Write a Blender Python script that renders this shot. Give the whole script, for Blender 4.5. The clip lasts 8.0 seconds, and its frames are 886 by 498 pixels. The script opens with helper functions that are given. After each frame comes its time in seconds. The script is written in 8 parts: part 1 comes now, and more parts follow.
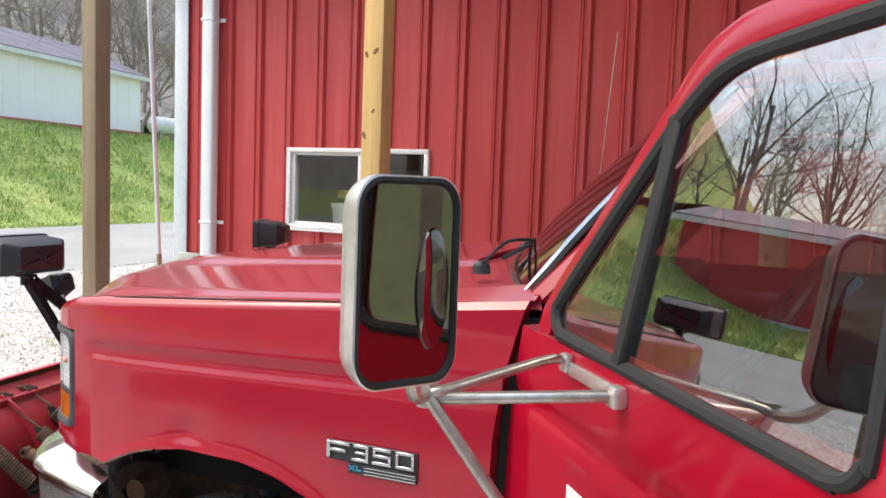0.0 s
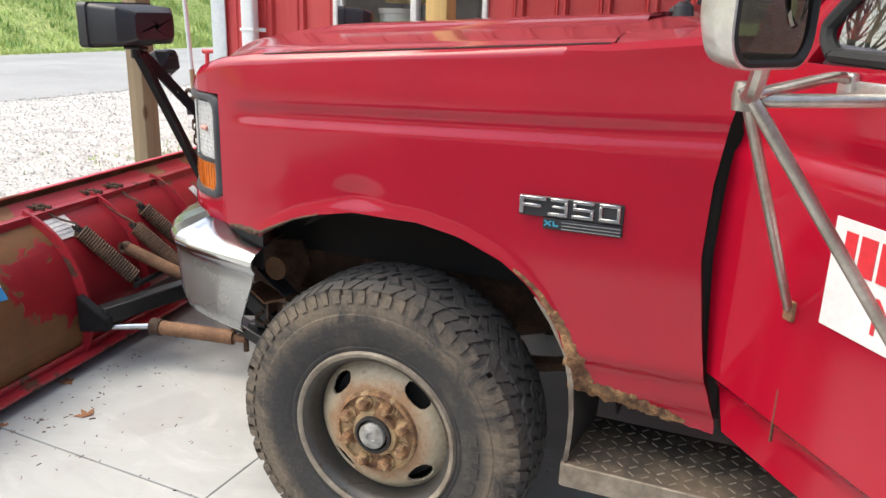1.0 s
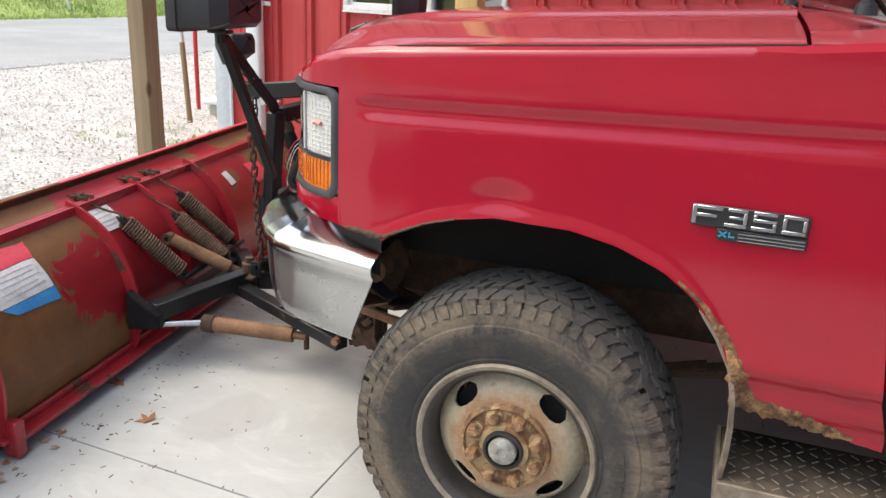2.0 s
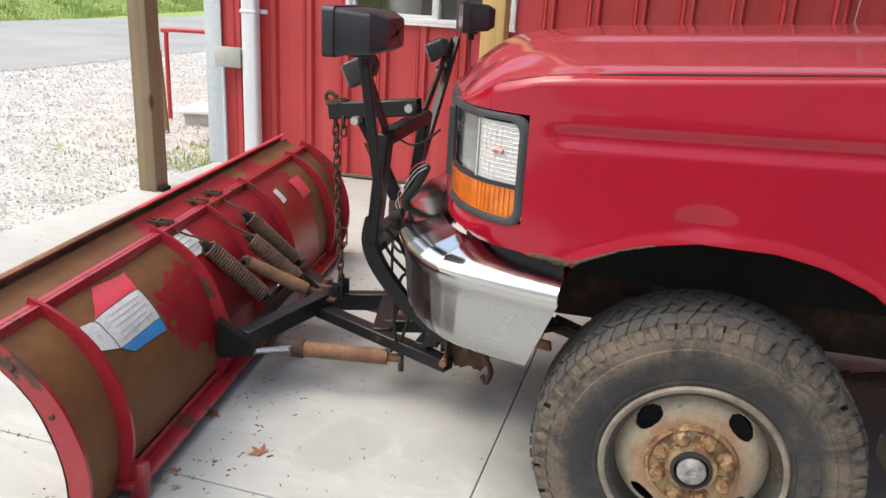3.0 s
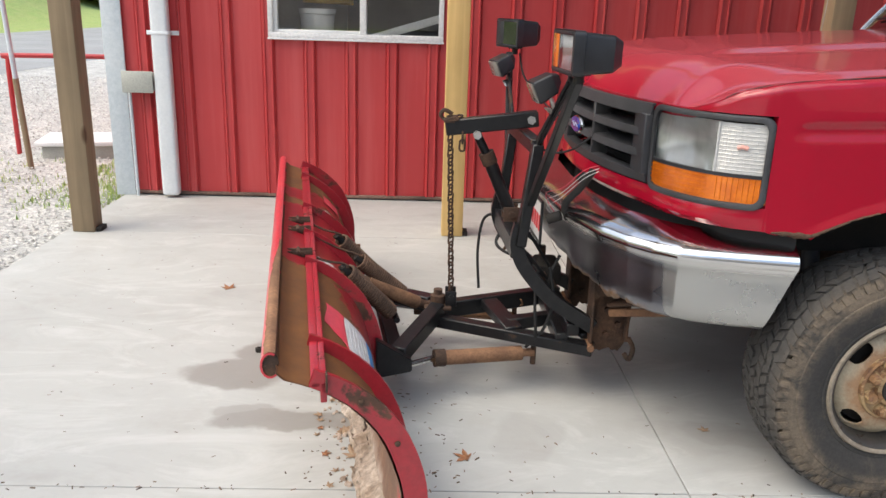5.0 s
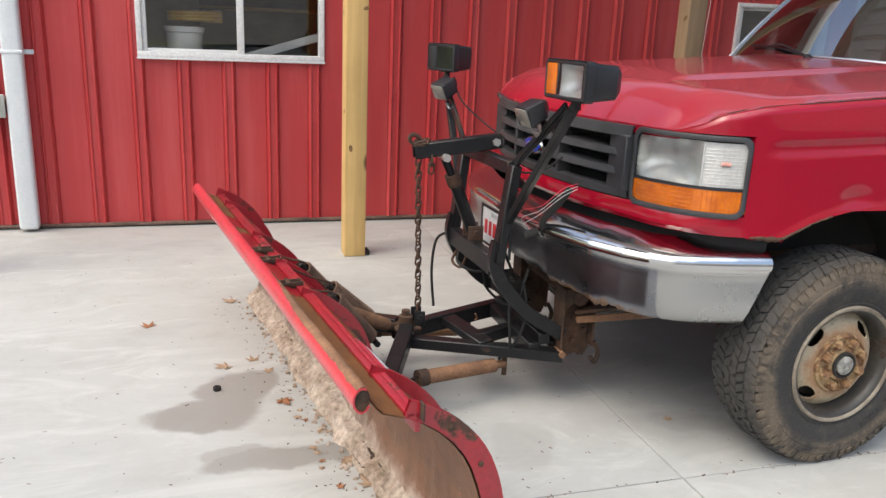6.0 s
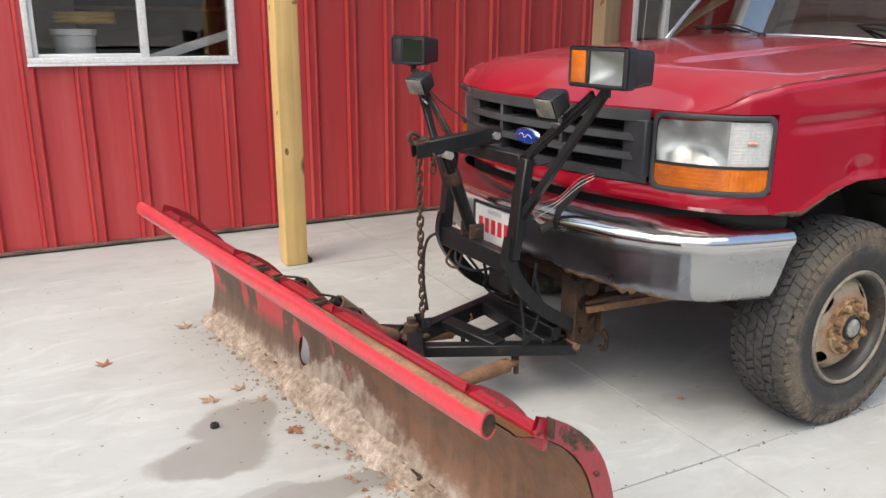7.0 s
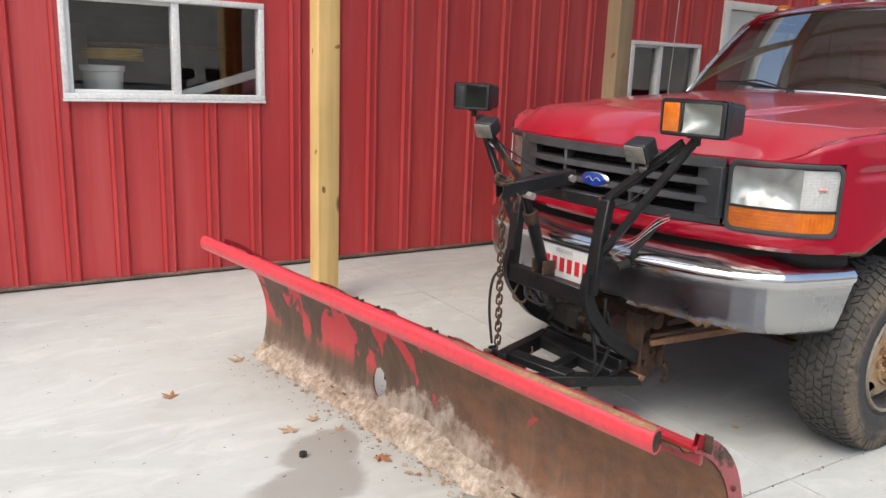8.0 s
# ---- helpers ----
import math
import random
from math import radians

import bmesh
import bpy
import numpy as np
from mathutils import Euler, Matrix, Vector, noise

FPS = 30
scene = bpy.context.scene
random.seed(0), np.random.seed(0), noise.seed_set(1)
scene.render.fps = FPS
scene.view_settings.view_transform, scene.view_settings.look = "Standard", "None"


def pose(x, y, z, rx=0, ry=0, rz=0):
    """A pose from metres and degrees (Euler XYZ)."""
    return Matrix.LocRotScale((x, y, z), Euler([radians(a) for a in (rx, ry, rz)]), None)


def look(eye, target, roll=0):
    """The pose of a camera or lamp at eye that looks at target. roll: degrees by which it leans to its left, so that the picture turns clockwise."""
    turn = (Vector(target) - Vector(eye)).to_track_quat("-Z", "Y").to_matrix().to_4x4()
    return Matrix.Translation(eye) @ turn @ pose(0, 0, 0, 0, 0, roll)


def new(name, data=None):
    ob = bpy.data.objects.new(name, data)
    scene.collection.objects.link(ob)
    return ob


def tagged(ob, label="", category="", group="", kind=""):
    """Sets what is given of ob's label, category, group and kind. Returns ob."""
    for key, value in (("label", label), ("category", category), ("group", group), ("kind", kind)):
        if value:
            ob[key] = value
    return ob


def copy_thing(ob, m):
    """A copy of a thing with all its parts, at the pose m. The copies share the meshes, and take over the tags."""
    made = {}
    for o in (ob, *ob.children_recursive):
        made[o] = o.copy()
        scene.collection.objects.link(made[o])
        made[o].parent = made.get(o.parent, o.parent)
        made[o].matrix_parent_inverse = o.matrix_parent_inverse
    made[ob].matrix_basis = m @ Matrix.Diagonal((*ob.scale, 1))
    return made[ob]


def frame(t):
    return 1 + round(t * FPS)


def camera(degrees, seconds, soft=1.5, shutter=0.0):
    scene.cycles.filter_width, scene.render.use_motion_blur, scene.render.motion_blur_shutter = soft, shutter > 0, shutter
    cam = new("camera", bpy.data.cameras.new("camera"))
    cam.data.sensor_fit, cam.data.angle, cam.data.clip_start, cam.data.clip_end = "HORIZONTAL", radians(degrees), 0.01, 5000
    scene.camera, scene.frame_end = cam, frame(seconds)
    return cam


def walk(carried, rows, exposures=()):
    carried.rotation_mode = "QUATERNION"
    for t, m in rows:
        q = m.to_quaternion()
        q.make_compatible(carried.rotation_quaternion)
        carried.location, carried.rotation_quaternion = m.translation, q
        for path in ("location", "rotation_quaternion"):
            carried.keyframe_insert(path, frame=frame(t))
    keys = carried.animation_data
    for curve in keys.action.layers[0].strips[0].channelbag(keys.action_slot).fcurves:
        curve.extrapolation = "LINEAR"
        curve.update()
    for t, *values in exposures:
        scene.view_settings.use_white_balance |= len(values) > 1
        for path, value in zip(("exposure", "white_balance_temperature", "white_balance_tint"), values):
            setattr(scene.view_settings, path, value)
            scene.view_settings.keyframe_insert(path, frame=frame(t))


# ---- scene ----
cam = camera(59.2, 8.0)
PATH = [
    (0, (1.267, -2.33, 1.607), (0.429, -0.522, 1.443), 2.1),
    (0.5, (1.004, -2.385, 1.497), (0.184, -0.61, 1.077), 1.2),
    (1, (0.866, -2.424, 1.397), (0.065, -0.686, 0.817), 1.8),
    (1.5, (0.681, -2.408, 1.39), (-0.092, -0.682, 0.741), 2.5),
    (1.7, (0.581, -2.423, 1.402), (-0.164, -0.682, 0.757), 2.9),
    (2.8, (-0.02, -2.632, 1.443), (-0.575, -0.82, 0.804), 2.8),
    (3, (-0.157, -2.658, 1.448), (-0.677, -0.832, 0.819), 3.2),
    (3.5, (-0.471, -2.856, 1.445), (-0.867, -0.997, 0.822), 3.5),
    (4, (-0.777, -2.932, 1.441), (-1.084, -1.054, 0.827), 2.9),
    (4.2, (-0.912, -2.953, 1.458), (-1.2, -1.068, 0.855), 2.7),
    (5.3, (-1.641, -3.028, 1.439), (-1.435, -1.124, 0.86), 1.6),
    (5.5, (-1.765, -3.007, 1.462), (-1.477, -1.11, 0.9), 1.6),
    (6, (-2.117, -2.973, 1.468), (-1.562, -1.128, 0.929), 2.5),
    (6.5, (-2.358, -2.801, 1.445), (-1.657, -1.012, 0.889), 2.3),
    (7, (-2.596, -2.627, 1.454), (-1.709, -0.921, 0.904), 0.4),
    (7.5, (-2.835, -2.514, 1.472), (-1.825, -0.862, 0.972), 0.5),
    (8, (-3.146, -2.5, 1.459), (-2.122, -0.841, 1.015), 2.1),
]
walk(cam, [(t, look(eye, target, roll)) for t, eye, target, roll in PATH], [(0, 1.45, 6450, 4), (1.5, 1.42, 6500, 4), (3.5, 1.26, 6500, 4), (5.5, 1.10, 6400, 4), (8, 1.18, 6350, 4)])

# ---- light ----
world = bpy.data.worlds.new("sky")
scene.world = world
world.use_nodes = True
wn = world.node_tree
sky = wn.nodes.new("ShaderNodeTexSky")
sky.sky_type = "NISHITA"
sky.sun_disc = False
sky.sun_elevation = radians(56)
sky.sun_rotation = radians(250)
sky.air_density, sky.dust_density, sky.ozone_density = 1.0, 5.0, 1.0
wn.links.new(sky.outputs[0], wn.nodes["Background"].inputs[0])
wn.nodes["Background"].inputs[1].default_value = 0.15

sun = new("sun", bpy.data.lights.new("sun", "SUN"))
sun.data.energy, sun.data.angle, sun.data.color = 0.55, radians(60), (1.0, 0.98, 0.96)
sun.matrix_world = look((-3, -10, 24), (0, 0, 0))

# ---- materials ----
def node_mat(name):
    m = bpy.data.materials.new(name)
    m.use_nodes = True
    return m, m.node_tree, m.node_tree.nodes["Principled BSDF"]


def noise_tex(nt, scale, detail=4.0, rough=0.6, coords="Object", stretch=None, distort=0.0):
    tc = nt.nodes.new("ShaderNodeTexCoord")
    n = nt.nodes.new("ShaderNodeTexNoise")
    n.inputs["Scale"].default_value, n.inputs["Detail"].default_value = scale, detail
    n.inputs["Roughness"].default_value, n.inputs["Distortion"].default_value = rough, distort
    src = tc.outputs[coords]
    if stretch:
        mp = nt.nodes.new("ShaderNodeMapping")
        mp.inputs["Scale"].default_value = stretch
        nt.links.new(src, mp.inputs["Vector"])
        src = mp.outputs["Vector"]
    nt.links.new(src, n.inputs["Vector"])
    return n.outputs["Fac"]


def ramp(nt, fac, lo, hi):
    r = nt.nodes.new("ShaderNodeMapRange")
    r.inputs["From Min"].default_value, r.inputs["From Max"].default_value = lo, hi
    nt.links.new(fac, r.inputs["Value"])
    return r.outputs["Result"]


def mixc(nt, fac, a, b, mode="MIX"):
    x = nt.nodes.new("ShaderNodeMix")
    x.data_type, x.blend_type = "RGBA", mode
    for sock, v in ((x.inputs["A"], a), (x.inputs["B"], b)):
        if isinstance(v, tuple):
            sock.default_value = (*v, 1)
        else:
            nt.links.new(v, sock)
    if isinstance(fac, float):
        x.inputs["Factor"].default_value = fac
    else:
        nt.links.new(fac, x.inputs["Factor"])
    return x.outputs["Result"]


def calc(nt, op, a, b=0.0, c=-0.16):
    x = nt.nodes.new("ShaderNodeMath")
    x.operation = op
    x.inputs[2].default_value = c
    for sock, v in ((x.inputs[0], a), (x.inputs[1], b)):
        if isinstance(v, (int, float)):
            sock.default_value = v
        else:
            nt.links.new(v, sock)
    return x.outputs[0]


def bump(nt, bsdf, height, strength, dist=0.01):
    b = nt.nodes.new("ShaderNodeBump")
    b.inputs["Strength"].default_value, b.inputs["Distance"].default_value = strength, dist
    nt.links.new(height, b.inputs["Height"])
    nt.links.new(b.outputs["Normal"], bsdf.inputs["Normal"])


def surf(name, c1, c2, scale=6.0, rough=0.6, metal=0.0, relief=0.2, coat=0.0, fine=80.0, vary=0.12, stretch=None, rspread=0.15, dist=0.004):
    """A surface with two colours in large soft patches, a fine grain and a little relief."""
    m, nt, b = node_mat(name)
    big = noise_tex(nt, scale, 5, 0.6, stretch=stretch)
    small = noise_tex(nt, fine, 3, 0.7, stretch=stretch)
    col = mixc(nt, ramp(nt, big, 0.35, 0.65), c1, c2)
    col = mixc(nt, vary, col, mixc(nt, ramp(nt, small, 0.3, 0.7), (0.0, 0.0, 0.0), (1.0, 1.0, 1.0)), "OVERLAY")
    nt.links.new(col, b.inputs["Base Color"])
    r = nt.nodes.new("ShaderNodeMapRange")
    r.inputs["To Min"].default_value, r.inputs["To Max"].default_value = max(0.02, rough - rspread), min(1.0, rough + rspread)
    nt.links.new(big, r.inputs["Value"])
    nt.links.new(r.outputs["Result"], b.inputs["Roughness"])
    b.inputs["Metallic"].default_value = metal
    b.inputs["Coat Weight"].default_value = coat
    b.inputs["Coat Roughness"].default_value = 0.08
    if relief:
        bump(nt, b, small, relief, dist)
    return m


def worn(name, paint, rust, share, scale=5.0, paint_rough=0.35, coat=0.0, rust2=None, relief=0.5, fine=60.0, stretch=None, metal=0.0):
    """Paint that has come off in ragged patches over rust. share: how much is bare."""
    m, nt, b = node_mat(name)
    big = noise_tex(nt, scale, 8, 0.65, stretch=stretch, distort=0.4)
    small = noise_tex(nt, fine, 4, 0.7)
    mid = noise_tex(nt, scale * 3.1, 5, 0.7)
    mask = ramp(nt, big, 1 - share - 0.02 - 0.0, 1 - share + 0.02)
    rcol = mixc(nt, ramp(nt, mid, 0.35, 0.65), rust, rust2 or tuple(c * 0.45 for c in rust))
    pcol = mixc(nt, ramp(nt, mid, 0.3, 0.7), paint, tuple(c * 0.75 + 0.01 for c in paint))
    col = mixc(nt, mask, pcol, rcol)
    col = mixc(nt, 0.15, col, mixc(nt, ramp(nt, small, 0.3, 0.7), (0.0, 0.0, 0.0), (1.0, 1.0, 1.0)), "OVERLAY")
    nt.links.new(col, b.inputs["Base Color"])
    r = nt.nodes.new("ShaderNodeMapRange")
    r.inputs["To Min"].default_value, r.inputs["To Max"].default_value = paint_rough, 0.88
    nt.links.new(mask, r.inputs["Value"])
    nt.links.new(r.outputs["Result"], b.inputs["Roughness"])
    b.inputs["Coat Weight"].default_value, b.inputs["Metallic"].default_value = coat, metal
    h = calc(nt, "ADD", calc(nt, "MULTIPLY", mask, -0.6), calc(nt, "MULTIPLY", small, 0.5))
    bump(nt, b, h, relief, 0.003)
    return m


def glass(name, tint=(1, 1, 1), rough=0.0, ior=1.45):
    m, nt, b = node_mat(name)
    b.inputs["Base Color"].default_value = (*tint, 1)
    b.inputs["Roughness"].default_value = rough
    b.inputs["Transmission Weight"].default_value = 1.0
    b.inputs["IOR"].default_value = ior
    return m


CAR_RED = (0.315, 0.003, 0.018)


def car_paint():
    m, nt, b = node_mat("truck_red_paint")
    big = noise_tex(nt, 2.2, 5, 0.6)
    mid = noise_tex(nt, 14, 6, 0.7)
    small = noise_tex(nt, 160, 3, 0.7)
    col = mixc(nt, ramp(nt, big, 0.35, 0.7), CAR_RED, (0.275, 0.004, 0.018))
    col = mixc(nt, calc(nt, "MULTIPLY", ramp(nt, mid, 0.6, 0.8), 0.10), col, (0.40, 0.06, 0.07))
    # dust that settles on what faces up
    geo = nt.nodes.new("ShaderNodeNewGeometry")
    sep = nt.nodes.new("ShaderNodeSeparateXYZ")
    nt.links.new(geo.outputs["Normal"], sep.inputs[0])
    up = ramp(nt, sep.outputs["Z"], 0.55, 0.95)
    col = mixc(nt, calc(nt, "MULTIPLY", up, 0.15), col, (0.50, 0.30, 0.31))
    nt.links.new(col, b.inputs["Base Color"])
    r = nt.nodes.new("ShaderNodeMapRange")
    r.inputs["To Min"].default_value, r.inputs["To Max"].default_value = 0.24, 0.38
    nt.links.new(mid, r.inputs["Value"])
    nt.links.new(r.outputs["Result"], b.inputs["Roughness"])
    b.inputs["Specular IOR Level"].default_value = 0.0
    b.inputs["Coat Weight"].default_value = 1.0
    b.inputs["Coat Roughness"].default_value = 0.11
    bump(nt, b, calc(nt, "ADD", calc(nt, "MULTIPLY", small, 0.06), noise_tex(nt, 3.0, 2, 0.5)), 0.08, 0.02)
    return m


PAINT = car_paint()
PAINT_RUST = worn("rusted_red_paint", CAR_RED, (0.17, 0.075, 0.036), 0.58, 9.0, 0.4, 0.1, (0.05, 0.025, 0.015))
PLOW_RED = worn("plow_red_paint", (0.33, 0.012, 0.022), (0.10, 0.042, 0.022), 0.40, 5.0, 0.32, 0.3)
PLOW_RED_BRIGHT = worn("plow_top_red_paint", (0.58, 0.035, 0.05), (0.22, 0.09, 0.05), 0.34, 7.0, 0.3, 0.3)
RUST = surf("rust", (0.090, 0.045, 0.024), (0.034, 0.020, 0.013), 9, 0.88, 0, 0.7, fine=90, vary=0.3)
RUST_LIGHT = surf("tan_rust", (0.25, 0.128, 0.064), (0.14, 0.07, 0.037), 7, 0.8, 0, 0.5, fine=90, vary=0.25)
BLACK = worn("worn_black_paint", (0.008, 0.008, 0.009), (0.060, 0.036, 0.022), 0.37, 6.0, 0.36, 0.0, (0.035, 0.022, 0.015))
BLACK.node_tree.nodes["Principled BSDF"].inputs["Specular IOR Level"].default_value = 0.3
BLACK_PLASTIC = surf("black_plastic", (0.012, 0.012, 0.014), (0.02, 0.02, 0.023), 8, 0.42, 0, 0.15, fine=220)
GREY_PLASTIC = surf("weathered_grey_plastic", (0.028, 0.028, 0.030), (0.048, 0.048, 0.052), 7, 0.55, 0, 0.2, fine=260)
# grime colour, also used as shade on the door hinge pillar
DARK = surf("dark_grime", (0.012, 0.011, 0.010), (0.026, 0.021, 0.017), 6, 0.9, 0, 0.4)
SEAT_CLOTH = surf("grey_cloth", (0.06, 0.058, 0.06), (0.09, 0.085, 0.085), 9, 0.95, 0, 0.3, fine=300)
RIM_EDGE = worn("grey_rim_steel", (0.055, 0.050, 0.044), (0.08, 0.055, 0.038), 0.4, 8.0, 0.45, 0.0, None, 0.3, metal=0.4)
HUB_RUST = worn("rusty_hub_steel", (0.37, 0.245, 0.12), (0.27, 0.145, 0.062), 0.5, 14.0, 0.6, 0.0, (0.10, 0.05, 0.03), 0.6)
HUB_CAP = surf("grey_cast_metal", (0.33, 0.32, 0.29), (0.16, 0.15, 0.13), 45, 0.75, 0.0, 0.5)
SPRING = surf("brown_spring_rust", (0.135, 0.075, 0.044), (0.075, 0.042, 0.026), 9, 0.75, 0.1, 0.4, fine=90, vary=0.25)
WHITE = surf("white_paint", (0.74, 0.74, 0.72), (0.66, 0.66, 0.65), 4, 0.5, 0, 0.1)
WHITE_WORN = worn("flaking_white_paint", (0.78, 0.77, 0.76), (0.40, 0.28, 0.26), 0.30, 14, 0.5, 0.0, (0.55, 0.46, 0.44), 0.2)
GALV = surf("pale_grey_metal", (0.56, 0.60, 0.62), (0.48, 0.53, 0.56), 2.5, 0.45, 0.0, 0.06, fine=40)
PIPE_WHITE = surf("white_enamel_pipe", (0.70, 0.72, 0.73), (0.63, 0.66, 0.68), 2.0, 0.4, 0.0, 0.05, fine=40)
BOX_GREY = surf("beige_grey_plastic", (0.42, 0.42, 0.37), (0.36, 0.36, 0.32), 6, 0.55)
PAPER = surf("white_label", (0.70, 0.69, 0.67), (0.55, 0.54, 0.53), 14, 0.6, vary=0.2)
BLUE = surf("blue_label", (0.04, 0.23, 0.55), (0.06, 0.30, 0.62), 12, 0.5)
STICK_RED = surf("red_label", (0.68, 0.05, 0.08), (0.60, 0.08, 0.11), 12, 0.5)
SIGN_WHITE = surf("white_magnet_sheet", (0.66, 0.65, 0.64), (0.60, 0.59, 0.58), 5, 0.4, relief=0.05)
PRINT_RED = surf("red_print", (0.55, 0.02, 0.03), (0.5, 0.025, 0.035), 9, 0.45, relief=0)
PRINT_GREY = surf("grey_print", (0.40, 0.40, 0.41), (0.5, 0.5, 0.5), 9, 0.6, relief=0)
BADGE_BLUE = surf("blue_enamel", (0.01, 0.035, 0.24), (0.015, 0.05, 0.3), 20, 0.2, coat=0.6, relief=0)
CYAN = surf("cyan_print", (0.03, 0.28, 0.40), (0.04, 0.24, 0.36), 20, 0.4, relief=0)
CHROME_TRIM = surf("silver_trim", (0.62, 0.62, 0.62), (0.5, 0.5, 0.5), 20, 0.22, 1.0, 0.05)
BUMPER_CHROME, _tt, _tb = node_mat("tarnished_chrome")
_y = _tt.nodes.new("ShaderNodeSeparateXYZ")
_tt.links.new(_tt.nodes.new("ShaderNodeTexCoord").outputs["Object"], _y.inputs[0])
_n = noise_tex(_tt, 5, 6, 0.6)
# dark reflection painted into the middle of the face, ends and top roll brighter
_dark_reflection = calc(_tt, "MULTIPLY", ramp(_tt, calc(_tt, "ADD", calc(_tt, "ABSOLUTE", _y.outputs["Y"]), calc(_tt, "MULTIPLY", _n, 0.012)), 0.818, 0.812), ramp(_tt, _y.outputs["Z"], 0.742, 0.728))
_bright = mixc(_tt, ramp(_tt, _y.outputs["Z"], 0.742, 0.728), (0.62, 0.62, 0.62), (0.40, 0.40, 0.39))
_col = mixc(_tt, _dark_reflection, _bright, mixc(_tt, ramp(_tt, _n, 0.35, 0.65), (0.24, 0.245, 0.27), (0.34, 0.34, 0.37)))
_n2 = noise_tex(_tt, 16, 6, 0.7)
_rust = calc(_tt, "MULTIPLY", ramp(_tt, calc(_tt, "ADD", _y.outputs["Z"], calc(_tt, "MULTIPLY", _n2, 0.10)), 0.632, 0.620), ramp(_tt, calc(_tt, "ABSOLUTE", _y.outputs["Y"]), 0.78, 0.72))
_tt.links.new(mixc(_tt, _rust, _col, (0.17, 0.09, 0.04)), _tb.inputs["Base Color"])
_tt.links.new(calc(_tt, "SUBTRACT", calc(_tt, "SUBTRACT", 1.0, _rust), calc(_tt, "MULTIPLY", calc(_tt, "SUBTRACT", ramp(_tt, _y.outputs["Z"], 0.742, 0.728), _dark_reflection), 0.18)), _tb.inputs["Metallic"])
_tt.links.new(calc(_tt, "ADD", calc(_tt, "ADD", calc(_tt, "MULTIPLY", _n, 0.30), calc(_tt, "MULTIPLY", _dark_reflection, 0.16)), calc(_tt, "MULTIPLY", calc(_tt, "SUBTRACT", ramp(_tt, _y.outputs["Z"], 0.742, 0.728), _dark_reflection), 0.13)), _tb.inputs["Roughness"])
CHROME_DULL = surf("dull_chrome", (0.62, 0.60, 0.57), (0.48, 0.46, 0.43), 9, 0.34, 0.75, 0.1)
BOARD_EDGE = surf("worn_grey_edge", (0.30, 0.26, 0.20), (0.15, 0.12, 0.09), 12, 0.7, 0.2, 0.4)
STAINLESS = surf("dull_stainless", (0.50, 0.48, 0.44), (0.34, 0.31, 0.27), 14, 0.34, 0.9, 0.1)
AMBER = surf("amber_lens", (0.72, 0.185, 0.007), (0.56, 0.125, 0.006), 22, 0.12, coat=0.5, relief=0.25, fine=120)
AMBER.node_tree.nodes["Principled BSDF"].inputs["Transmission Weight"].default_value = 0.15
CLEAR_LENS = glass("clear_lens", (0.93, 0.94, 0.93), 0.03)
REFLECTOR = surf("lamp_reflector", (0.62, 0.62, 0.61), (0.46, 0.46, 0.46), 9, 0.34, 0.6, 0.35, fine=26, rspread=0.12)
BULB = surf("faded_red_bulb", (0.58, 0.27, 0.22), (0.56, 0.36, 0.31), 60, 0.4, relief=0)
FROST = surf("fluted_pale_lens", (0.54, 0.53, 0.51), (0.47, 0.46, 0.44), 10, 0.2, 0, 0.2, coat=0.6)
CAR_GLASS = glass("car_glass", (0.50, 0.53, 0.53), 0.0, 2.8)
SHIELD_GLASS = glass("windshield_glass", (0.20, 0.22, 0.22), 0.0, 2.9)
BLACK_LENS = surf("black_lens", (0.006, 0.007, 0.008), (0.01, 0.012, 0.012), 9, 0.12, coat=0.4, relief=0)
DIM_LENS = surf("dim_lens", (0.20, 0.19, 0.165), (0.12, 0.115, 0.10), 18, 0.25, coat=0.4)
PANE = glass("window_glass", (0.93, 0.94, 0.94), 0.0, 1.55)
MIRROR, _mt, _mb = node_mat("mirror_glass")
_mb.inputs["Base Color"].default_value, _mb.inputs["Metallic"].default_value, _mb.inputs["Roughness"].default_value = (0.20, 0.185, 0.165, 1), 1.0, 0.03
# rubber; also the black of sheets that stand in for shade
RUBBER_AND_SHADE = surf("black_rubber", (0.006, 0.006, 0.006), (0.012, 0.012, 0.012), 8, 0.75, relief=0.1)
YELLOW = surf("yellow_plastic", (0.5, 0.33, 0.07), (0.42, 0.26, 0.05), 8, 0.6)
WIRE_WHITE = surf("white_wire", (0.6, 0.58, 0.55), (0.5, 0.48, 0.45), 9, 0.5, relief=0)
SCAB = surf("scabby_rust", (0.34, 0.19, 0.085), (0.10, 0.052, 0.028), 30, 0.95, 0, 1.0, fine=110, vary=0.45, dist=0.01)
CLOD = surf("dry_mud", (0.47, 0.385, 0.315), (0.24, 0.175, 0.125), 8, 0.97, 0, 0.8, fine=45, vary=0.4, dist=0.008)
LEAF = surf("dead_leaf", (0.30, 0.13, 0.055), (0.20, 0.085, 0.04), 14, 0.8, relief=0.4)
LEAF_PALE = surf("pale_dead_leaf", (0.36, 0.25, 0.16), (0.25, 0.16, 0.10), 14, 0.85, relief=0.4)


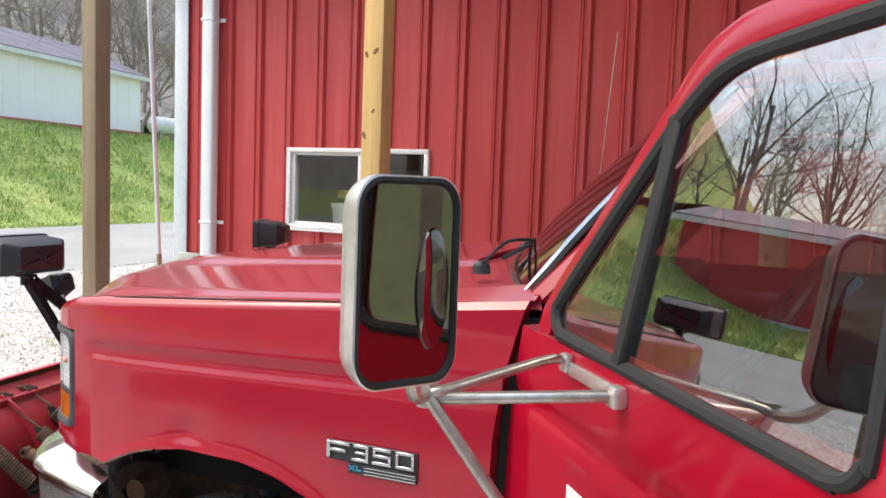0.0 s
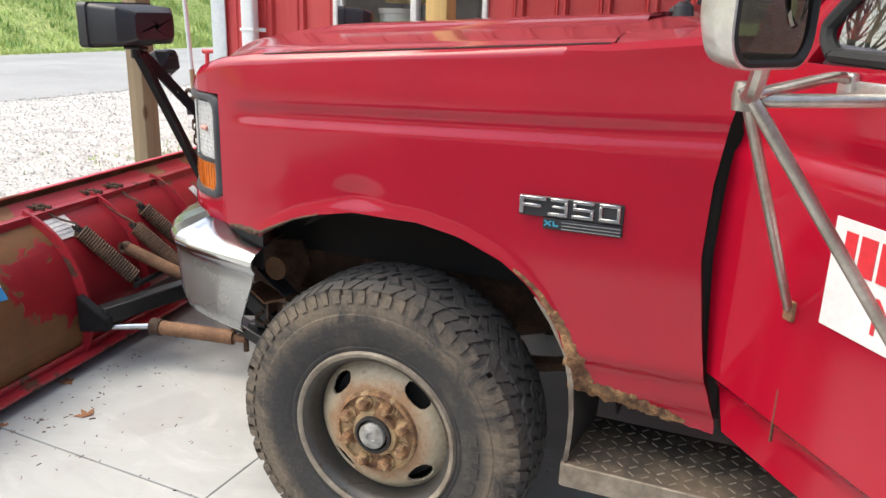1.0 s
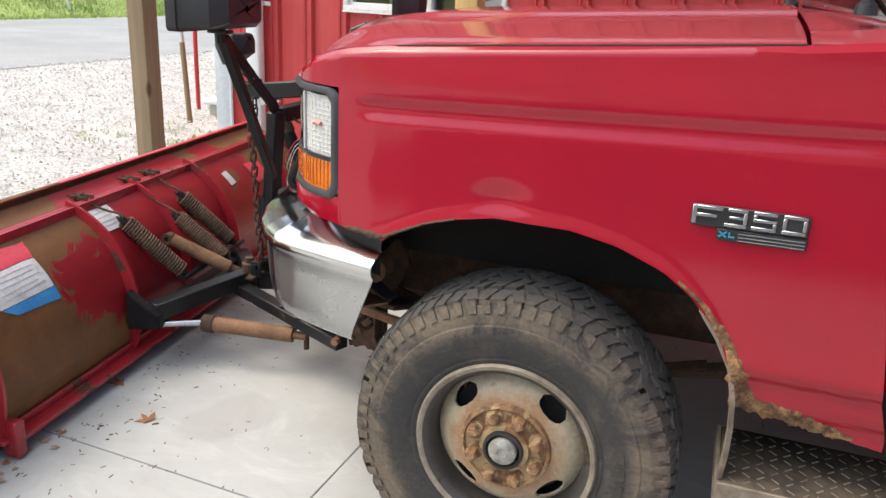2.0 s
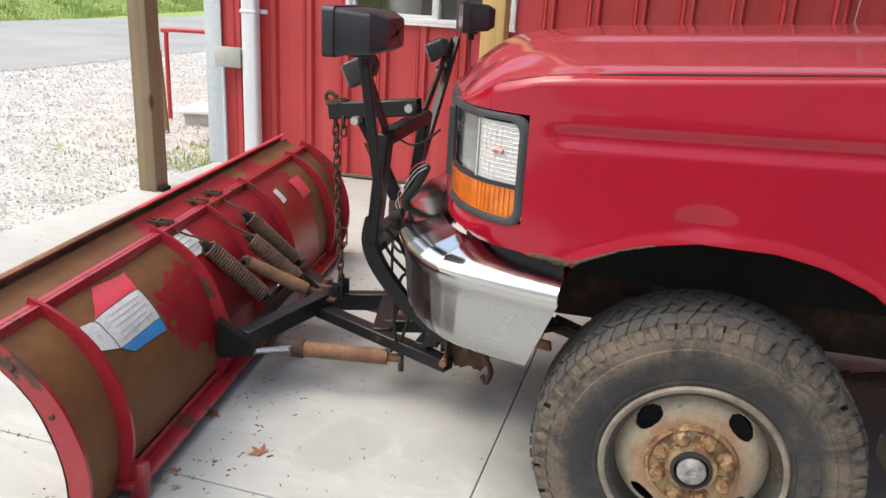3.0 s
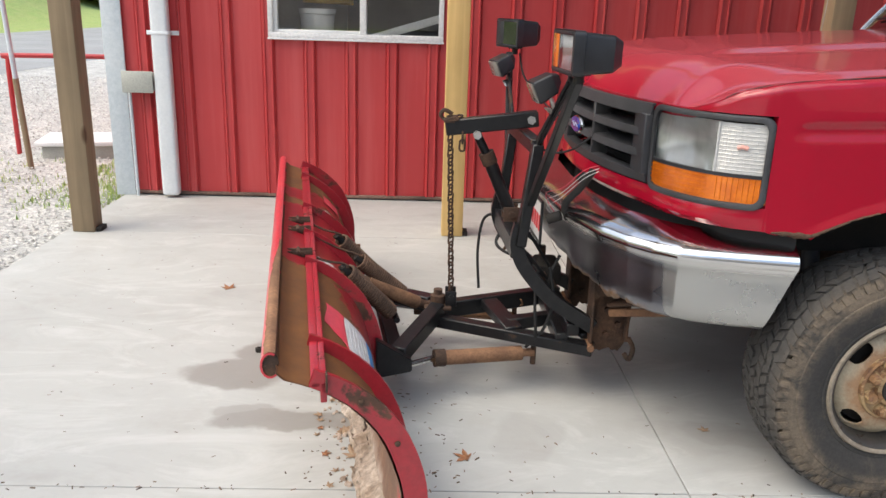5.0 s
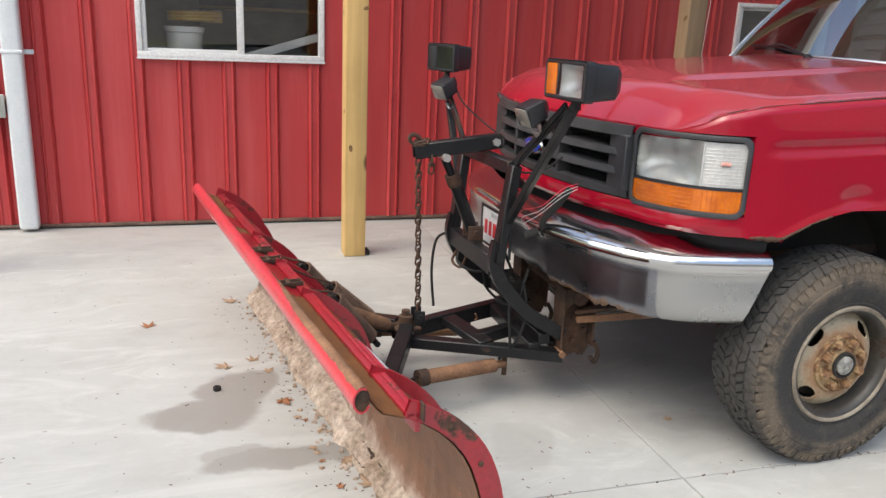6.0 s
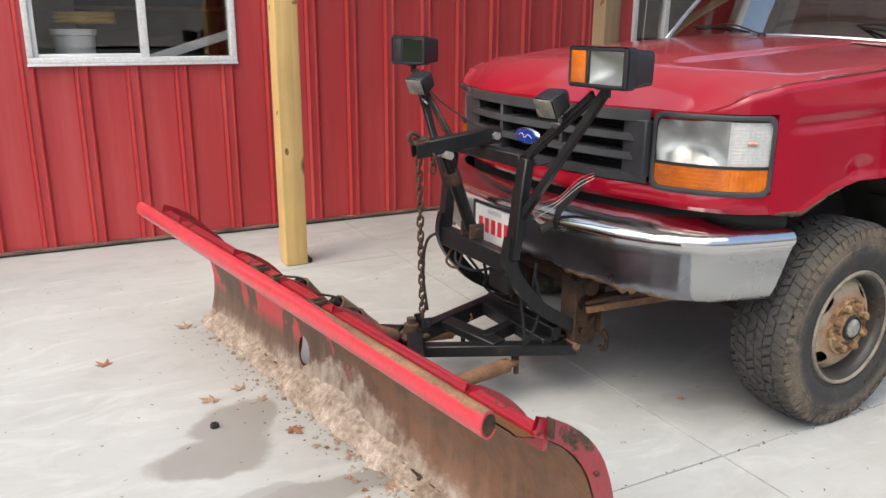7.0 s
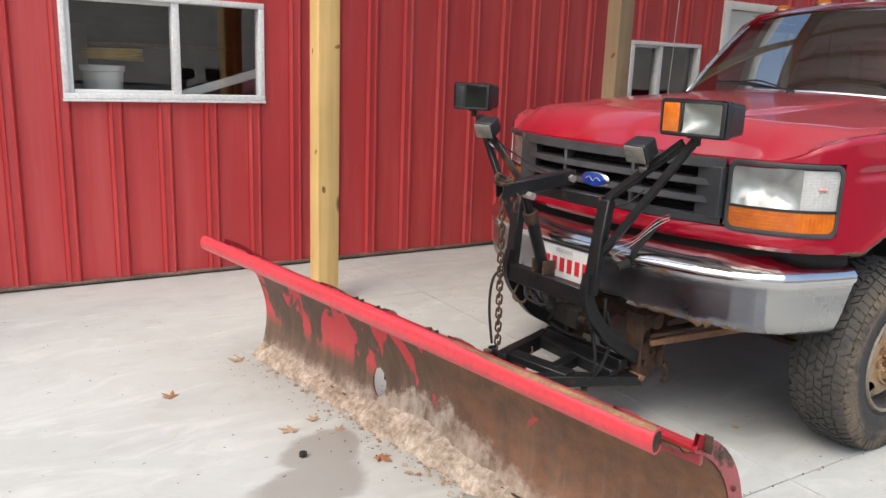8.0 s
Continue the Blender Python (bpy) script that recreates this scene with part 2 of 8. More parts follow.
def tyre_mat():
    m, nt, b = node_mat("dusty_tyre_rubber")
    big = noise_tex(nt, 9, 9, 0.72, distort=0.8)
    small = noise_tex(nt, 90, 4, 0.7)
    tc = nt.nodes.new("ShaderNodeTexCoord")
    flat = nt.nodes.new("ShaderNodeVectorMath")
    flat.operation = "MULTIPLY"
    flat.inputs[1].default_value = (1, 0, 1)
    ln = nt.nodes.new("ShaderNodeVectorMath")
    ln.operation = "LENGTH"
    nt.links.new(tc.outputs["Object"], flat.inputs[0])
    nt.links.new(flat.outputs[0], ln.inputs[0])
    # mud dried on the outer wall, scuffed off the tread and the bead
    dirt = calc(nt, "MULTIPLY", ramp(nt, ln.outputs["Value"], 0.285, 0.315), ramp(nt, ln.outputs["Value"], 0.39, 0.372))
    dirt = calc(nt, "MULTIPLY", dirt, ramp(nt, big, 0.38, 0.56))
    dirt = calc(nt, "MAXIMUM", calc(nt, "MULTIPLY", dirt, 0.8), calc(nt, "MULTIPLY", ramp(nt, big, 0.5, 0.7), 0.3))
    col = mixc(nt, dirt, (0.030, 0.028, 0.026), (0.15, 0.115, 0.08))
    col = mixc(nt, calc(nt, "MULTIPLY", ramp(nt, ln.outputs["Value"], 0.372, 0.39), 0.5), col, (0.062, 0.058, 0.054))
    col = mixc(nt, 0.25, col, mixc(nt, ramp(nt, small, 0.3, 0.7), (0.0, 0.0, 0.0), (1.0, 1.0, 1.0)), "OVERLAY")
    nt.links.new(col, b.inputs["Base Color"])
    b.inputs["Roughness"].default_value = 0.85
    bump(nt, b, small, 0.4, 0.003)
    return m


def dish_mat():
    """Cream wheel paint with rust bleeding out from the hub."""
    m, nt, b = node_mat("stained_cream_wheel")
    tc = nt.nodes.new("ShaderNodeTexCoord")
    flat = nt.nodes.new("ShaderNodeVectorMath")
    flat.operation = "MULTIPLY"
    flat.inputs[1].default_value = (1, 0, 1)
    ln = nt.nodes.new("ShaderNodeVectorMath")
    ln.operation = "LENGTH"
    nt.links.new(tc.outputs["Object"], flat.inputs[0])
    nt.links.new(flat.outputs[0], ln.inputs[0])
    big, small = noise_tex(nt, 13, 7, 0.7, distort=0.6), noise_tex(nt, 90, 4, 0.7)
    reach = calc(nt, "ADD", ln.outputs["Value"], calc(nt, "MULTIPLY", calc(nt, "SUBTRACT", big, 0.5), 0.14))
    bleed = ramp(nt, reach, 0.160, 0.118)
    spots = ramp(nt, big, 0.60, 0.68)
    col = mixc(nt, ramp(nt, big, 0.35, 0.65), (0.46, 0.39, 0.275), (0.36, 0.295, 0.20))
    col = mixc(nt, calc(nt, "MULTIPLY", bleed, 0.85), col, (0.25, 0.125, 0.055))
    col = mixc(nt, calc(nt, "MULTIPLY", spots, 0.6), col, (0.17, 0.085, 0.045))
    col = mixc(nt, 0.15, col, mixc(nt, ramp(nt, small, 0.3, 0.7), (0.0, 0.0, 0.0), (1.0, 1.0, 1.0)), "OVERLAY")
    nt.links.new(col, b.inputs["Base Color"])
    b.inputs["Roughness"].default_value = 0.6
    bump(nt, b, small, 0.4, 0.002)
    return m


DISH = dish_mat()
TYRE = tyre_mat()


def diamond_plate():
    m, nt, b = node_mat("diamond_tread_plate")
    tc = nt.nodes.new("ShaderNodeTexCoord")
    mp = nt.nodes.new("ShaderNodeMapping")
    mp.inputs["Rotation"].default_value = (0, 0, radians(45))
    mp.inputs["Scale"].default_value = (34, 34, 34)
    nt.links.new(tc.outputs["Object"], mp.inputs["Vector"])
    ch = nt.nodes.new("ShaderNodeTexChecker")
    ch.inputs["Scale"].default_value = 1.0
    nt.links.new(mp.outputs["Vector"], ch.inputs["Vector"])
    big = noise_tex(nt, 8, 6, 0.65)
    col = mixc(nt, ramp(nt, big, 0.4, 0.65), (0.055, 0.046, 0.038), (0.15, 0.115, 0.08))
    nt.links.new(col, b.inputs["Base Color"])
    b.inputs["Roughness"].default_value, b.inputs["Metallic"].default_value = 0.6, 0.3
    bump(nt, b, ch.outputs["Fac"], 0.5, 0.003)
    return m


PLATE_TREAD = diamond_plate()


def board_front_mat():
    """Painted sheet of the plow's working face: brown bare steel, streaks of red left, mud up from the edge."""
    m, nt, b = node_mat("plow_face")
    tc = nt.nodes.new("ShaderNodeTexCoord")
    sep = nt.nodes.new("ShaderNodeSeparateXYZ")
    nt.links.new(tc.outputs["Object"], sep.inputs[0])
    big = noise_tex(nt, 5.6, 5, 0.55, stretch=(1, 1, 0.62), distort=0.5)
    mid = noise_tex(nt, 9, 6, 0.7)
    streak = noise_tex(nt, 22, 4, 0.6, stretch=(1, 1, 0.12))
    small = noise_tex(nt, 90, 4, 0.7)
    warm = ramp(nt, sep.outputs["Y"], 1.5, 0.4)
    col = mixc(nt, ramp(nt, mid, 0.35, 0.65), mixc(nt, warm, (0.075, 0.045, 0.03), (0.12, 0.058, 0.034)), mixc(nt, warm, (0.12, 0.06, 0.036), (0.21, 0.092, 0.045)))
    col = mixc(nt, calc(nt, "MULTIPLY", ramp(nt, streak, 0.55, 0.75), 0.5), col, (0.24, 0.13, 0.08))
    # red that is left, more of it towards the far end
    far = ramp(nt, sep.outputs["Y"], 1.1, 1.75)
    red = ramp(nt, calc(nt, "ADD", big, calc(nt, "MULTIPLY", far, 0.14)), 0.672, 0.684)
    red = calc(nt, "MULTIPLY", red, ramp(nt, sep.outputs["Z"], 0.17, 0.24))
    col = mixc(nt, red, col, (0.62, 0.04, 0.06))
    # dusty film that thins out upwards
    film = calc(nt, "MULTIPLY", ramp(nt, sep.outputs["Z"], 0.40, 0.06), ramp(nt, calc(nt, "ADD", calc(nt, "MULTIPLY", streak, 0.5), calc(nt, "MULTIPLY", big, 0.5)), 0.38, 0.62))
    col = mixc(nt, calc(nt, "MULTIPLY", film, 0.35), col, (0.36, 0.25, 0.18))
    # rust bloom low on the near half
    bloom = calc(nt, "MULTIPLY", ramp(nt, calc(nt, "ABSOLUTE", calc(nt, "SUBTRACT", sep.outputs["Y"], 0.75)), 0.6, 0.1), ramp(nt, mid, 0.42, 0.66))
    col = mixc(nt, calc(nt, "MULTIPLY", bloom, 0.5), col, (0.27, 0.105, 0.05))
    # dried mud low down, its upper rim ragged
    hump = ramp(nt, calc(nt, "ABSOLUTE", calc(nt, "SUBTRACT", sep.outputs["Y"], 1.25)), 0.55, 0.05)
    lim = calc(nt, "ADD", sep.outputs["Z"], calc(nt, "MULTIPLY", mid, calc(nt, "MULTIPLY_ADD", hump, -0.24)))
    mud = ramp(nt, lim, 0.03, -0.02)
    mud = calc(nt, "MULTIPLY", mud, ramp(nt, calc(nt, "ADD", calc(nt, "MULTIPLY", streak, 0.4), calc(nt, "MULTIPLY", mid, 0.6)), 0.36, 0.60))
    col = mixc(nt, mud, col, mixc(nt, small, (0.54, 0.45, 0.38), (0.36, 0.28, 0.215)))
    nt.links.new(col, b.inputs["Base Color"])
    r = nt.nodes.new("ShaderNodeMapRange")
    r.inputs["To Min"].default_value, r.inputs["To Max"].default_value = 0.5, 0.95
    nt.links.new(mud, r.inputs["Value"])
    nt.links.new(r.outputs["Result"], b.inputs["Roughness"])
    bump(nt, b, calc(nt, "ADD", small, calc(nt, "MULTIPLY", mud, 1.2)), 0.5, 0.006)
    return m


def board_back_mat():
    """Back of the plow: bare brown steel with big sheets of red paint still on it."""
    m, nt, b = node_mat("plow_back")
    big = noise_tex(nt, 1.7, 6, 0.55, distort=0.5)
    mid = noise_tex(nt, 10, 6, 0.7)
    small = noise_tex(nt, 90, 4, 0.7)
    tc = nt.nodes.new("ShaderNodeTexCoord")
    sep = nt.nodes.new("ShaderNodeSeparateXYZ")
    nt.links.new(tc.outputs["Object"], sep.inputs[0])
    # the paint has stayed on round the springs and let go towards the near end, with a torn edge
    edge = noise_tex(nt, 7.0, 5, 0.6, distort=0.8)
    along = calc(nt, "ADD", sep.outputs["Y"], calc(nt, "MULTIPLY", calc(nt, "SUBTRACT", edge, 0.5), 0.34))
    high = calc(nt, "ADD", sep.outputs["Z"], calc(nt, "MULTIPLY", calc(nt, "SUBTRACT", edge, 0.5), 0.30))
    mask = calc(nt, "MAXIMUM", ramp(nt, along, 0.93, 0.94), calc(nt, "MULTIPLY", calc(nt, "MULTIPLY", ramp(nt, along, 0.64, 0.65), ramp(nt, high, 0.235, 0.24)), ramp(nt, high, 0.495, 0.49)))
    gone = calc(nt, "MULTIPLY", ramp(nt, along, 1.74, 1.75), ramp(nt, calc(nt, "ADD", big, calc(nt, "MULTIPLY", ramp(nt, along, 2.15, 2.3), 0.3)), 0.50, 0.515))
    mask = calc(nt, "SUBTRACT", mask, gone)
    brown = mixc(nt, ramp(nt, mid, 0.3, 0.7), (0.19, 0.080, 0.024), (0.115, 0.050, 0.02))
    red = mixc(nt, ramp(nt, mid, 0.3, 0.7), (0.30, 0.012, 0.020), (0.23, 0.014, 0.02))
    col = mixc(nt, mask, brown, red)
    nt.links.new(col, b.inputs["Base Color"])
    r = nt.nodes.new("ShaderNodeMapRange")
    r.inputs["To Min"].default_value, r.inputs["To Max"].default_value = 0.62, 0.36
    nt.links.new(mask, r.inputs["Value"])
    nt.links.new(r.outputs["Result"], b.inputs["Roughness"])
    bump(nt, b, calc(nt, "ADD", calc(nt, "MULTIPLY", small, 0.3), mask), 0.4, 0.002)
    return m


BOARD_FRONT, BOARD_BACK = board_front_mat(), board_back_mat()


def siding_mat():
    m, nt, b = node_mat("red_steel_siding")
    big = noise_tex(nt, 0.9, 5, 0.6)
    streak = noise_tex(nt, 9, 5, 0.65, stretch=(1, 1, 0.06))
    small = noise_tex(nt, 130, 3, 0.7)
    col = mixc(nt, ramp(nt, big, 0.3, 0.7), (0.48, 0.044, 0.046), (0.40, 0.035, 0.038))
    col = mixc(nt, calc(nt, "MULTIPLY", ramp(nt, streak, 0.45, 0.8), 0.5), col, (0.56, 0.12, 0.115))
    col = mixc(nt, calc(nt, "MULTIPLY", ramp(nt, small, 0.72, 0.8), 0.3), col, (0.5, 0.3, 0.3))
    nt.links.new(col, b.inputs["Base Color"])
    b.inputs["Roughness"].default_value = 0.5
    bump(nt, b, calc(nt, "ADD", calc(nt, "MULTIPLY", small, 0.1), noise_tex(nt, 2.2, 2, 0.5, stretch=(1, 1, 0.3))), 0.12, 0.02)
    return m


SIDING = siding_mat()


def concrete_mat():
    m, nt, b = node_mat("broomed_concrete")
    big = noise_tex(nt, 0.7, 5, 0.6, coords="Object")
    mid = noise_tex(nt, 5, 6, 0.65)
    broom = noise_tex(nt, 160, 2, 0.6, stretch=(0.12, 1, 1))
    small = noise_tex(nt, 240, 2, 0.7)
    col = mixc(nt, ramp(nt, big, 0.3, 0.7), (0.42, 0.42, 0.40), (0.355, 0.355, 0.338))
    col = mixc(nt, calc(nt, "MULTIPLY", ramp(nt, mid, 0.5, 0.75), 0.35), col, (0.29, 0.265, 0.235))
    trowel = noise_tex(nt, 1.6, 7, 0.7, stretch=(1, 2.4, 1), distort=1.2)
    col = mixc(nt, calc(nt, "MULTIPLY", ramp(nt, trowel, 0.52, 0.66), 0.40), col, (0.54, 0.54, 0.52))
    col = mixc(nt, calc(nt, "MULTIPLY", ramp(nt, trowel, 0.46, 0.32), 0.35), col, (0.28, 0.275, 0.26))
    col = mixc(nt, calc(nt, "MULTIPLY", broom, 0.12), col, (0.30, 0.295, 0.28))
    # damp spots: x, y, radii
    geo = nt.nodes.new("ShaderNodeNewGeometry")
    warp = nt.nodes.new("ShaderNodeTexNoise")
    warp.inputs["Scale"].default_value, warp.inputs["Detail"].default_value = 3.5, 4
    nt.links.new(geo.outputs["Position"], warp.inputs["Vector"])
    off = nt.nodes.new("ShaderNodeVectorMath")
    off.operation = "MULTIPLY_ADD"
    nt.links.new(warp.outputs["Color"], off.inputs[0])
    off.inputs[1].default_value = (0.32, 0.32, 0)
    nt.links.new(geo.outputs["Position"], off.inputs[2])
    total = None
    for x, y, rx, ry, k in ((-2.20, -0.10, 0.24, 0.13, 1.0), (-2.06, 0.10, 0.16, 0.16, 1.0), (-1.90, -0.47, 0.30, 0.09, 0.9), (-2.10, -0.40, 0.13, 0.06, 0.6), (-0.35, -0.55, 0.16, 0.10, 0.35), (-1.05, -0.55, 0.12, 0.2, 0.3)):
        mp = nt.nodes.new("ShaderNodeMapping")
        mp.vector_type = "TEXTURE"
        mp.inputs["Location"].default_value = (x + 0.16, y + 0.16, 0)
        mp.inputs["Scale"].default_value = (rx, ry, 1)
        nt.links.new(off.outputs[0], mp.inputs["Vector"])
        ln = nt.nodes.new("ShaderNodeVectorMath")
        ln.operation = "LENGTH"
        flat = nt.nodes.new("ShaderNodeVectorMath")
        flat.operation = "MULTIPLY"
        flat.inputs[1].default_value = (1, 1, 0)
        nt.links.new(mp.outputs["Vector"], flat.inputs[0])
        nt.links.new(flat.outputs[0], ln.inputs[0])
        one = calc(nt, "MULTIPLY", ramp(nt, ln.outputs["Value"], 1.08, 0.86), k)
        total = one if total is None else calc(nt, "MAXIMUM", total, one)
    col = mixc(nt, calc(nt, "MULTIPLY", total, 0.8), col, (0.235, 0.22, 0.20))
    nt.links.new(col, b.inputs["Base Color"])
    r = nt.nodes.new("ShaderNodeMapRange")
    r.inputs["To Min"].default_value, r.inputs["To Max"].default_value = 0.82, 0.5
    nt.links.new(total, r.inputs["Value"])
    nt.links.new(r.outputs["Result"], b.inputs["Roughness"])
    bump(nt, b, calc(nt, "ADD", broom, small), 0.12, 0.002)
    return m


CONCRETE = concrete_mat()


def wood_mat(name, c1, c2):
    m, nt, b = node_mat(name)
    grain = noise_tex(nt, 26, 5, 0.6, stretch=(1, 1, 0.05), distort=0.4)
    big = noise_tex(nt, 2.0, 4, 0.6)
    small = noise_tex(nt, 150, 3, 0.7, stretch=(1, 1, 0.1))
    col = mixc(nt, ramp(nt, grain, 0.3, 0.7), c1, c2)
    col = mixc(nt, calc(nt, "MULTIPLY", ramp(nt, big, 0.4, 0.7), 0.4), col, tuple(c * 0.7 for c in c2))
    # knots
    v = nt.nodes.new("ShaderNodeTexVoronoi")
    v.inputs["Scale"].default_value = 3.2
    tc = nt.nodes.new("ShaderNodeTexCoord")
    mp = nt.nodes.new("ShaderNodeMapping")
    mp.inputs["Scale"].default_value = (1, 1, 0.55)
    nt.links.new(tc.outputs["Object"], mp.inputs["Vector"])
    nt.links.new(mp.outputs["Vector"], v.inputs["Vector"])
    col = mixc(nt, calc(nt, "MULTIPLY", ramp(nt, v.outputs["Distance"], 0.13, 0.07), 0.9), col, (0.07, 0.03, 0.01))
    nt.links.new(col, b.inputs["Base Color"])
    b.inputs["Roughness"].default_value = 0.75
    bump(nt, b, calc(nt, "ADD", grain, small), 0.25, 0.003)
    return m


WOOD = wood_mat("treated_pine", (0.72, 0.49, 0.20), (0.58, 0.38, 0.14))
WOOD_MID = wood_mat("browned_pine", (0.46, 0.33, 0.19), (0.36, 0.25, 0.14))
BASE_TRIM = surf("stained_base_trim", (0.20, 0.12, 0.09), (0.07, 0.045, 0.035), 3, 0.8, 0, 0.3, fine=60, vary=0.3)
WOOD_GREY = wood_mat("weathered_pine", (0.27, 0.20, 0.12), (0.20, 0.145, 0.085))
ROOF_WOOD = wood_mat("pine_rafter", (0.50, 0.44, 0.36), (0.40, 0.34, 0.27))
ROOF_STEEL = surf("white_roof_steel", (0.70, 0.70, 0.69), (0.62, 0.62, 0.61), 3, 0.5, 0.0, 0.05)
GRAVEL_BED = surf("gravel_bed", (0.50, 0.49, 0.46), (0.36, 0.35, 0.33), 3, 0.95, 0, 1.0, fine=30, vary=0.5, dist=0.02)
ROAD = surf("pale_worn_asphalt", (0.30, 0.30, 0.295), (0.245, 0.245, 0.24), 0.5, 0.9, 0, 0.4, fine=60, vary=0.25)
ASPHALT = surf("old_asphalt", (0.075, 0.074, 0.074), (0.055, 0.055, 0.056), 0.5, 0.9, 0, 0.4, fine=60, vary=0.25)
SOIL_GRASS = surf("grass_ground", (0.24, 0.33, 0.08), (0.33, 0.36, 0.12), 0.9, 0.95, 0, 0.8, fine=12, vary=0.45, dist=0.05)
WOODS = surf("leafless_woods", (0.36, 0.32, 0.28), (0.25, 0.22, 0.19), 0.25, 1.0, 0, 0.8, fine=1.5, vary=0.5, dist=0.5)
BARK = surf("grey_bark", (0.20, 0.17, 0.145), (0.28, 0.25, 0.22), 3, 0.95, 0, 0.6, fine=30)
SHED_WHITE = surf("white_steel_wall", (0.95, 0.92, 0.905), (0.91, 0.885, 0.87), 0.7, 0.55, relief=0.05)
SHED_ROOF = surf("purple_grey_roof", (0.16, 0.14, 0.18), (0.12, 0.105, 0.14), 0.7, 0.6, relief=0.1)
BARN_RED = surf("barn_red_wall", (0.46, 0.05, 0.045), (0.40, 0.044, 0.04), 0.7, 0.6, relief=0.1)
RED_PIPE = surf("red_pipe_paint", (0.42, 0.03, 0.035), (0.35, 0.028, 0.03), 8, 0.4)
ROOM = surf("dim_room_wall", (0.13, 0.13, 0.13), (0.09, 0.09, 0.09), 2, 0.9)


def island_mat(name, a, b_, rough=0.9, relief=0.0):
    """One colour a piece, picked between two by the piece."""
    m, nt, b = node_mat(name)
    geo = nt.nodes.new("ShaderNodeNewGeometry")
    r = nt.nodes.new("ShaderNodeValToRGB")
    els = r.color_ramp.elements
    els[0].color, els[1].color = (*a, 1), (*b_, 1)
    nt.links.new(geo.outputs["Random Per Island"], r.inputs["Fac"])
    col = mixc(nt, 0.2, r.outputs["Color"], mixc(nt, ramp(nt, noise_tex(nt, 25, 3, 0.6), 0.3, 0.7), (0.0, 0.0, 0.0), (1.0, 1.0, 1.0)), "OVERLAY")
    nt.links.new(col, b.inputs["Base Color"])
    b.inputs["Roughness"].default_value = rough
    return m


STONES = island_mat("crushed_limestone", (0.27, 0.26, 0.24), (0.66, 0.64, 0.60))
GRASS = island_mat("grass_blades", (0.22, 0.34, 0.07), (0.52, 0.54, 0.18), 0.7)
WEEDS = island_mat("weed_leaves", (0.16, 0.30, 0.06), (0.46, 0.50, 0.16), 0.6)
TWIGS = island_mat("bare_twigs", (0.19, 0.155, 0.13), (0.31, 0.265, 0.235))
CRUMBS = island_mat("plant_crumbs", (0.045, 0.03, 0.02), (0.22, 0.15, 0.10))


# ---- builders ----
def finish(name, bm, material, parent=None, sharp=38, smooth=True):
    me = bpy.data.meshes.new(name)
    bmesh.ops.recalc_face_normals(bm, faces=bm.faces)
    bm.to_mesh(me)
    bm.free()
    if smooth and len(me.polygons):
        me.polygons.foreach_set("use_smooth", [True] * len(me.polygons))
        me.set_sharp_from_angle(angle=radians(sharp))
    me.materials.append(material)
    ob = new(name, me)
    ob.parent = parent
    return ob


def part(name, bm, material, parent, label="", sharp=38, smooth=True):
    return tagged(finish(name, bm, material, parent, sharp, smooth), label)


def thing(name, label, category, at=None, group="", kind=""):
    ob = new(name)
    ob.empty_display_size = 0.1
    if at is not None:
        ob.matrix_basis = at
    return tagged(ob, label, category, group, kind)


def again(ob, parent, m, name=None):
    """Another object on the same mesh."""
    o = new(name or ob.name.split(".")[0], ob.data)
    o.parent, o.matrix_basis = parent, m
    return o


def join(*bms):
    out = bmesh.new()
    for b in bms:
        me = bpy.data.meshes.new("tmp")
        b.to_mesh(me)
        b.free()
        out.from_mesh(me)
        bpy.data.meshes.remove(me)
    return out


def moved(bm, m):
    bmesh.ops.transform(bm, matrix=m, verts=bm.verts)
    return bm


def box(x0, x1, y0, y1, z0, z1, bevel=0.0, seg=2):
    bm = bmesh.new()
    bmesh.ops.create_cube(bm, size=1.0)
    for v in bm.verts:
        v.co = Vector(((x0 + x1) / 2 + v.co.x * (x1 - x0), (y0 + y1) / 2 + v.co.y * (y1 - y0), (z0 + z1) / 2 + v.co.z * (z1 - z0)))
    if bevel:
        bmesh.ops.bevel(bm, geom=bm.edges[:], offset=bevel, segments=seg, affect="EDGES", profile=0.5)
    return bm


def beam(p, q, w, h, bevel=0.004, up=(0, 0, 1)):
    """A square bar from p to q, w wide and h high."""
    p, q = Vector(p), Vector(q)
    d = q - p
    bm = box(-w / 2, w / 2, -h / 2, h / 2, 0, d.length, bevel, 1)
    z = d.normalized()
    x = z.cross(Vector(up)).normalized()
    y = z.cross(x)
    m = Matrix((x, y, z)).transposed().to_4x4()
    return moved(bm, Matrix.Translation(p) @ m)


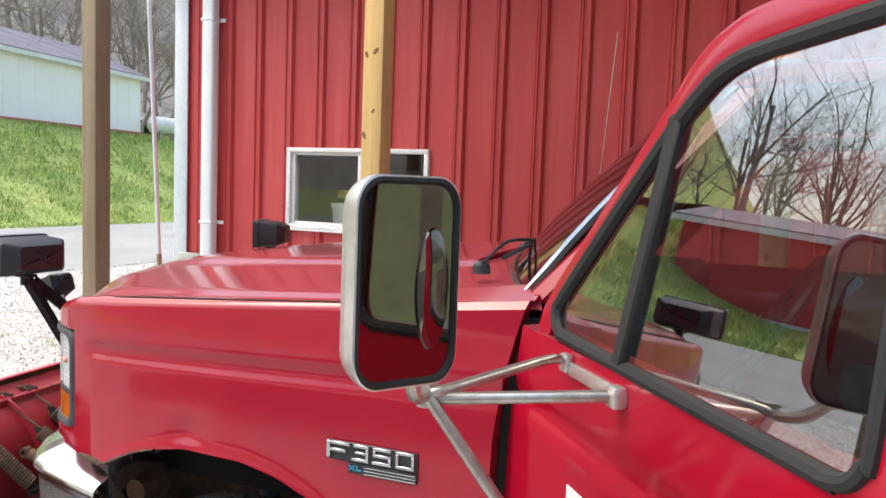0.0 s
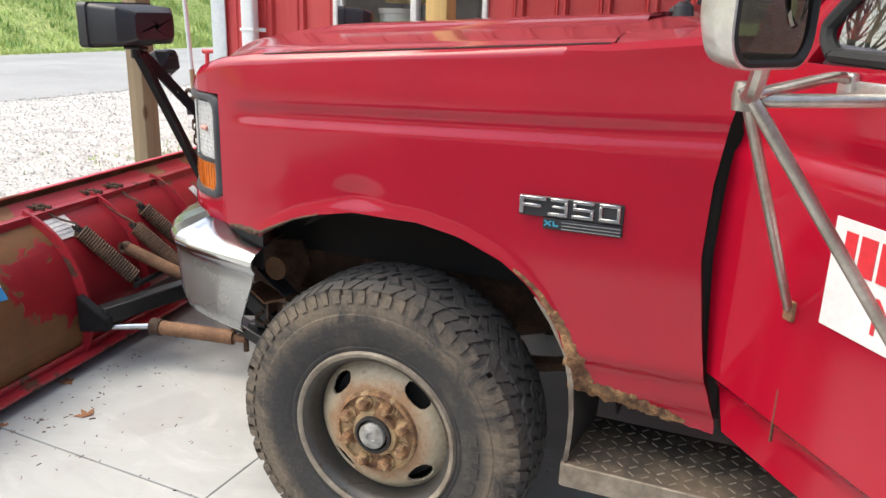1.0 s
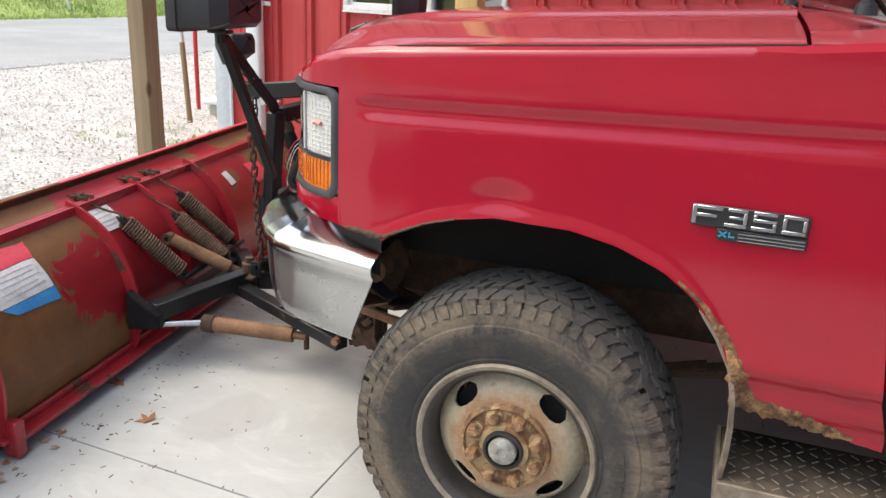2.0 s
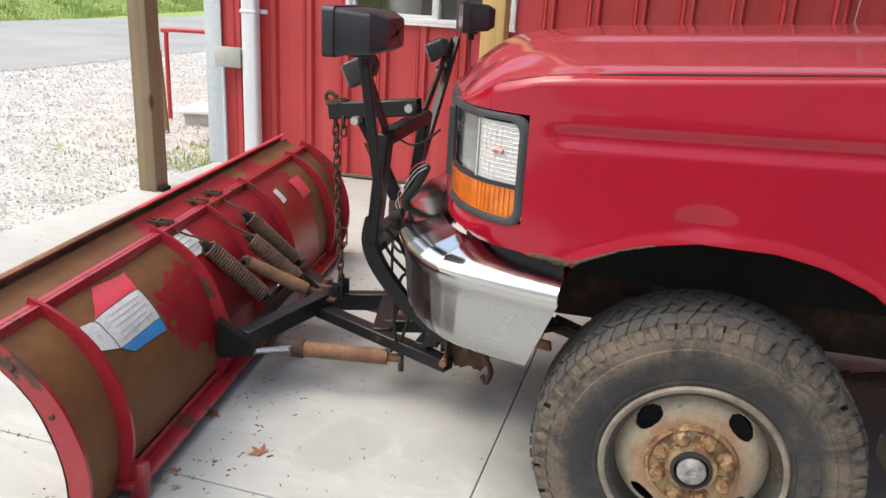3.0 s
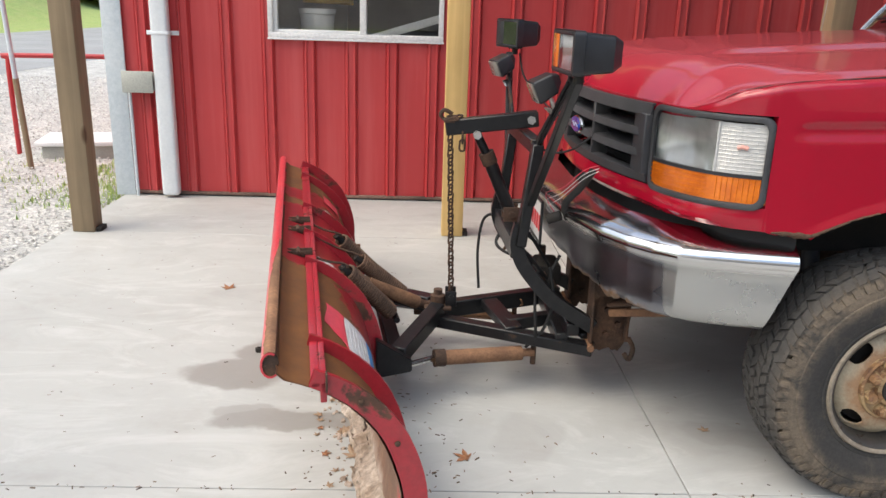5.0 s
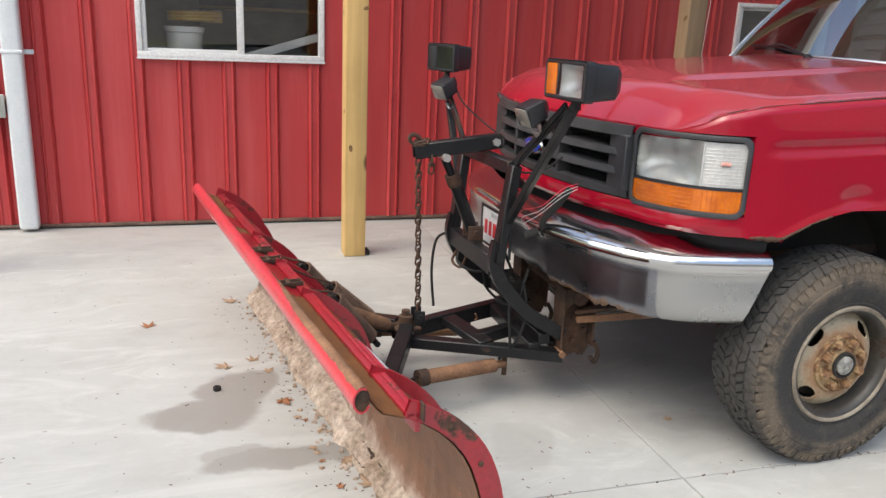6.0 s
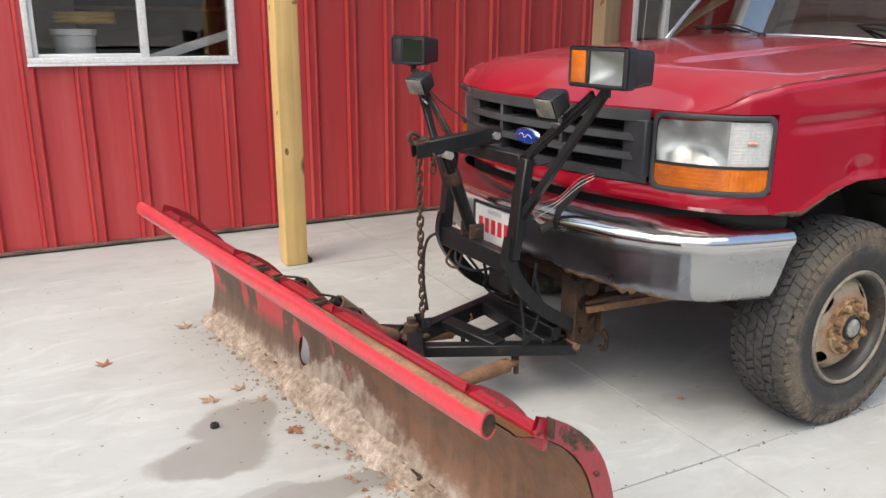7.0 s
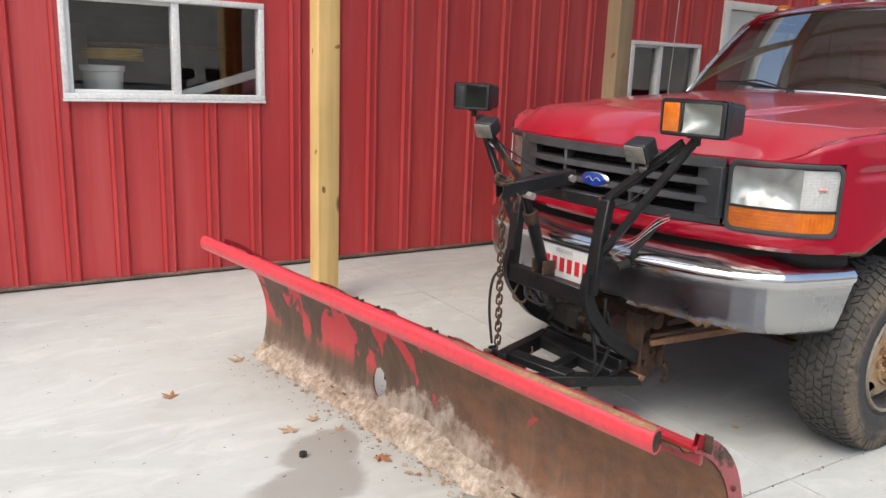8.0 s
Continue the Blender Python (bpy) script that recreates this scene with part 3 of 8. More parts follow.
def tube(points, r, n=8, closed=False, taper=None):
    """A round bar along the points."""
    pts = [Vector(p) for p in points]
    bm = bmesh.new()
    rings = []
    k = len(pts)
    ref = None
    for i, p in enumerate(pts):
        a = pts[(i - 1) % k] if closed or i else p
        b = pts[(i + 1) % k] if closed or i < k - 1 else p
        t = (b - a).normalized()
        if ref is None:
            ref = t.orthogonal().normalized()
        ref = (ref - t * ref.dot(t)).normalized()
        s = t.cross(ref)
        rr = r if taper is None else r * taper[i]
        rings.append([bm.verts.new(p + (ref * math.cos(2 * math.pi * j / n) + s * math.sin(2 * math.pi * j / n)) * rr) for j in range(n)])
    for i in range(k if closed else k - 1):
        a, b = rings[i], rings[(i + 1) % k]
        for j in range(n):
            bm.faces.new((a[j], a[(j + 1) % n], b[(j + 1) % n], b[j]))
    if not closed:
        bm.faces.new(rings[0][::-1])
        bm.faces.new(rings[-1])
    return bm


def curve_pts(pts, n=6):
    """A smooth line through the points."""
    P = [Vector(p) for p in pts]
    P = [P[0]] + P + [P[-1]]
    out = []
    for i in range(1, len(P) - 2):
        for j in range(n):
            t = j / n
            a, b, c, d = P[i - 1:i + 3]
            out.append(0.5 * ((2 * b) + (c - a) * t + (2 * a - 5 * b + 4 * c - d) * t * t + (3 * b - a - 3 * c + d) * t ** 3))
    out.append(P[-2])
    return out


def lathe(profile, n=48, axis="y", close=False):
    """Turns a profile of (radius, along) about an axis."""
    bm = bmesh.new()
    rings = []
    for r, h in profile:
        ring = []
        for j in range(n):
            a = 2 * math.pi * j / n
            c, s = r * math.cos(a), r * math.sin(a)
            ring.append(bm.verts.new({"y": (c, h, s), "z": (c, s, h), "x": (h, c, s)}[axis]))
        rings.append(ring)
    for a, b in zip(rings, rings[1:] + ([rings[0]] if close else [])):
        for j in range(n):
            bm.faces.new((a[j], a[(j + 1) % n], b[(j + 1) % n], b[j]))
    if not close:
        for ring in (rings[0], rings[-1]):
            bm.faces.new(ring)
    return bm


def sheet(rows, close_rows=False):
    """Quads over a grid of points."""
    bm = bmesh.new()
    V = [[bm.verts.new(p) for p in row] for row in rows]
    for a, b in zip(V, V[1:] + ([V[0]] if close_rows else [])):
        for j in range(len(a) - 1):
            bm.faces.new((a[j], a[j + 1], b[j + 1], b[j]))
    return bm


def thick(bm, t):
    """Gives a sheet a thickness."""
    bmesh.ops.recalc_face_normals(bm, faces=bm.faces)
    bmesh.ops.solidify(bm, geom=bm.faces[:], thickness=t)
    return bm


def prism(outline, lo, hi, axis="y", bevel=0.0):
    """A flat outline of (a, b) drawn out along an axis."""
    bm = bmesh.new()

    def at(a, b, h):
        return {"y": (a, h, b), "x": (h, a, b), "z": (a, b, h)}[axis]
    A = [bm.verts.new(at(a, b, lo)) for a, b in outline]
    B = [bm.verts.new(at(a, b, hi)) for a, b in outline]
    bm.faces.new(A[::-1])
    bm.faces.new(B)
    n = len(A)
    for i in range(n):
        bm.faces.new((A[i], A[(i + 1) % n], B[(i + 1) % n], B[i]))
    if bevel:
        bmesh.ops.recalc_face_normals(bm, faces=bm.faces)
        bmesh.ops.bevel(bm, geom=bm.edges[:], offset=bevel, segments=2, affect="EDGES")
    return bm


def arc(cx, cy, r, a0, a1, n):
    return [(cx + r * math.cos(radians(a0 + (a1 - a0) * i / n)), cy + r * math.sin(radians(a0 + (a1 - a0) * i / n))) for i in range(n + 1)]


def text_mesh(words, size, depth):
    cu = bpy.data.curves.new("words", "FONT")
    cu.body, cu.size, cu.extrude = words, size, depth
    ob = new("words", cu)
    me = bpy.data.meshes.new_from_object(ob.evaluated_get(bpy.context.evaluated_depsgraph_get()))
    bpy.data.objects.remove(ob)
    bm = bmesh.new()
    bm.from_mesh(me)
    bpy.data.meshes.remove(me)
    return bm


def put(ob, m):
    ob.matrix_basis = m
    return ob


def ease(t):
    t = min(1.0, max(0.0, t))
    return t * t * (3 - 2 * t)


rnd = random.Random(7)

# ---- setting: ground, slab, building, carport ----
WALL_Y, CORNER_X = 2.95, -3.72

def ground_z(x, y):
    """Gravel and road lie level, the bank rises behind the road, hills behind that."""
    edge = -18.4 - 0.24 * max(0.0, y - 17)
    z = -0.06
    if x < edge:
        z += 3.7 * ease((edge - x) / 10.5) * (0.2 + 0.8 * ease((y - 3) / 7)) + 70 * ease((edge - 14 - x) / 80) * (0.02 + 0.98 * ease((y + 0.35 * x - 3) / 14))
        z += 0.18 * noise.noise(Vector((x * 0.35, y * 0.35, 0))) * ease((edge - x) / 3)
    return z


def axis_steps(stops):
    out = []
    for a, b, step in stops:
        n = max(1, round((b - a) / step))
        out += [a + (b - a) * i / n for i in range(n)]
    return out + [stops[-1][1]]


GX = axis_steps([(-900, -120, 130), (-120, -40, 8), (-40, -16, 0.8), (-16, 10, 2), (10, 120, 22), (120, 900, 130)])
GY = axis_steps([(-900, -60, 120), (-60, -10, 5), (-10, 45, 1.2), (45, 120, 8), (120, 900, 130)])
ground = sheet([[(x, y, ground_z(x, y)) for y in GY] for x in GX])
tagged(finish("ground", ground, SOIL_GRASS), "rough green grass rising in a bank behind the road", "ground", kind="structure")

gravel = sheet([[(x, y, -0.035 + 0.012 * noise.noise(Vector((x * 2, y * 2, 3)))) for y in axis_steps([(-40, -6, 2), (-6, 16, 0.4), (16, 45, 3)])] for x in axis_steps([(-9.9, -3.5, 0.32)])])
tagged(finish("gravel_yard", gravel, GRAVEL_BED), "pale crushed limestone gravel beside the concrete", "gravel", kind="structure")
# unseen asphalt added beyond the slab, dark to tone down the fender's reflections
lot = sheet([[(x, y, -0.045 + 0.012 * noise.noise(Vector((x, y, 3)))) for y in axis_steps([(-45, -3.72, 3)])] for x in axis_steps([(-3.8, 40, 3)])])
tagged(finish("driveway", lot, ASPHALT), "added unseen dark asphalt that darkens reflections in the truck", "driveway", kind="structure")
woods = sheet([[(x, y, ground_z(x, y) + 1.3 + 0.5 * noise.noise(Vector((x * 0.2, y * 0.2, 1)))) for y in axis_steps([(4, 150, 2)])] for x in axis_steps([(-118, -37, 2)])])
# unseen hill added to the south, keeps the bright horizon off the fender
south = sheet([[(x, y, -0.3 + 30 * ease((-46 - y) / 70) + 0.8 * noise.noise(Vector((x * 0.1, y * 0.1, 1)))) for y in axis_steps([(-130, -44, 4)])] for x in axis_steps([(-140, 170, 6)])])
tagged(finish("hillside", south, WOODS), "added unseen brown hillside that blocks low sky from reflections", "hillside", kind="structure")
tagged(finish("hillside", woods, WOODS), "brown leaf-covered hillside under bare trees", "hillside", kind="structure")
road = sheet([[(x, y, -0.03 + 0.04 * (1 - ((x + 14.2) / 4.6) ** 2)) for y in (-120, -40, 0, 17, 60, 160)] for x in axis_steps([(-18.7, -9.7, 1)])])
tagged(finish("road", road, ROAD), "grey worn asphalt road", "road", kind="structure")

stone_bm = bmesh.new()
for i in range(26000):
    u = rnd.random()
    x = -3.8 - 6.0 * u ** 1.35
    y = -4.5 + 17 * rnd.random()
    r = rnd.uniform(0.006, 0.016) * (1 + 0.4 * u)
    z = -0.028 + rnd.random() * 0.008
    a = rnd.random() * 6.28
    pts = []
    for k in range(4):
        b = a + k * 1.57 + rnd.uniform(-0.4, 0.4)
        rr = r * rnd.uniform(0.7, 1.2)
        pts.append(stone_bm.verts.new((x + rr * math.cos(b), y + rr * math.sin(b), z)))
    top = stone_bm.verts.new((x + rnd.uniform(-0.4, 0.4) * r, y + rnd.uniform(-0.4, 0.4) * r, z + r * rnd.uniform(0.6, 1.1)))
    for k in range(4):
        stone_bm.faces.new((pts[k], pts[(k + 1) % 4], top))
tagged(finish("gravel_stones", stone_bm, STONES, smooth=False), "loose pale limestone gravel stones", "gravel", kind="stuff")

# concrete slab, cast in bays with saw-cut joints between them
floor = thing("floor", "pale broom-finished concrete slab with saw-cut joints", "floor", kind="structure")
XJ = [-3.74, -0.585, 2.57, 5.7, 8.8]
YJ = [-3.7, -0.91, 1.89, 2.95]
for i in range(len(XJ) - 1):
    for j in range(len(YJ) - 1):
        g = 0.0022
        bay = box(XJ[i] + (g if i else 0), XJ[i + 1] - g, YJ[j] + g, YJ[j + 1] - (g if j < len(YJ) - 2 else 0), -0.14, 0.0, 0.0018, 1)
        part("slab", bay, CONCRETE, floor)
part("bedding", box(-3.70, 8.8, -3.69, 2.94, -0.16, -0.018), DARK, floor, "dark joint bottom")

# building: ribbed steel wall with two windows and a door
W1 = (-2.60, -1.315, 1.21, 1.865)
W2 = (2.16, 3.08, 1.10, 1.80)
D1 = (3.45, 4.40, 0.0, 2.16)
WALL_TOP = 3.45


RIB_D = [0.0, 0.018, 0.024, 0.030, 0.044, 0.052]
RIB_H = [0.015, 0.015, 0.026, 0.026, -0.004, 0.0]


def rib_depth(x):
    """How far the siding stands out at x."""
    k = (x + 2.605) / 0.305
    d = abs(k - round(k)) * 0.305
    return float(np.interp(d, RIB_D, RIB_H))


def siding(x0, x1, z0, z1):
    xs = {x0, x1}
    for k in range(-6, 40):
        c = -2.605 + 0.305 * k
        for o in [s * d for d in RIB_D for s in (-1, 1)]:
            if x0 < c + o < x1:
                xs.add(c + o)
    xs = sorted(xs)
    return sheet([[(x, WALL_Y - rib_depth(x), z) for x in xs] for z in (z0, z1)])


wall = thing("wall_north", "red ribbed steel siding wall", "wall", kind="structure")
strips = []
XE = 9.0
for x0, x1, holes in ((CORNER_X, W1[0], ()), (W1[0], W1[1], (W1[2:],)), (W1[1], W2[0], ()), (W2[0], W2[1], (W2[2:],)), (W2[1], D1[0], ()), (D1[0], D1[1], (D1[2:],)), (D1[1], XE, ())):
    z = 0.035
    for a, b in holes:
        if a > z:
            strips.append(siding(x0, x1, z, a))
        z = b
    strips.append(siding(x0, x1, z, WALL_TOP))
skin = join(*strips)
part("siding", skin, SIDING, wall, sharp=20)
core = []
for x0, x1, z0, z1 in ((CORNER_X, W1[0], 0, WALL_TOP), (W1[0], W1[1], 0, W1[2]), (W1[0], W1[1], W1[3], WALL_TOP), (W1[1], W2[0], 0, WALL_TOP), (W2[0], W2[1], 0, W2[2]),
                       (W2[0], W2[1], W2[3], WALL_TOP), (W2[1], D1[0], 0, WALL_TOP), (D1[0], D1[1], D1[3], WALL_TOP), (D1[1], XE, 0, WALL_TOP)):
    core.append(box(x0, x1, WALL_Y + 0.004, WALL_Y + 0.15, z0, z1))
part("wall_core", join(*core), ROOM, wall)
part("base_board", box(CORNER_X, XE, WALL_Y - 0.026, WALL_Y + 0.003, 0.012, 0.035, 0.003), BASE_TRIM, wall, "stained metal drip edge along the base")
# the side wall that goes back from the corner, and the roof of the building
side = thing("wall_west", "red ribbed steel side wall", "wall", kind="structure")
ys = sorted({WALL_Y, 12.0} | {WALL_Y + 0.2 + 0.305 * k + o for k in range(29) for o in (-0.034, -0.014, 0.014, 0.034)})
part("siding", sheet([[(CORNER_X - (0.019 if abs(((y - WALL_Y - 0.2) / 0.305) - round((y - WALL_Y - 0.2) / 0.305)) * 0.305 < 0.015 else 0), y, z) for y in ys] for z in (0.0, WALL_TOP)]), SIDING, side, sharp=20)
part("wall_core", box(CORNER_X + 0.004, CORNER_X + 0.15, WALL_Y + 0.15, 12.0, 0, WALL_TOP), ROOM, side)
part("wall_core", box(XE - 0.15, XE, WALL_Y + 0.15, 12.0, 0, WALL_TOP), ROOM, side)
part("wall_core", box(CORNER_X + 0.15, XE - 0.15, 11.85, 12.0, 0, WALL_TOP), ROOM, side)
bld_roof = thing("building_roof", "pale steel roof with a white eave", "roof", kind="structure")
part("roof_body", prism([(WALL_Y - 0.3, WALL_TOP + 0.002), (WALL_Y - 0.3, WALL_TOP + 0.2), (7.4, 5.2), (12.4, WALL_TOP + 0.2), (12.4, WALL_TOP + 0.002)], CORNER_X - 0.3, XE + 0.2, "x"), ROOF_STEEL, bld_roof, smooth=False)
part("fascia", box(CORNER_X - 0.31, XE + 0.21, WALL_Y - 0.315, WALL_Y - 0.301, WALL_TOP - 0.02, WALL_TOP + 0.19, 0.003), WHITE, bld_roof)
corner = thing("corner_trim", "pale grey metal trim on the building corner", "trim", kind="structure")
part("trim_face", box(-3.80, -3.655, WALL_Y - 0.035, WALL_Y - 0.021, 0.0, WALL_TOP, 0.003), GALV, corner)
part("trim_return", box(-3.80, -3.786, WALL_Y - 0.021, WALL_Y + 0.12, 0.0, WALL_TOP, 0.003), GALV, corner)
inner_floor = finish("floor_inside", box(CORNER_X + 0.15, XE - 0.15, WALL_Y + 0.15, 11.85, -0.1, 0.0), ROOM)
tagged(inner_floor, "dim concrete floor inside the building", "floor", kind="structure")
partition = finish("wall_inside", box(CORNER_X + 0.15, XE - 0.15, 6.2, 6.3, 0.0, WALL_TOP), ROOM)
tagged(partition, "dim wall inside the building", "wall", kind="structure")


def window(name, w, label, split=0.54):
    x0, x1, z0, z1 = w
    ob = thing(name, label, "window", kind="structure")
    f = 0.036
    y0, y1 = WALL_Y - 0.032, WALL_Y + 0.07
    mid = x0 + (x1 - x0) * split
    part("window_frame", join(box(x0, x1, y0, y1, z0, z0 + f, 0.004), box(x0, x1, y0, y1, z1 - f, z1, 0.004), box(x0, x0 + f, y0 + 0.001, y1, z0 + f, z1 - f, 0.004), box(x1 - f, x1, y0 + 0.001, y1, z0 + f, z1 - f, 0.004)), WHITE_WORN, ob)
    part("mullion", box(mid - 0.024, mid + 0.024, y0 + 0.012, y1, z0 + f, z1 - f, 0.004), WHITE_WORN, ob)
    part("sash", join(box(x0 + f, x0 + f + 0.03, y0 + 0.03, y1 - 0.01, z0 + f, z1 - f, 0.003), box(x0 + f + 0.03, mid - 0.024, y0 + 0.03, y1 - 0.01, z0 + f, z0 + f + 0.022, 0.003), box(x0 + f + 0.03, mid - 0.024, y0 + 0.03, y1 - 0.01, z1 - f - 0.022, z1 - f, 0.003)), WHITE, ob)
    part("window_sill", box(x0 - 0.004, x1 + 0.004, y0 - 0.005, y1, z0 - 0.016, z0 - 0.001, 0.003), WHITE_WORN, ob)
    for a, b, y in ((x0 + f + 0.03, mid - 0.024, 0.028), (mid + 0.024, x1 - f, 0.034)):
        p = part("pane", box(a, b, WALL_Y + y, WALL_Y + y + 0.004, z0 + f, z1 - f), PANE, ob)
        p.visible_shadow = False
    return ob


window("window_1", W1, "white-framed sliding window with flaking paint")
window("window_2", W2, "white-framed sliding window beside the door", 0.42)
door = thing("door_1", "white entry door in a white frame", "door", kind="structure")
part("door_frame", join(box(D1[0] - 0.08, D1[0], WALL_Y - 0.03, WALL_Y + 0.1, 0, D1[3] + 0.08, 0.004), box(D1[1], D1[1] + 0.08, WALL_Y - 0.03, WALL_Y + 0.1, 0, D1[3] + 0.08, 0.004), box(D1[0], D1[1], WALL_Y - 0.03, WALL_Y + 0.1, D1[3], D1[3] + 0.08, 0.004)), WHITE, door)
part("door_leaf", box(D1[0], D1[1], WALL_Y + 0.02, WALL_Y + 0.06, 0.005, D1[3]), WHITE, door)

spout = thing("downspout", "pale grey square downspout strapped to the wall", "downspout")
sx0, sx1 = -3.425, -3.30
part("pipe", box(sx0, sx1, WALL_Y - 0.125, WALL_Y - 0.035, 0.02, WALL_TOP - 0.02, 0.022, 3), PIPE_WHITE, spout)
for z in (1.205, 2.9):
    part("strap", join(box(sx0 - 0.006, sx1 + 0.006, WALL_Y - 0.130, WALL_Y - 0.03, z, z + 0.024, 0.006), box(sx0 - 0.055, sx1 + 0.055, WALL_Y - 0.034, WALL_Y - 0.027, z - 0.004, z + 0.028, 0.002)), PIPE_WHITE, spout)
ebox = thing("junction_box", "beige grey electrical junction box on the wall corner", "junction box")
part("body", box(-3.645, -3.44, WALL_Y - 0.12, WALL_Y - 0.036, 0.80, 0.935, 0.012), BOX_GREY, ebox)
part("lid", box(-3.655, -3.43, WALL_Y - 0.135, WALL_Y - 0.12, 0.79, 0.945, 0.006), BOX_GREY, ebox)
part("conduit", tube([(-3.632, WALL_Y - 0.05, 0.80), (-3.632, WALL_Y - 0.05, 0.0)], 0.013), GALV, ebox)


KNOT = surf("dark_knot", (0.10, 0.05, 0.02), (0.30, 0.17, 0.065), 70, 0.8)


def post(x, y, material, label, knots=(), w=0.14):
    ob = thing("post", label, "post", Matrix.Translation((x, y, 0)), "carport posts")
    part("timber", box(-w / 2, w / 2, -w / 2, w / 2, 0.002, ROOF_Z - 0.24, 0.007), material, ob)
    for face, a, z, r in knots:
        r *= 1.5
        k = part("knot", lathe([(r, -0.0008), (r * 0.8, -0.0016), (r * 0.3, -0.0012)], 12, "y"), KNOT, ob)
        put(k, Matrix.Rotation(radians(-90 * face), 4, "Z") @ Matrix.Translation((a, -w / 2, z)) @ Matrix.Rotation(radians(25 + 900 * a), 4, "Y") @ Matrix.Diagonal((0.8, 1, 1.5, 1)))
    part("bracket", box(w / 2, w / 2 + 0.035, -0.05, 0.05, 0.0, 0.03, 0.004), DARK, ob, "dark metal foot bracket")
    return ob


ROOF_Z = 4.0
post(-3.62, 1.93, WOOD_GREY, "square weathered wooden carport post")
post(-1.245, 2.02, WOOD, "square yellow pine carport post with knots", ((0, -0.035, 0.72, 0.010), (0, 0.055, 1.58, 0.009), (0, -0.05, 1.90, 0.011), (0, 0.02, 2.42, 0.012), (0, -0.045, 2.40, 0.010), (0, 0.01, 2.05, 0.008), (1, -0.02, 1.55, 0.008), (1, 0.03, 0.95, 0.009)))
post(1.13, 2.02, WOOD_MID, "square weathered pine carport post with knots", ((1, 0.03, 1.62, 0.012), (0, -0.03, 1.3, 0.010), (1, -0.03, 2.1, 0.010)))
for x in (-3.62, 5.0):
    post(x, -1.2, WOOD_GREY, "square weathered wooden carport post")

carport = thing("carport_roof", "grey steel carport roof on wooden rafters", "roof", kind="structure")
RX0, RX1, RY0, RY1 = -1.3, 8.4, -1.35, 2.16
xs = axis_steps([(RX0, RX1, 0.05)])
part("roof_sheet", sheet([[(x, y, ROOF_Z + (0.018 if int((x + 10) / 0.1) % 3 == 0 else 0.0)) for y in (RY0, RY1)] for x in xs]), ROOF_STEEL, carport, smooth=False)
for y in (1.95, -1.2):
    part("header_beam", box(-3.72, RX1, y - 0.07, y + 0.07, ROOF_Z - 0.24, ROOF_Z - 0.005), ROOF_WOOD, carport)
raf = box(-0.045, 0.045, RY0, RY1, ROOF_Z - 0.042, ROOF_Z - 0.004)
first = part("rafter", raf, ROOF_WOOD, carport)
first.location.x = RX0 + 0.03
for k in range(1, 16):
    o = again(first, carport, Matrix.Translation((RX0 + 0.03 + 0.61 * k, 0, 0)))


# ---- pickup truck ----
TRUCK_AT = pose(0, 0.04, 0, 0, 0, 2.5)
truck = thing("pickup_truck", "red pickup truck with rusted wheel arches and an open door", "truck", TRUCK_AT)

FY = [0, 0.15, 0.30, 0.45, 0.585, 0.68, 0.76, 0.82, 0.86, 0.89, 0.908]
FX = [-0.85, -0.845, -0.83, -0.80, -0.757, -0.737, -0.70, -0.655, -0.61, -0.55, -0.495]


def front_x(y):
    """Plan of the truck's nose: how far forward it reaches at y."""
    return float(np.interp(abs(y), FY, FX))


def side_y(x):
    """Half width of the body at x."""
    w = float(np.interp(x, [-0.50, -0.42, -0.30, 0.0, 0.35, 0.745], [0.906, 0.925, 0.938, 0.945, 0.942, 0.943]))
    if x < -0.495:
        w = float(np.interp(x, FX, FY))
    return w


def shoulder(x):
    return float(np.interp(x, [-0.70, -0.66, -0.60, -0.50, -0.40, 0.20, 0.46, 0.74], [1.190, 1.210, 1.248, 1.275, 1.288, 1.331, 1.350, 1.380]))


def corner_roll(x):
    """How far the corner over the lamp rolls in at its top."""
    return 0.014 * ease((shoulder(x) - 1.187) / 0.07)


ARCH_X = [-0.52, -0.475, -0.40, -0.378, -0.34, -0.27, -0.20, -0.11, 0.06, 0.16, 0.26, 0.32, 0.37, 0.40, 0.425, 0.44, 0.46, 0.50, 0.56, 0.61, 0.66, 0.74]
ARCH_Z = [0.857, 0.853, 0.848, 0.852, 0.872, 0.906, 0.927, 0.944, 0.942, 0.922, 0.882, 0.838, 0.785, 0.737, 0.675, 0.617, 0.600, 0.594, 0.580, 0.574, 0.560, 0.552]


def rear_cut(z):
    """Where the fender ends at the door."""
    return float(np.interp(z, [0.575, 0.68, 0.79, 0.945, 1.095, 1.207, 1.30, 1.38], [0.740, 0.709, 0.692, 0.672, 0.677, 0.692, 0.712, 0.735]))


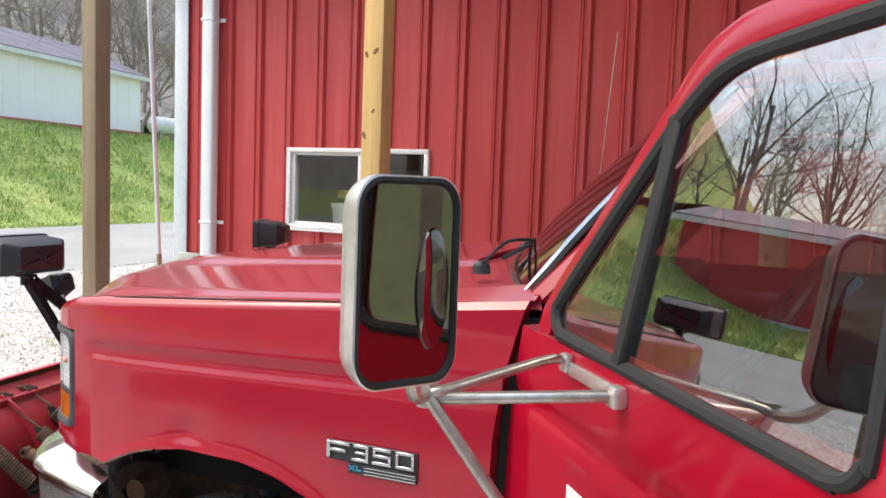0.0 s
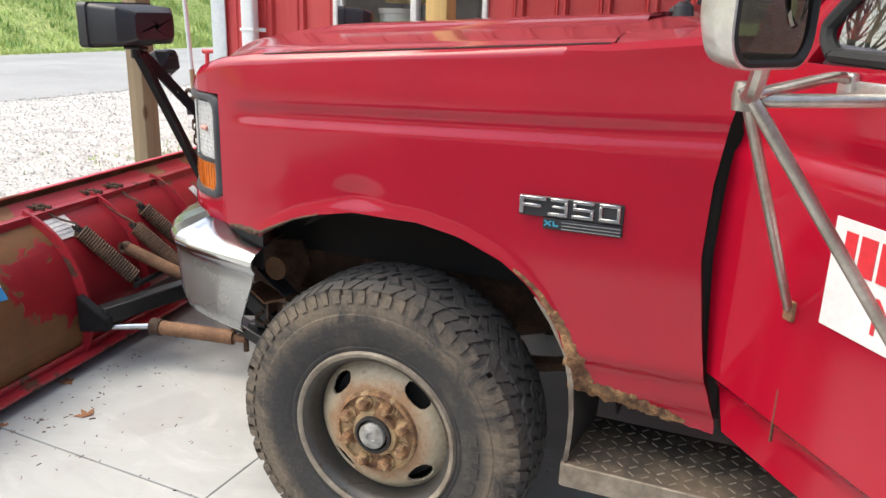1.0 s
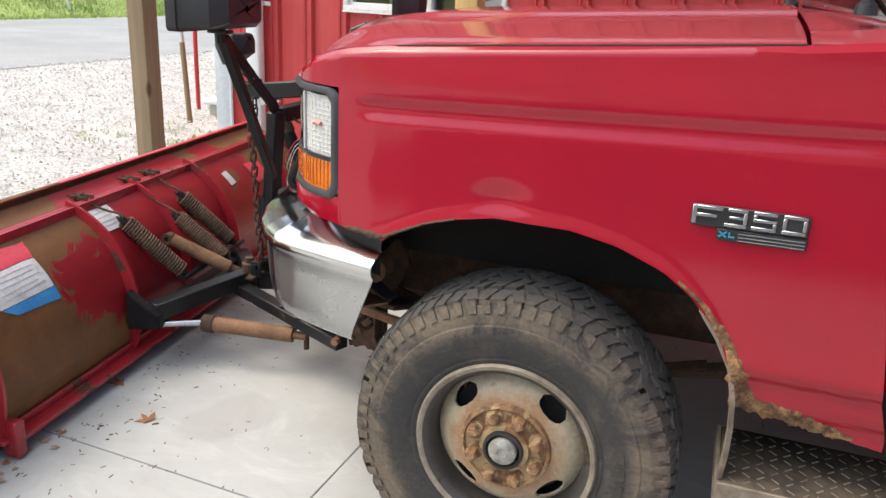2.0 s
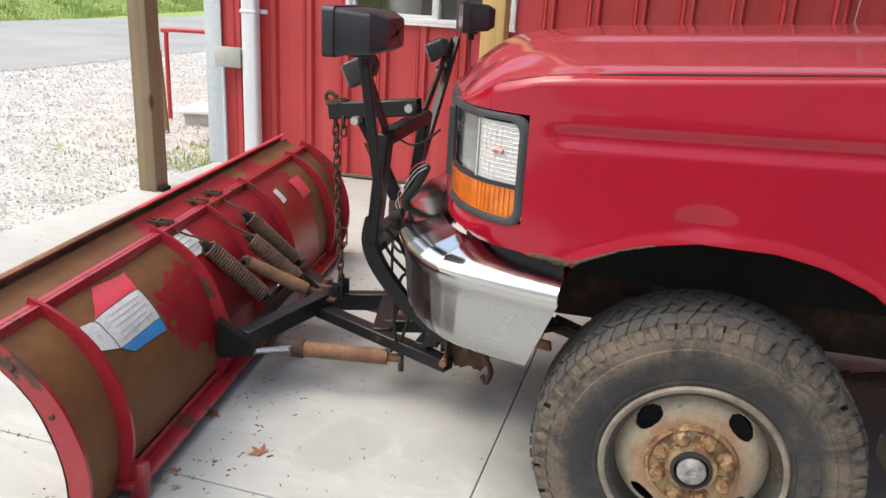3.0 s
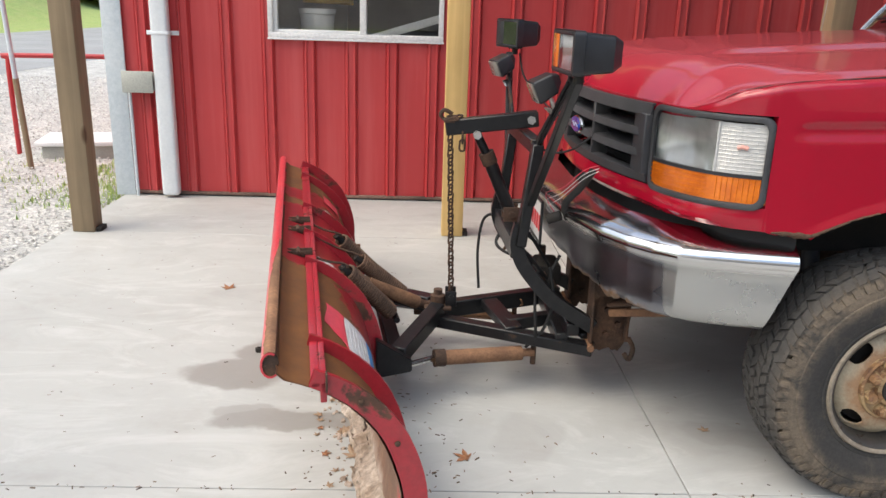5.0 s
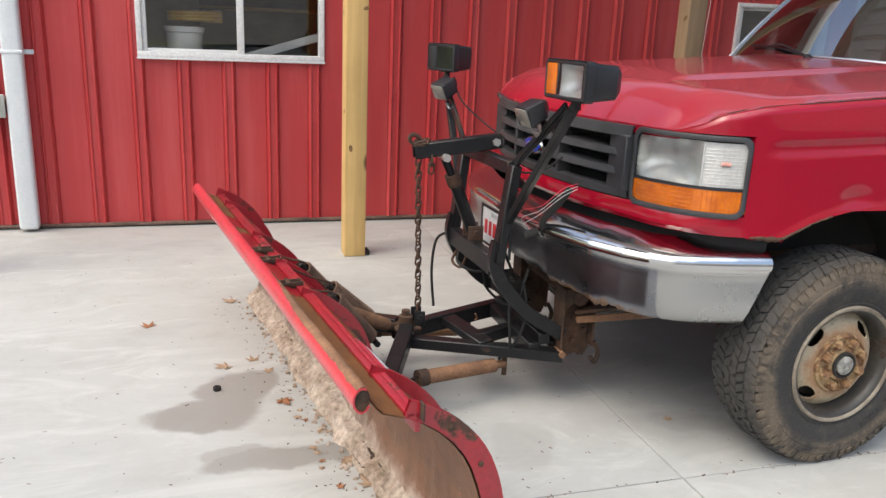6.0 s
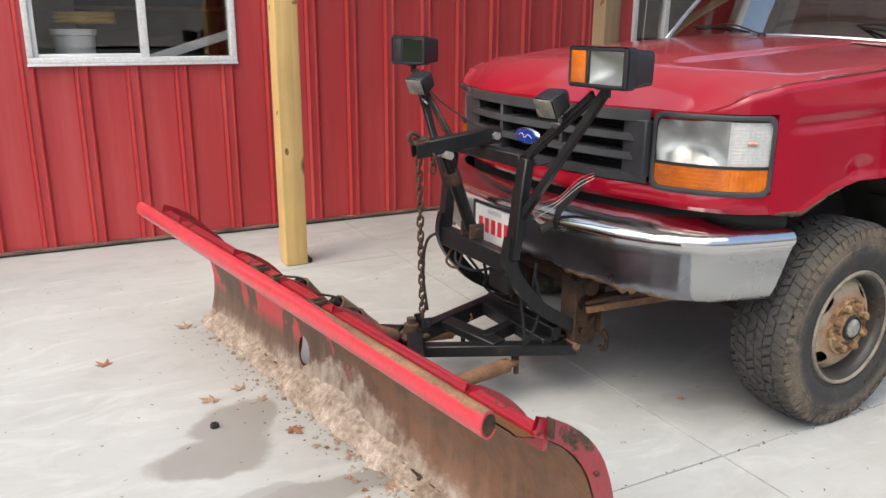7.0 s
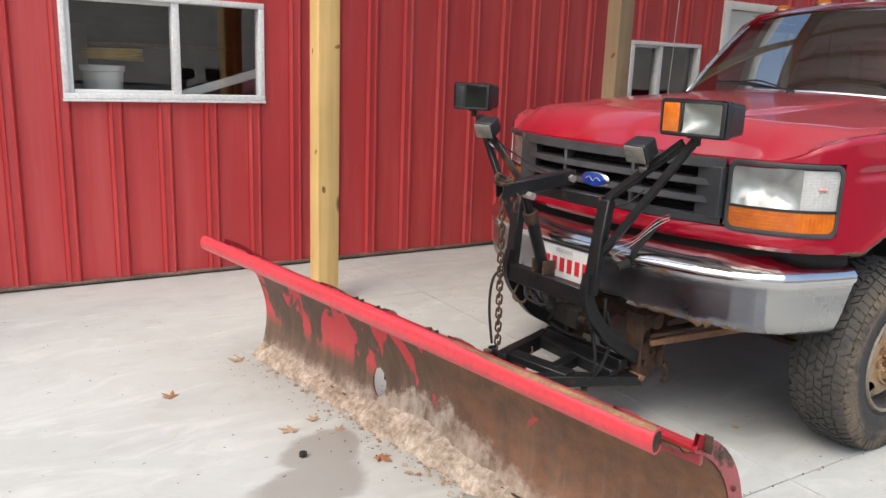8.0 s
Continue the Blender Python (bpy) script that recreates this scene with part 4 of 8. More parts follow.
def fender_y(x, z):
    """Half width of the fender's outer skin: shoulder roll, groove, flat flank, flared lip, tuck at the bottom."""
    w = side_y(x)
    zt = shoulder(x)
    w -= 0.014 * ease((z - (zt - 0.018)) / 0.018) ** 2
    w -= 0.012 * ease((z - 1.20) / 0.12) * ease((x + 0.513) / 0.14)
    zc = 1.150 + 0.036 * (x + 0.42) / 1.1
    depth = 0.008 * ease((x + 0.47) / 0.05)
    w -= depth * max(0.0, 1 - abs((z - zc) / 0.026) ** 2)
    zb = float(np.interp(x, ARCH_X, ARCH_Z))
    if x < 0.46:
        w += 0.006 * ease(1 - (z - zb) / 0.035) * ease((x + 0.44) / 0.08)
    w -= 0.024 * ease((0.700 - z) / 0.05) * ease((x - 0.42) / 0.04)
    w -= 0.02 * ease((0.63 - z) / 0.06) * ease((x - 0.42) / 0.04)
    # the dent over the arch
    w -= 0.009 * math.exp(-((x + 0.10) / 0.05) ** 2 - ((z - 0.985) / 0.03) ** 2)
    return w


def scab(ob, sign, line, widths, label, material=SCAB):
    """A ragged crust of rust along a line of (x, z) on the fender."""
    pts = curve_pts([(x, 0, z) for x, z in line], 9)
    rows = []
    for i, p in enumerate(pts):
        t = (pts[min(i + 1, len(pts) - 1)] - pts[max(i - 1, 0)]).normalized()
        nx, nz = -t.z, t.x
        w = float(np.interp(i / (len(pts) - 1), np.linspace(0, 1, len(widths)), widths))
        w *= 1 + 0.45 * noise.noise(Vector((p.x * 60, p.z * 60, sign)))
        shift = 0.35 * w * noise.noise(Vector((p.x * 110, p.z * 110, 3)))
        row = []
        for q in (-1.0, -0.6, -0.2, 0.2, 0.6, 1.0):
            x, z = p.x + nx * (q * w + shift), p.z + nz * (q * w + shift)
            out = 0.002 + 0.007 * (1 - q * q) * (0.6 + 0.8 * noise.noise(Vector((x * 120, z * 120, 7))))
            row.append((x, sign * (fender_y(min(x, 0.74), z) + out - (0.006 if abs(q) == 1.0 else 0.0)), z))
        rows.append(row)
    part("rust_crust", sheet(rows), material, ob, label, sharp=80)


def fender(sign):
    xs = sorted(set([round(v, 4) for v in np.linspace(-0.513, 0.36, 47)] + [round(v, 4) for v in np.linspace(0.37, 0.74, 40)]))
    rows = []
    N = 52
    for i in range(N + 1):
        t = i / N
        row = []
        for x in xs:
            zb = float(np.interp(x, ARCH_X, ARCH_Z))
            if x > 0.40 or x < -0.36:
                zb += 0.010 * noise.noise(Vector((x * 38, sign * 3.1, 0))) + 0.006 * noise.noise(Vector((x * 110, sign, 5)))
            zt = shoulder(x)
            z = zb + (zt - zb) * t
            xx = x + (rear_cut(z) - 0.74) * ease((x - 0.42) / 0.32)
            row.append((xx, sign * fender_y(x, z), z))
        rows.append(row)
    lip = [(p[0], p[1] - sign * 0.035, p[2] + 0.004) for p in rows[0]]
    back = [[(p[-1][0] - 0.0, p[-1][1] - sign * d, p[-1][2]) for d in (0, 0.05)] for p in rows]
    bm = sheet([lip] + rows)
    bm2 = sheet(back)
    front = sheet([[(p[0][0], p[0][1] - sign * d, p[0][2]) for d in (0, 0.03)] for p in rows if p[0][2] < 1.19])
    # the corner over the lamp
    xs2 = list(np.linspace(-0.737, -0.513, 20))
    cap = sheet([[(x, sign * (float(np.interp(x, FX, FY)) - (corner_roll(x) * ease((zb + (shoulder(x) - zb) * t - shoulder(x) + 0.018) / 0.018) ** 2)), zb + (shoulder(x) - zb) * t) for x in xs2 for zb in (1.187,)] for t in np.linspace(0, 1, 10)])
    ob = part("fender", join(bm, bm2, front, cap), PAINT, truck, "red fender with a rusted wheel-arch edge")
    # rust that eats the edges behind and ahead of the wheel
    scab(ob, sign, ((0.29, 0.868), (0.34, 0.83), (0.375, 0.79), (0.405, 0.75), (0.425, 0.710), (0.442, 0.665), (0.455, 0.625), (0.475, 0.606), (0.52, 0.600), (0.57, 0.590), (0.62, 0.578), (0.68, 0.566)), (0.003, 0.005, 0.008, 0.012, 0.017, 0.023, 0.026, 0.027, 0.026, 0.022, 0.016, 0.006), "thick flaking rust along the lower edge")
    scab(ob, sign, ((-0.49, 0.857), (-0.45, 0.857), (-0.415, 0.855), (-0.38, 0.856), (-0.335, 0.878), (-0.27, 0.907), (-0.20, 0.928)), (0.003, 0.008, 0.010, 0.007, 0.004, 0.003, 0.002), "flaking rust along the arch", RUST)
    return ob


fender(-1)
fender(1)


def hood_z(x, y):
    a = abs(y)
    xf = front_x(y) + 0.012
    zs = shoulder(x)
    crown = 0.052 * (1 - (a / 0.91) ** 2.4)
    dome = 0.016 * ease((0.50 - a) / 0.06) * ease((x + 0.62) / 0.2)
    z = float(np.interp(x, [-0.85, -0.40, 0.20, 0.46], [1.272, 1.297, 1.336, 1.352])) + crown + dome
    z -= 0.006 * ease((a - 0.84) / 0.06)
    t = max(0.0, (x - xf) / 0.22)
    lo = 1.186 + 0.006 * (1 - a / 0.9)
    if t < 1:
        z -= (z - lo) * (1 - t) ** 2.3
    return z


def hood_side(x):
    """Where the hood meets the fender."""
    if x > -0.513:
        return fender_y(x, shoulder(x))
    return float(np.interp(x, FX, FY)) - corner_roll(x)


def hood_point(v, t):
    """v across from -1 to 1, t from the nose back."""
    y = v * 0.898
    x0 = front_x(y) + 0.006
    x = x0 + (0.452 - x0) * t
    u = ease((x - x0) / 0.30)
    lim = hood_side(x)
    roll = corner_roll(x0) * ease((abs(v) - 0.74) / 0.08)
    a = (abs(y) - roll) * (1 - u) + abs(v) * lim * u
    if abs(v) > 0.999:
        a = lim
    y = math.copysign(min(a, lim + 0.001), v)
    z = hood_z(x, y)
    q = max(0.0, (abs(v) - 0.90) / 0.10)
    j = max(1 - math.sqrt(max(0.0, 1 - q * q)), (1 - u) * ease((abs(v) - 0.74) / 0.14))
    return (x, y, z + (shoulder(x) + 0.0015 - z) * j)


rows = [[hood_point(math.sin(v * math.pi / 2), (k / 47) ** 1.7) for v in np.linspace(-1, 1, 101)] for k in range(48)]
under = [(x + 0.004, y, z - 0.03) for x, y, z in rows[0]]
back_edge = [(x - 0.002, y, z - 0.03) for x, y, z in rows[-1]]
hood = part("hood", sheet([under] + rows + [back_edge]), PAINT, truck, "faded red hood with a raised middle")
for s in (-1, 1):
    seam = [hood_point(s * v, t) for v, t in zip([0.925, 0.937, 0.952, 0.968, 0.985, 0.995] + [0.9995] * 30, [0.003, 0.010, 0.025, 0.05, 0.085, 0.12] + list(np.linspace(0.16, 1.0, 30)))]
    part("hood_seam", tube([(x, y, z - 0.0006) for x, y, z in seam], 0.0024, 5), DARK, truck, "thin dark seam beside the hood")
# cowl behind the hood
cow = []
for k in range(8):
    t = k / 7
    row = []
    for y in np.linspace(-0.898, 0.898, 41):
        xb = 0.50 + 0.16 * (abs(y) / 0.83) ** 2 + 0.07
        x = 0.460 + (max(xb, 0.5) - 0.460) * t
        row.append((x, y, float(np.interp(0.46, [0.2, 0.46], [1.340, 1.356])) + 0.052 * (1 - (abs(y) / 0.91) ** 2.4) + 0.010 * t - 0.006 * (abs(y) > 0.89)))
    cow.append(row)
part("cowl", sheet(cow), PAINT, truck, "red cowl panel under the windshield")
for s in (-1, 1):
    part("cowl_side", sheet([[(x, s * 0.898, shoulder(x) - 0.002), (x, s * 0.80, 1.372 + 0.03 * ease((x - 0.46) / 0.3))] for x in np.linspace(0.46, 0.74, 8)]), PAINT, truck)

# front valance under the lamps and grille
ang = list(np.linspace(-0.905, 0.905, 61))
val = [[(front_x(y) + dx * (1 if dx > 0.02 else 1 - ease((abs(y) - 0.82) / 0.07)), y * (1 + (k - 1) * (1 - ease((abs(y) - 0.84) / 0.06))), z) for y in ang] for z, dx, k in ((0.925, 0.03, 0.985), (0.925, 0.0, 1.0), (0.905, -0.008, 1.004), (0.875, -0.006, 1.004), (0.858, 0.01, 0.995), (0.858, 0.05, 0.97))]
part("front_valance", sheet(val), PAINT, truck, "red painted panel under the grille")
# black sheet whose colour stands in for the shade in this gap
part("bumper_gap", sheet([[(-0.40, -0.895, z)] + [(front_x(y) + 0.06, y * 0.965, z) for y in ang] + [(-0.40, 0.895, z)] for z in (0.86, 0.74)]), RUBBER_AND_SHADE, truck, "black sheet standing in for shade behind the bumper")

# grille
grille = part("grille", thick(sheet([[(front_x(y) + dx, y, z) for y in np.linspace(-0.583, 0.583, 31)] for z, dx in ((1.182, 0.012), (1.180, -0.004), (1.142, -0.008), (1.138, 0.03))]), 0.006), GREY_PLASTIC, truck, "weathered dark grey plastic grille")
part("lower_rail", thick(sheet([[(front_x(y) + dx, y, z) for y in np.linspace(-0.583, 0.583, 31)] for z, dx in ((0.962, 0.03), (0.958, -0.008), (0.930, -0.004), (0.926, 0.012))]), 0.006), GREY_PLASTIC, grille)
# shade of the radiator opening, given as a black sheet
part("backing", sheet([[(front_x(y) + 0.12, y, z) for y in np.linspace(-0.58, 0.58, 21)] for z in (1.17, 0.93)]), RUBBER_AND_SHADE, grille, "black sheet standing in for the shaded radiator opening")
for z in (1.085, 1.018):
    part("crossbar", thick(sheet([[(front_x(y) + dx, y, z + dz) for y in np.linspace(-0.575, 0.575, 31)] for dz, dx in ((0.020, 0.09), (0.013, -0.002), (-0.011, -0.008), (-0.018, 0.09))]), 0.005), GREY_PLASTIC, grille)
for z in (1.115, 1.05, 0.985):
    part("fine_slat", thick(sheet([[(front_x(y) + dx, y, z + dz) for y in np.linspace(-0.55, 0.55, 21)] for dz, dx in ((0.004, 0.045), (0.0, 0.035), (-0.004, 0.05))]), 0.004), BLACK_PLASTIC, grille)
for y in (-0.583, -0.20, 0.20, 0.583):
    w = 0.055 if abs(y) > 0.5 else 0.009
    yy = y - math.copysign(0.055, y) if abs(y) > 0.5 else y
    part("upright", box(front_x(yy) - 0.006, front_x(yy) + 0.055, yy - w, yy + w, 0.955, 1.148, 0.004, 1), GREY_PLASTIC, grille)
oval = lathe([(0.001, -0.006), (0.05, -0.005), (0.058, 0.0), (0.062, 0.004), (0.062, 0.01)], 32, "x")
for v in oval.verts:
    v.co.y *= 1.35
    v.co.z *= 0.56
emb = part("emblem", oval, CHROME_TRIM, grille, "blue oval badge with a silver rim")
put(emb, Matrix.Translation((front_x(0) - 0.008, -0.005, 1.033)))
inner = lathe([(0.001, -0.008), (0.050, -0.007), (0.053, -0.004)], 32, "x")
for v in inner.verts:
    v.co.y *= 1.35
    v.co.z *= 0.54
part("enamel", inner, BADGE_BLUE, emb)
part("scroll", tube(curve_pts([(-0.009, 0.045, 0.0), (-0.010, 0.02, 0.010), (-0.010, 0.0, -0.006), (-0.010, -0.02, 0.008), (-0.009, -0.045, -0.004)]), 0.0011, 5), WHITE, emb)


def rounded(w, h, r, n=6):
    return arc(w / 2 - r, h / 2 - r, r, 0, 90, n) + arc(-w / 2 + r, h / 2 - r, r, 90, 180, n) + arc(-w / 2 + r, -h / 2 + r, r, 180, 270, n) + arc(w / 2 - r, -h / 2 + r, r, 270, 360, n)


def headlamp(sign):
    """Lamp unit that wraps round the corner: grey bezel, clear lens, side lamp, amber lens below."""
    fine = [(front_x(y), y) for y in np.linspace(0.592, 0.9015, 200)]
    run = np.concatenate([[0], np.cumsum([math.hypot(b[0] - a[0], b[1] - a[1]) for a, b in zip(fine, fine[1:])])])
    pts = [(float(np.interp(t, run, [p[0] for p in fine])), sign * float(np.interp(t, run, [p[1] for p in fine]))) for t in np.linspace(0, run[-1], 31)]

    def band(z0, z1, i0, i1, off, inset=0.0):
        rows = []
        for z in np.linspace(z0, z1, 5):
            rows.append([(pts[i][0] + off * 0.8, pts[i][1] - sign * off * 0.6, z) for i in range(i0, i1)])
        return sheet(rows)
    n = len(pts)
    L = run[-1]

    def on(u, z, off):
        q = min(1.0, max(0.0, u / L)) * (n - 1)
        i = min(int(q), n - 2)
        k = q - i
        return (pts[i][0] + (pts[i + 1][0] - pts[i][0]) * k + off * 0.8, pts[i][1] + (pts[i + 1][1] - pts[i][1]) * k - sign * off * 0.6, z)

    def loop(w, h, r, off):
        out = []
        base = rounded(w, h, r, 6)
        for c, ((a0, b0), (a1, b1)) in enumerate(zip(base, base[1:] + base[:1])):
            m = 14 if c % 7 == 6 else 1
            out += [on(L / 2 + a0 + (a1 - a0) * j / m, 1.0505 + b0 + (b1 - b0) * j / m, off) for j in range(m)]
        return out + [out[0]]
    lamp = part("headlamp", sheet([loop(L, 0.266, 0.034, 0.006), loop(L, 0.266, 0.034, -0.006), loop(L - 0.012, 0.254, 0.032, -0.009), loop(L - 0.030, 0.234, 0.028, -0.006), loop(L - 0.036, 0.228, 0.026, 0.012)]), GREY_PLASTIC, truck, "clear headlamp over an amber lens in a grey bezel", sharp=50)
    part("reflector", sheet([[on(L * (0.035 + 0.60 * q), z, 0.014 + 0.050 * math.sin(math.pi * q) * math.cos(math.pi * (z - 1.089) / 0.16)) for q in np.linspace(0, 1, 21)] for z in np.linspace(1.016, 1.162, 11)]), REFLECTOR, lamp, "bright bowl behind the lens")
    part("lens", thick(band(1.016, 1.161, 1, 20, 0.004), 0.003), CLEAR_LENS, lamp, "clear headlamp lens")
    part("lens_edge", tube([on(L * 0.635, 1.018, 0.002), on(L * 0.635, 1.160, 0.002)], 0.003, 6), FROST, lamp)
    part("side_lens", thick(band(1.016, 1.161, 19, n, 0.006), 0.006), FROST, lamp, "pale gridded side marker lens")
    for z in np.linspace(1.028, 1.150, 12):
        part("rib", tube([on(L * q, z, 0.0052) for q in np.linspace(0.645, 0.955, 9)], 0.0012, 5), FROST, lamp)
    for q in np.linspace(0.66, 0.94, 8):
        part("rib", tube([on(L * q, 1.02, 0.0055), on(L * q, 1.158, 0.0055)], 0.0008, 5), FROST, lamp)
    part("bulb_mark", tube([on(L * 0.77, 1.092, 0.004), on(L * 0.80, 1.096, 0.003), on(L * 0.84, 1.092, 0.004)], 0.0065, 8), BULB, lamp, "faint red bulb behind the lens")
    part("divider", thick(band(1.008, 1.018, 0, n, -0.001), 0.008), BLACK_PLASTIC, lamp)
    part("turn_lens", thick(band(0.935, 1.010, 0, n, 0.002), 0.008), AMBER, lamp, "amber turn-signal lens")
    for z in np.linspace(0.945, 1.0, 5):
        part("rib", tube([(pts[i][0] - 0.002, pts[i][1], z) for i in range(1, 19)], 0.0015, 5), AMBER, lamp)
    for q in np.linspace(0.66, 0.95, 9):
        part("rib", tube([on(L * q, 0.94, 0.001), on(L * q, 1.006, 0.001)], 0.0018, 5), AMBER, lamp)
    return lamp


headlamp(-1)
headlamp(1)

# bumper
BY = [0, 0.35, 0.60, 0.72, 0.80, 0.855, 0.882, 0.917, 0.945]
BX = [-0.985, -0.965, -0.905, -0.847, -0.787, -0.725, -0.66, -0.53, -0.405]
arcs = []
for t in np.linspace(-1, 1, 181):
    s = abs(t) * (len(BY) - 1)
    i = min(int(s), len(BY) - 2)
    k = s - i
    arcs.append((BX[i] + (BX[i + 1] - BX[i]) * k, math.copysign(BY[i] + (BY[i + 1] - BY[i]) * k, t)))


def bumper_rows():
    rows = []
    for j, (z, inn) in enumerate(((0.832, 0.120), (0.820, 0.086), (0.805, 0.046), (0.791, 0.016), (0.778, 0.003), (0.763, 0.0), (0.750, 0.005), (0.742, 0.013), (0.70, 0.016), (0.65, 0.018), (0.60, 0.022), (0.57, 0.030), (0.556, 0.044), (0.552, 0.06))):
        row = []
        for x0, y in arcs:
            x, a = x0, abs(y)
            k = arcs.index((x0, y))
            (xa, ya), (xb, yb) = arcs[max(0, k - 6)], arcs[min(len(arcs) - 1, k + 6)]
            ln = math.hypot(xb - xa, yb - ya)
            nx, ny = (yb - ya) / ln, -(xb - xa) / ln
            zz = z
            if z < 0.62:
                zz = z + 0.030 * ease((0.62 - a) / 0.4) 
                if 0.15 < a < 0.76:
                    zz += (0.016 * noise.noise(Vector((y * 17, 1.3, 0))) + 0.020 * noise.noise(Vector((y * 75, 0, 2)))) * ease((0.76 - a) / 0.08)
            if a > 0.86:
                x -= 0.075 * min(1.0, max(0.0, (0.745 - z) / 0.19)) * (a - 0.86) / 0.085
            dent = 0.02 * math.exp(-((y + 0.42) / 0.16) ** 2 - ((z - 0.62) / 0.07) ** 2)
            row.append((x + nx * (inn + dent), y + ny * (inn + dent), zz))
        rows.append(row)
    return rows


bumper = part("front_bumper", thick(sheet(bumper_rows()), 0.004), BUMPER_CHROME, truck, "chrome front bumper, scuffed and rusted along the bottom", sharp=60)
plate = part("licence_plate", box(-1.004, -0.998, -0.165, 0.14, 0.60, 0.755, 0.002, 1), SIGN_WHITE, truck, "white licence plate with red characters")
for k in range(6):
    y = 0.105 - k * 0.046
    part("character_bar", box(-1.0065, -1.0035, y - 0.027, y, 0.640, 0.70), PRINT_RED, plate)
part("state_bar", box(-1.0065, -1.0035, -0.06, 0.04, 0.722, 0.74), PRINT_GREY, plate)
part("rim", join(box(-1.008, -0.999, -0.172, -0.160, 0.593, 0.762), box(-1.008, -0.999, 0.135, 0.147, 0.593, 0.762), box(-1.008, -0.999, -0.16, 0.135, 0.752, 0.762), box(-1.008, -0.999, -0.16, 0.135, 0.593, 0.603)), BLACK_PLASTIC, plate)

# wheels
def tyre_bm():
    R, W = 0.392, 0.118
    prof = [(0.208, -0.098), (0.222, -0.110), (0.232, -0.113), (0.236, -0.111), (0.25, -0.118), (0.29, -0.124), (0.318, -0.1245), (0.322, -0.122), (0.340, -0.122), (0.368, -0.112), (0.384, -0.096), (0.388, -0.06), (0.389, 0.0), (0.388, 0.06), (0.384, 0.096), (0.368, 0.112), (0.340, 0.122), (0.29, 0.124), (0.235, 0.112), (0.208, 0.098)]
    bm = lathe(prof, 96, "y", close=True)
    N = 66
    tread = bmesh.new()
    rt = random.Random(4)
    for row, (y0, y1, off) in enumerate(((-0.113, -0.074, 0.0), (-0.069, -0.037, 0.5), (-0.033, -0.002, 0.15), (0.002, 0.033, 0.65), (0.037, 0.069, 0.3), (0.074, 0.113, 0.8))):
        for k in range(N):
            a0 = 2 * math.pi * (k + off) / N
            a1 = a0 + 2 * math.pi / N * 0.84
            skew = (0.016 + 0.014 * rt.random()) * rt.choice((1, 1, -1)) * (1 if row % 2 else -1)
            a1 -= 0.012 * rt.random()
            a0 += 0.010 * rt.random()
            r0, r1 = (0.376 if row in (0, 5) else 0.384), (0.393 if row in (0, 5) else 0.397) - 0.002 * rt.random()
            vs = []
            for r in (r0, r1):
                for (a, y, s) in ((a0, y0, -skew), (a1, y0, -skew), (a1, y1, skew), (a0, y1, skew)):
                    rr = r - (0.010 if (row == 0 and y == y0) or (row == 5 and y == y1) else 0)
                    vs.append(tread.verts.new((rr * math.cos(a + s), y, rr * math.sin(a + s))))
            for f in ((4, 5, 6, 7), (0, 1, 5, 4), (1, 2, 6, 5), (2, 3, 7, 6), (3, 0, 4, 7)):
                tread.faces.new([vs[i] for i in f])
    # shoulder lugs that run on down the wall
    for s in (-1, 1):
        for k in range(N):
            a0 = 2 * math.pi * (k + 0.1) / N
            a1 = a0 + 2 * math.pi / N * 0.55
            vs = []
            for r, y in ((0.376, 0.110), (0.350, 0.119), (0.350, 0.1235), (0.378, 0.1145)):
                for a in (a0, a1):
                    vs.append(tread.verts.new((r * math.cos(a), s * y, r * math.sin(a))))
            for f in ((4, 5, 7, 6), (2, 3, 5, 4), (0, 2, 4, 6), (1, 3, 5, 7)):
                tread.faces.new([vs[i] for i in f])
    for m in (bm, tread):  # flattened where it stands
        for v in m.verts:
            v.co.z = max(v.co.z, -0.385)
    return bm, tread


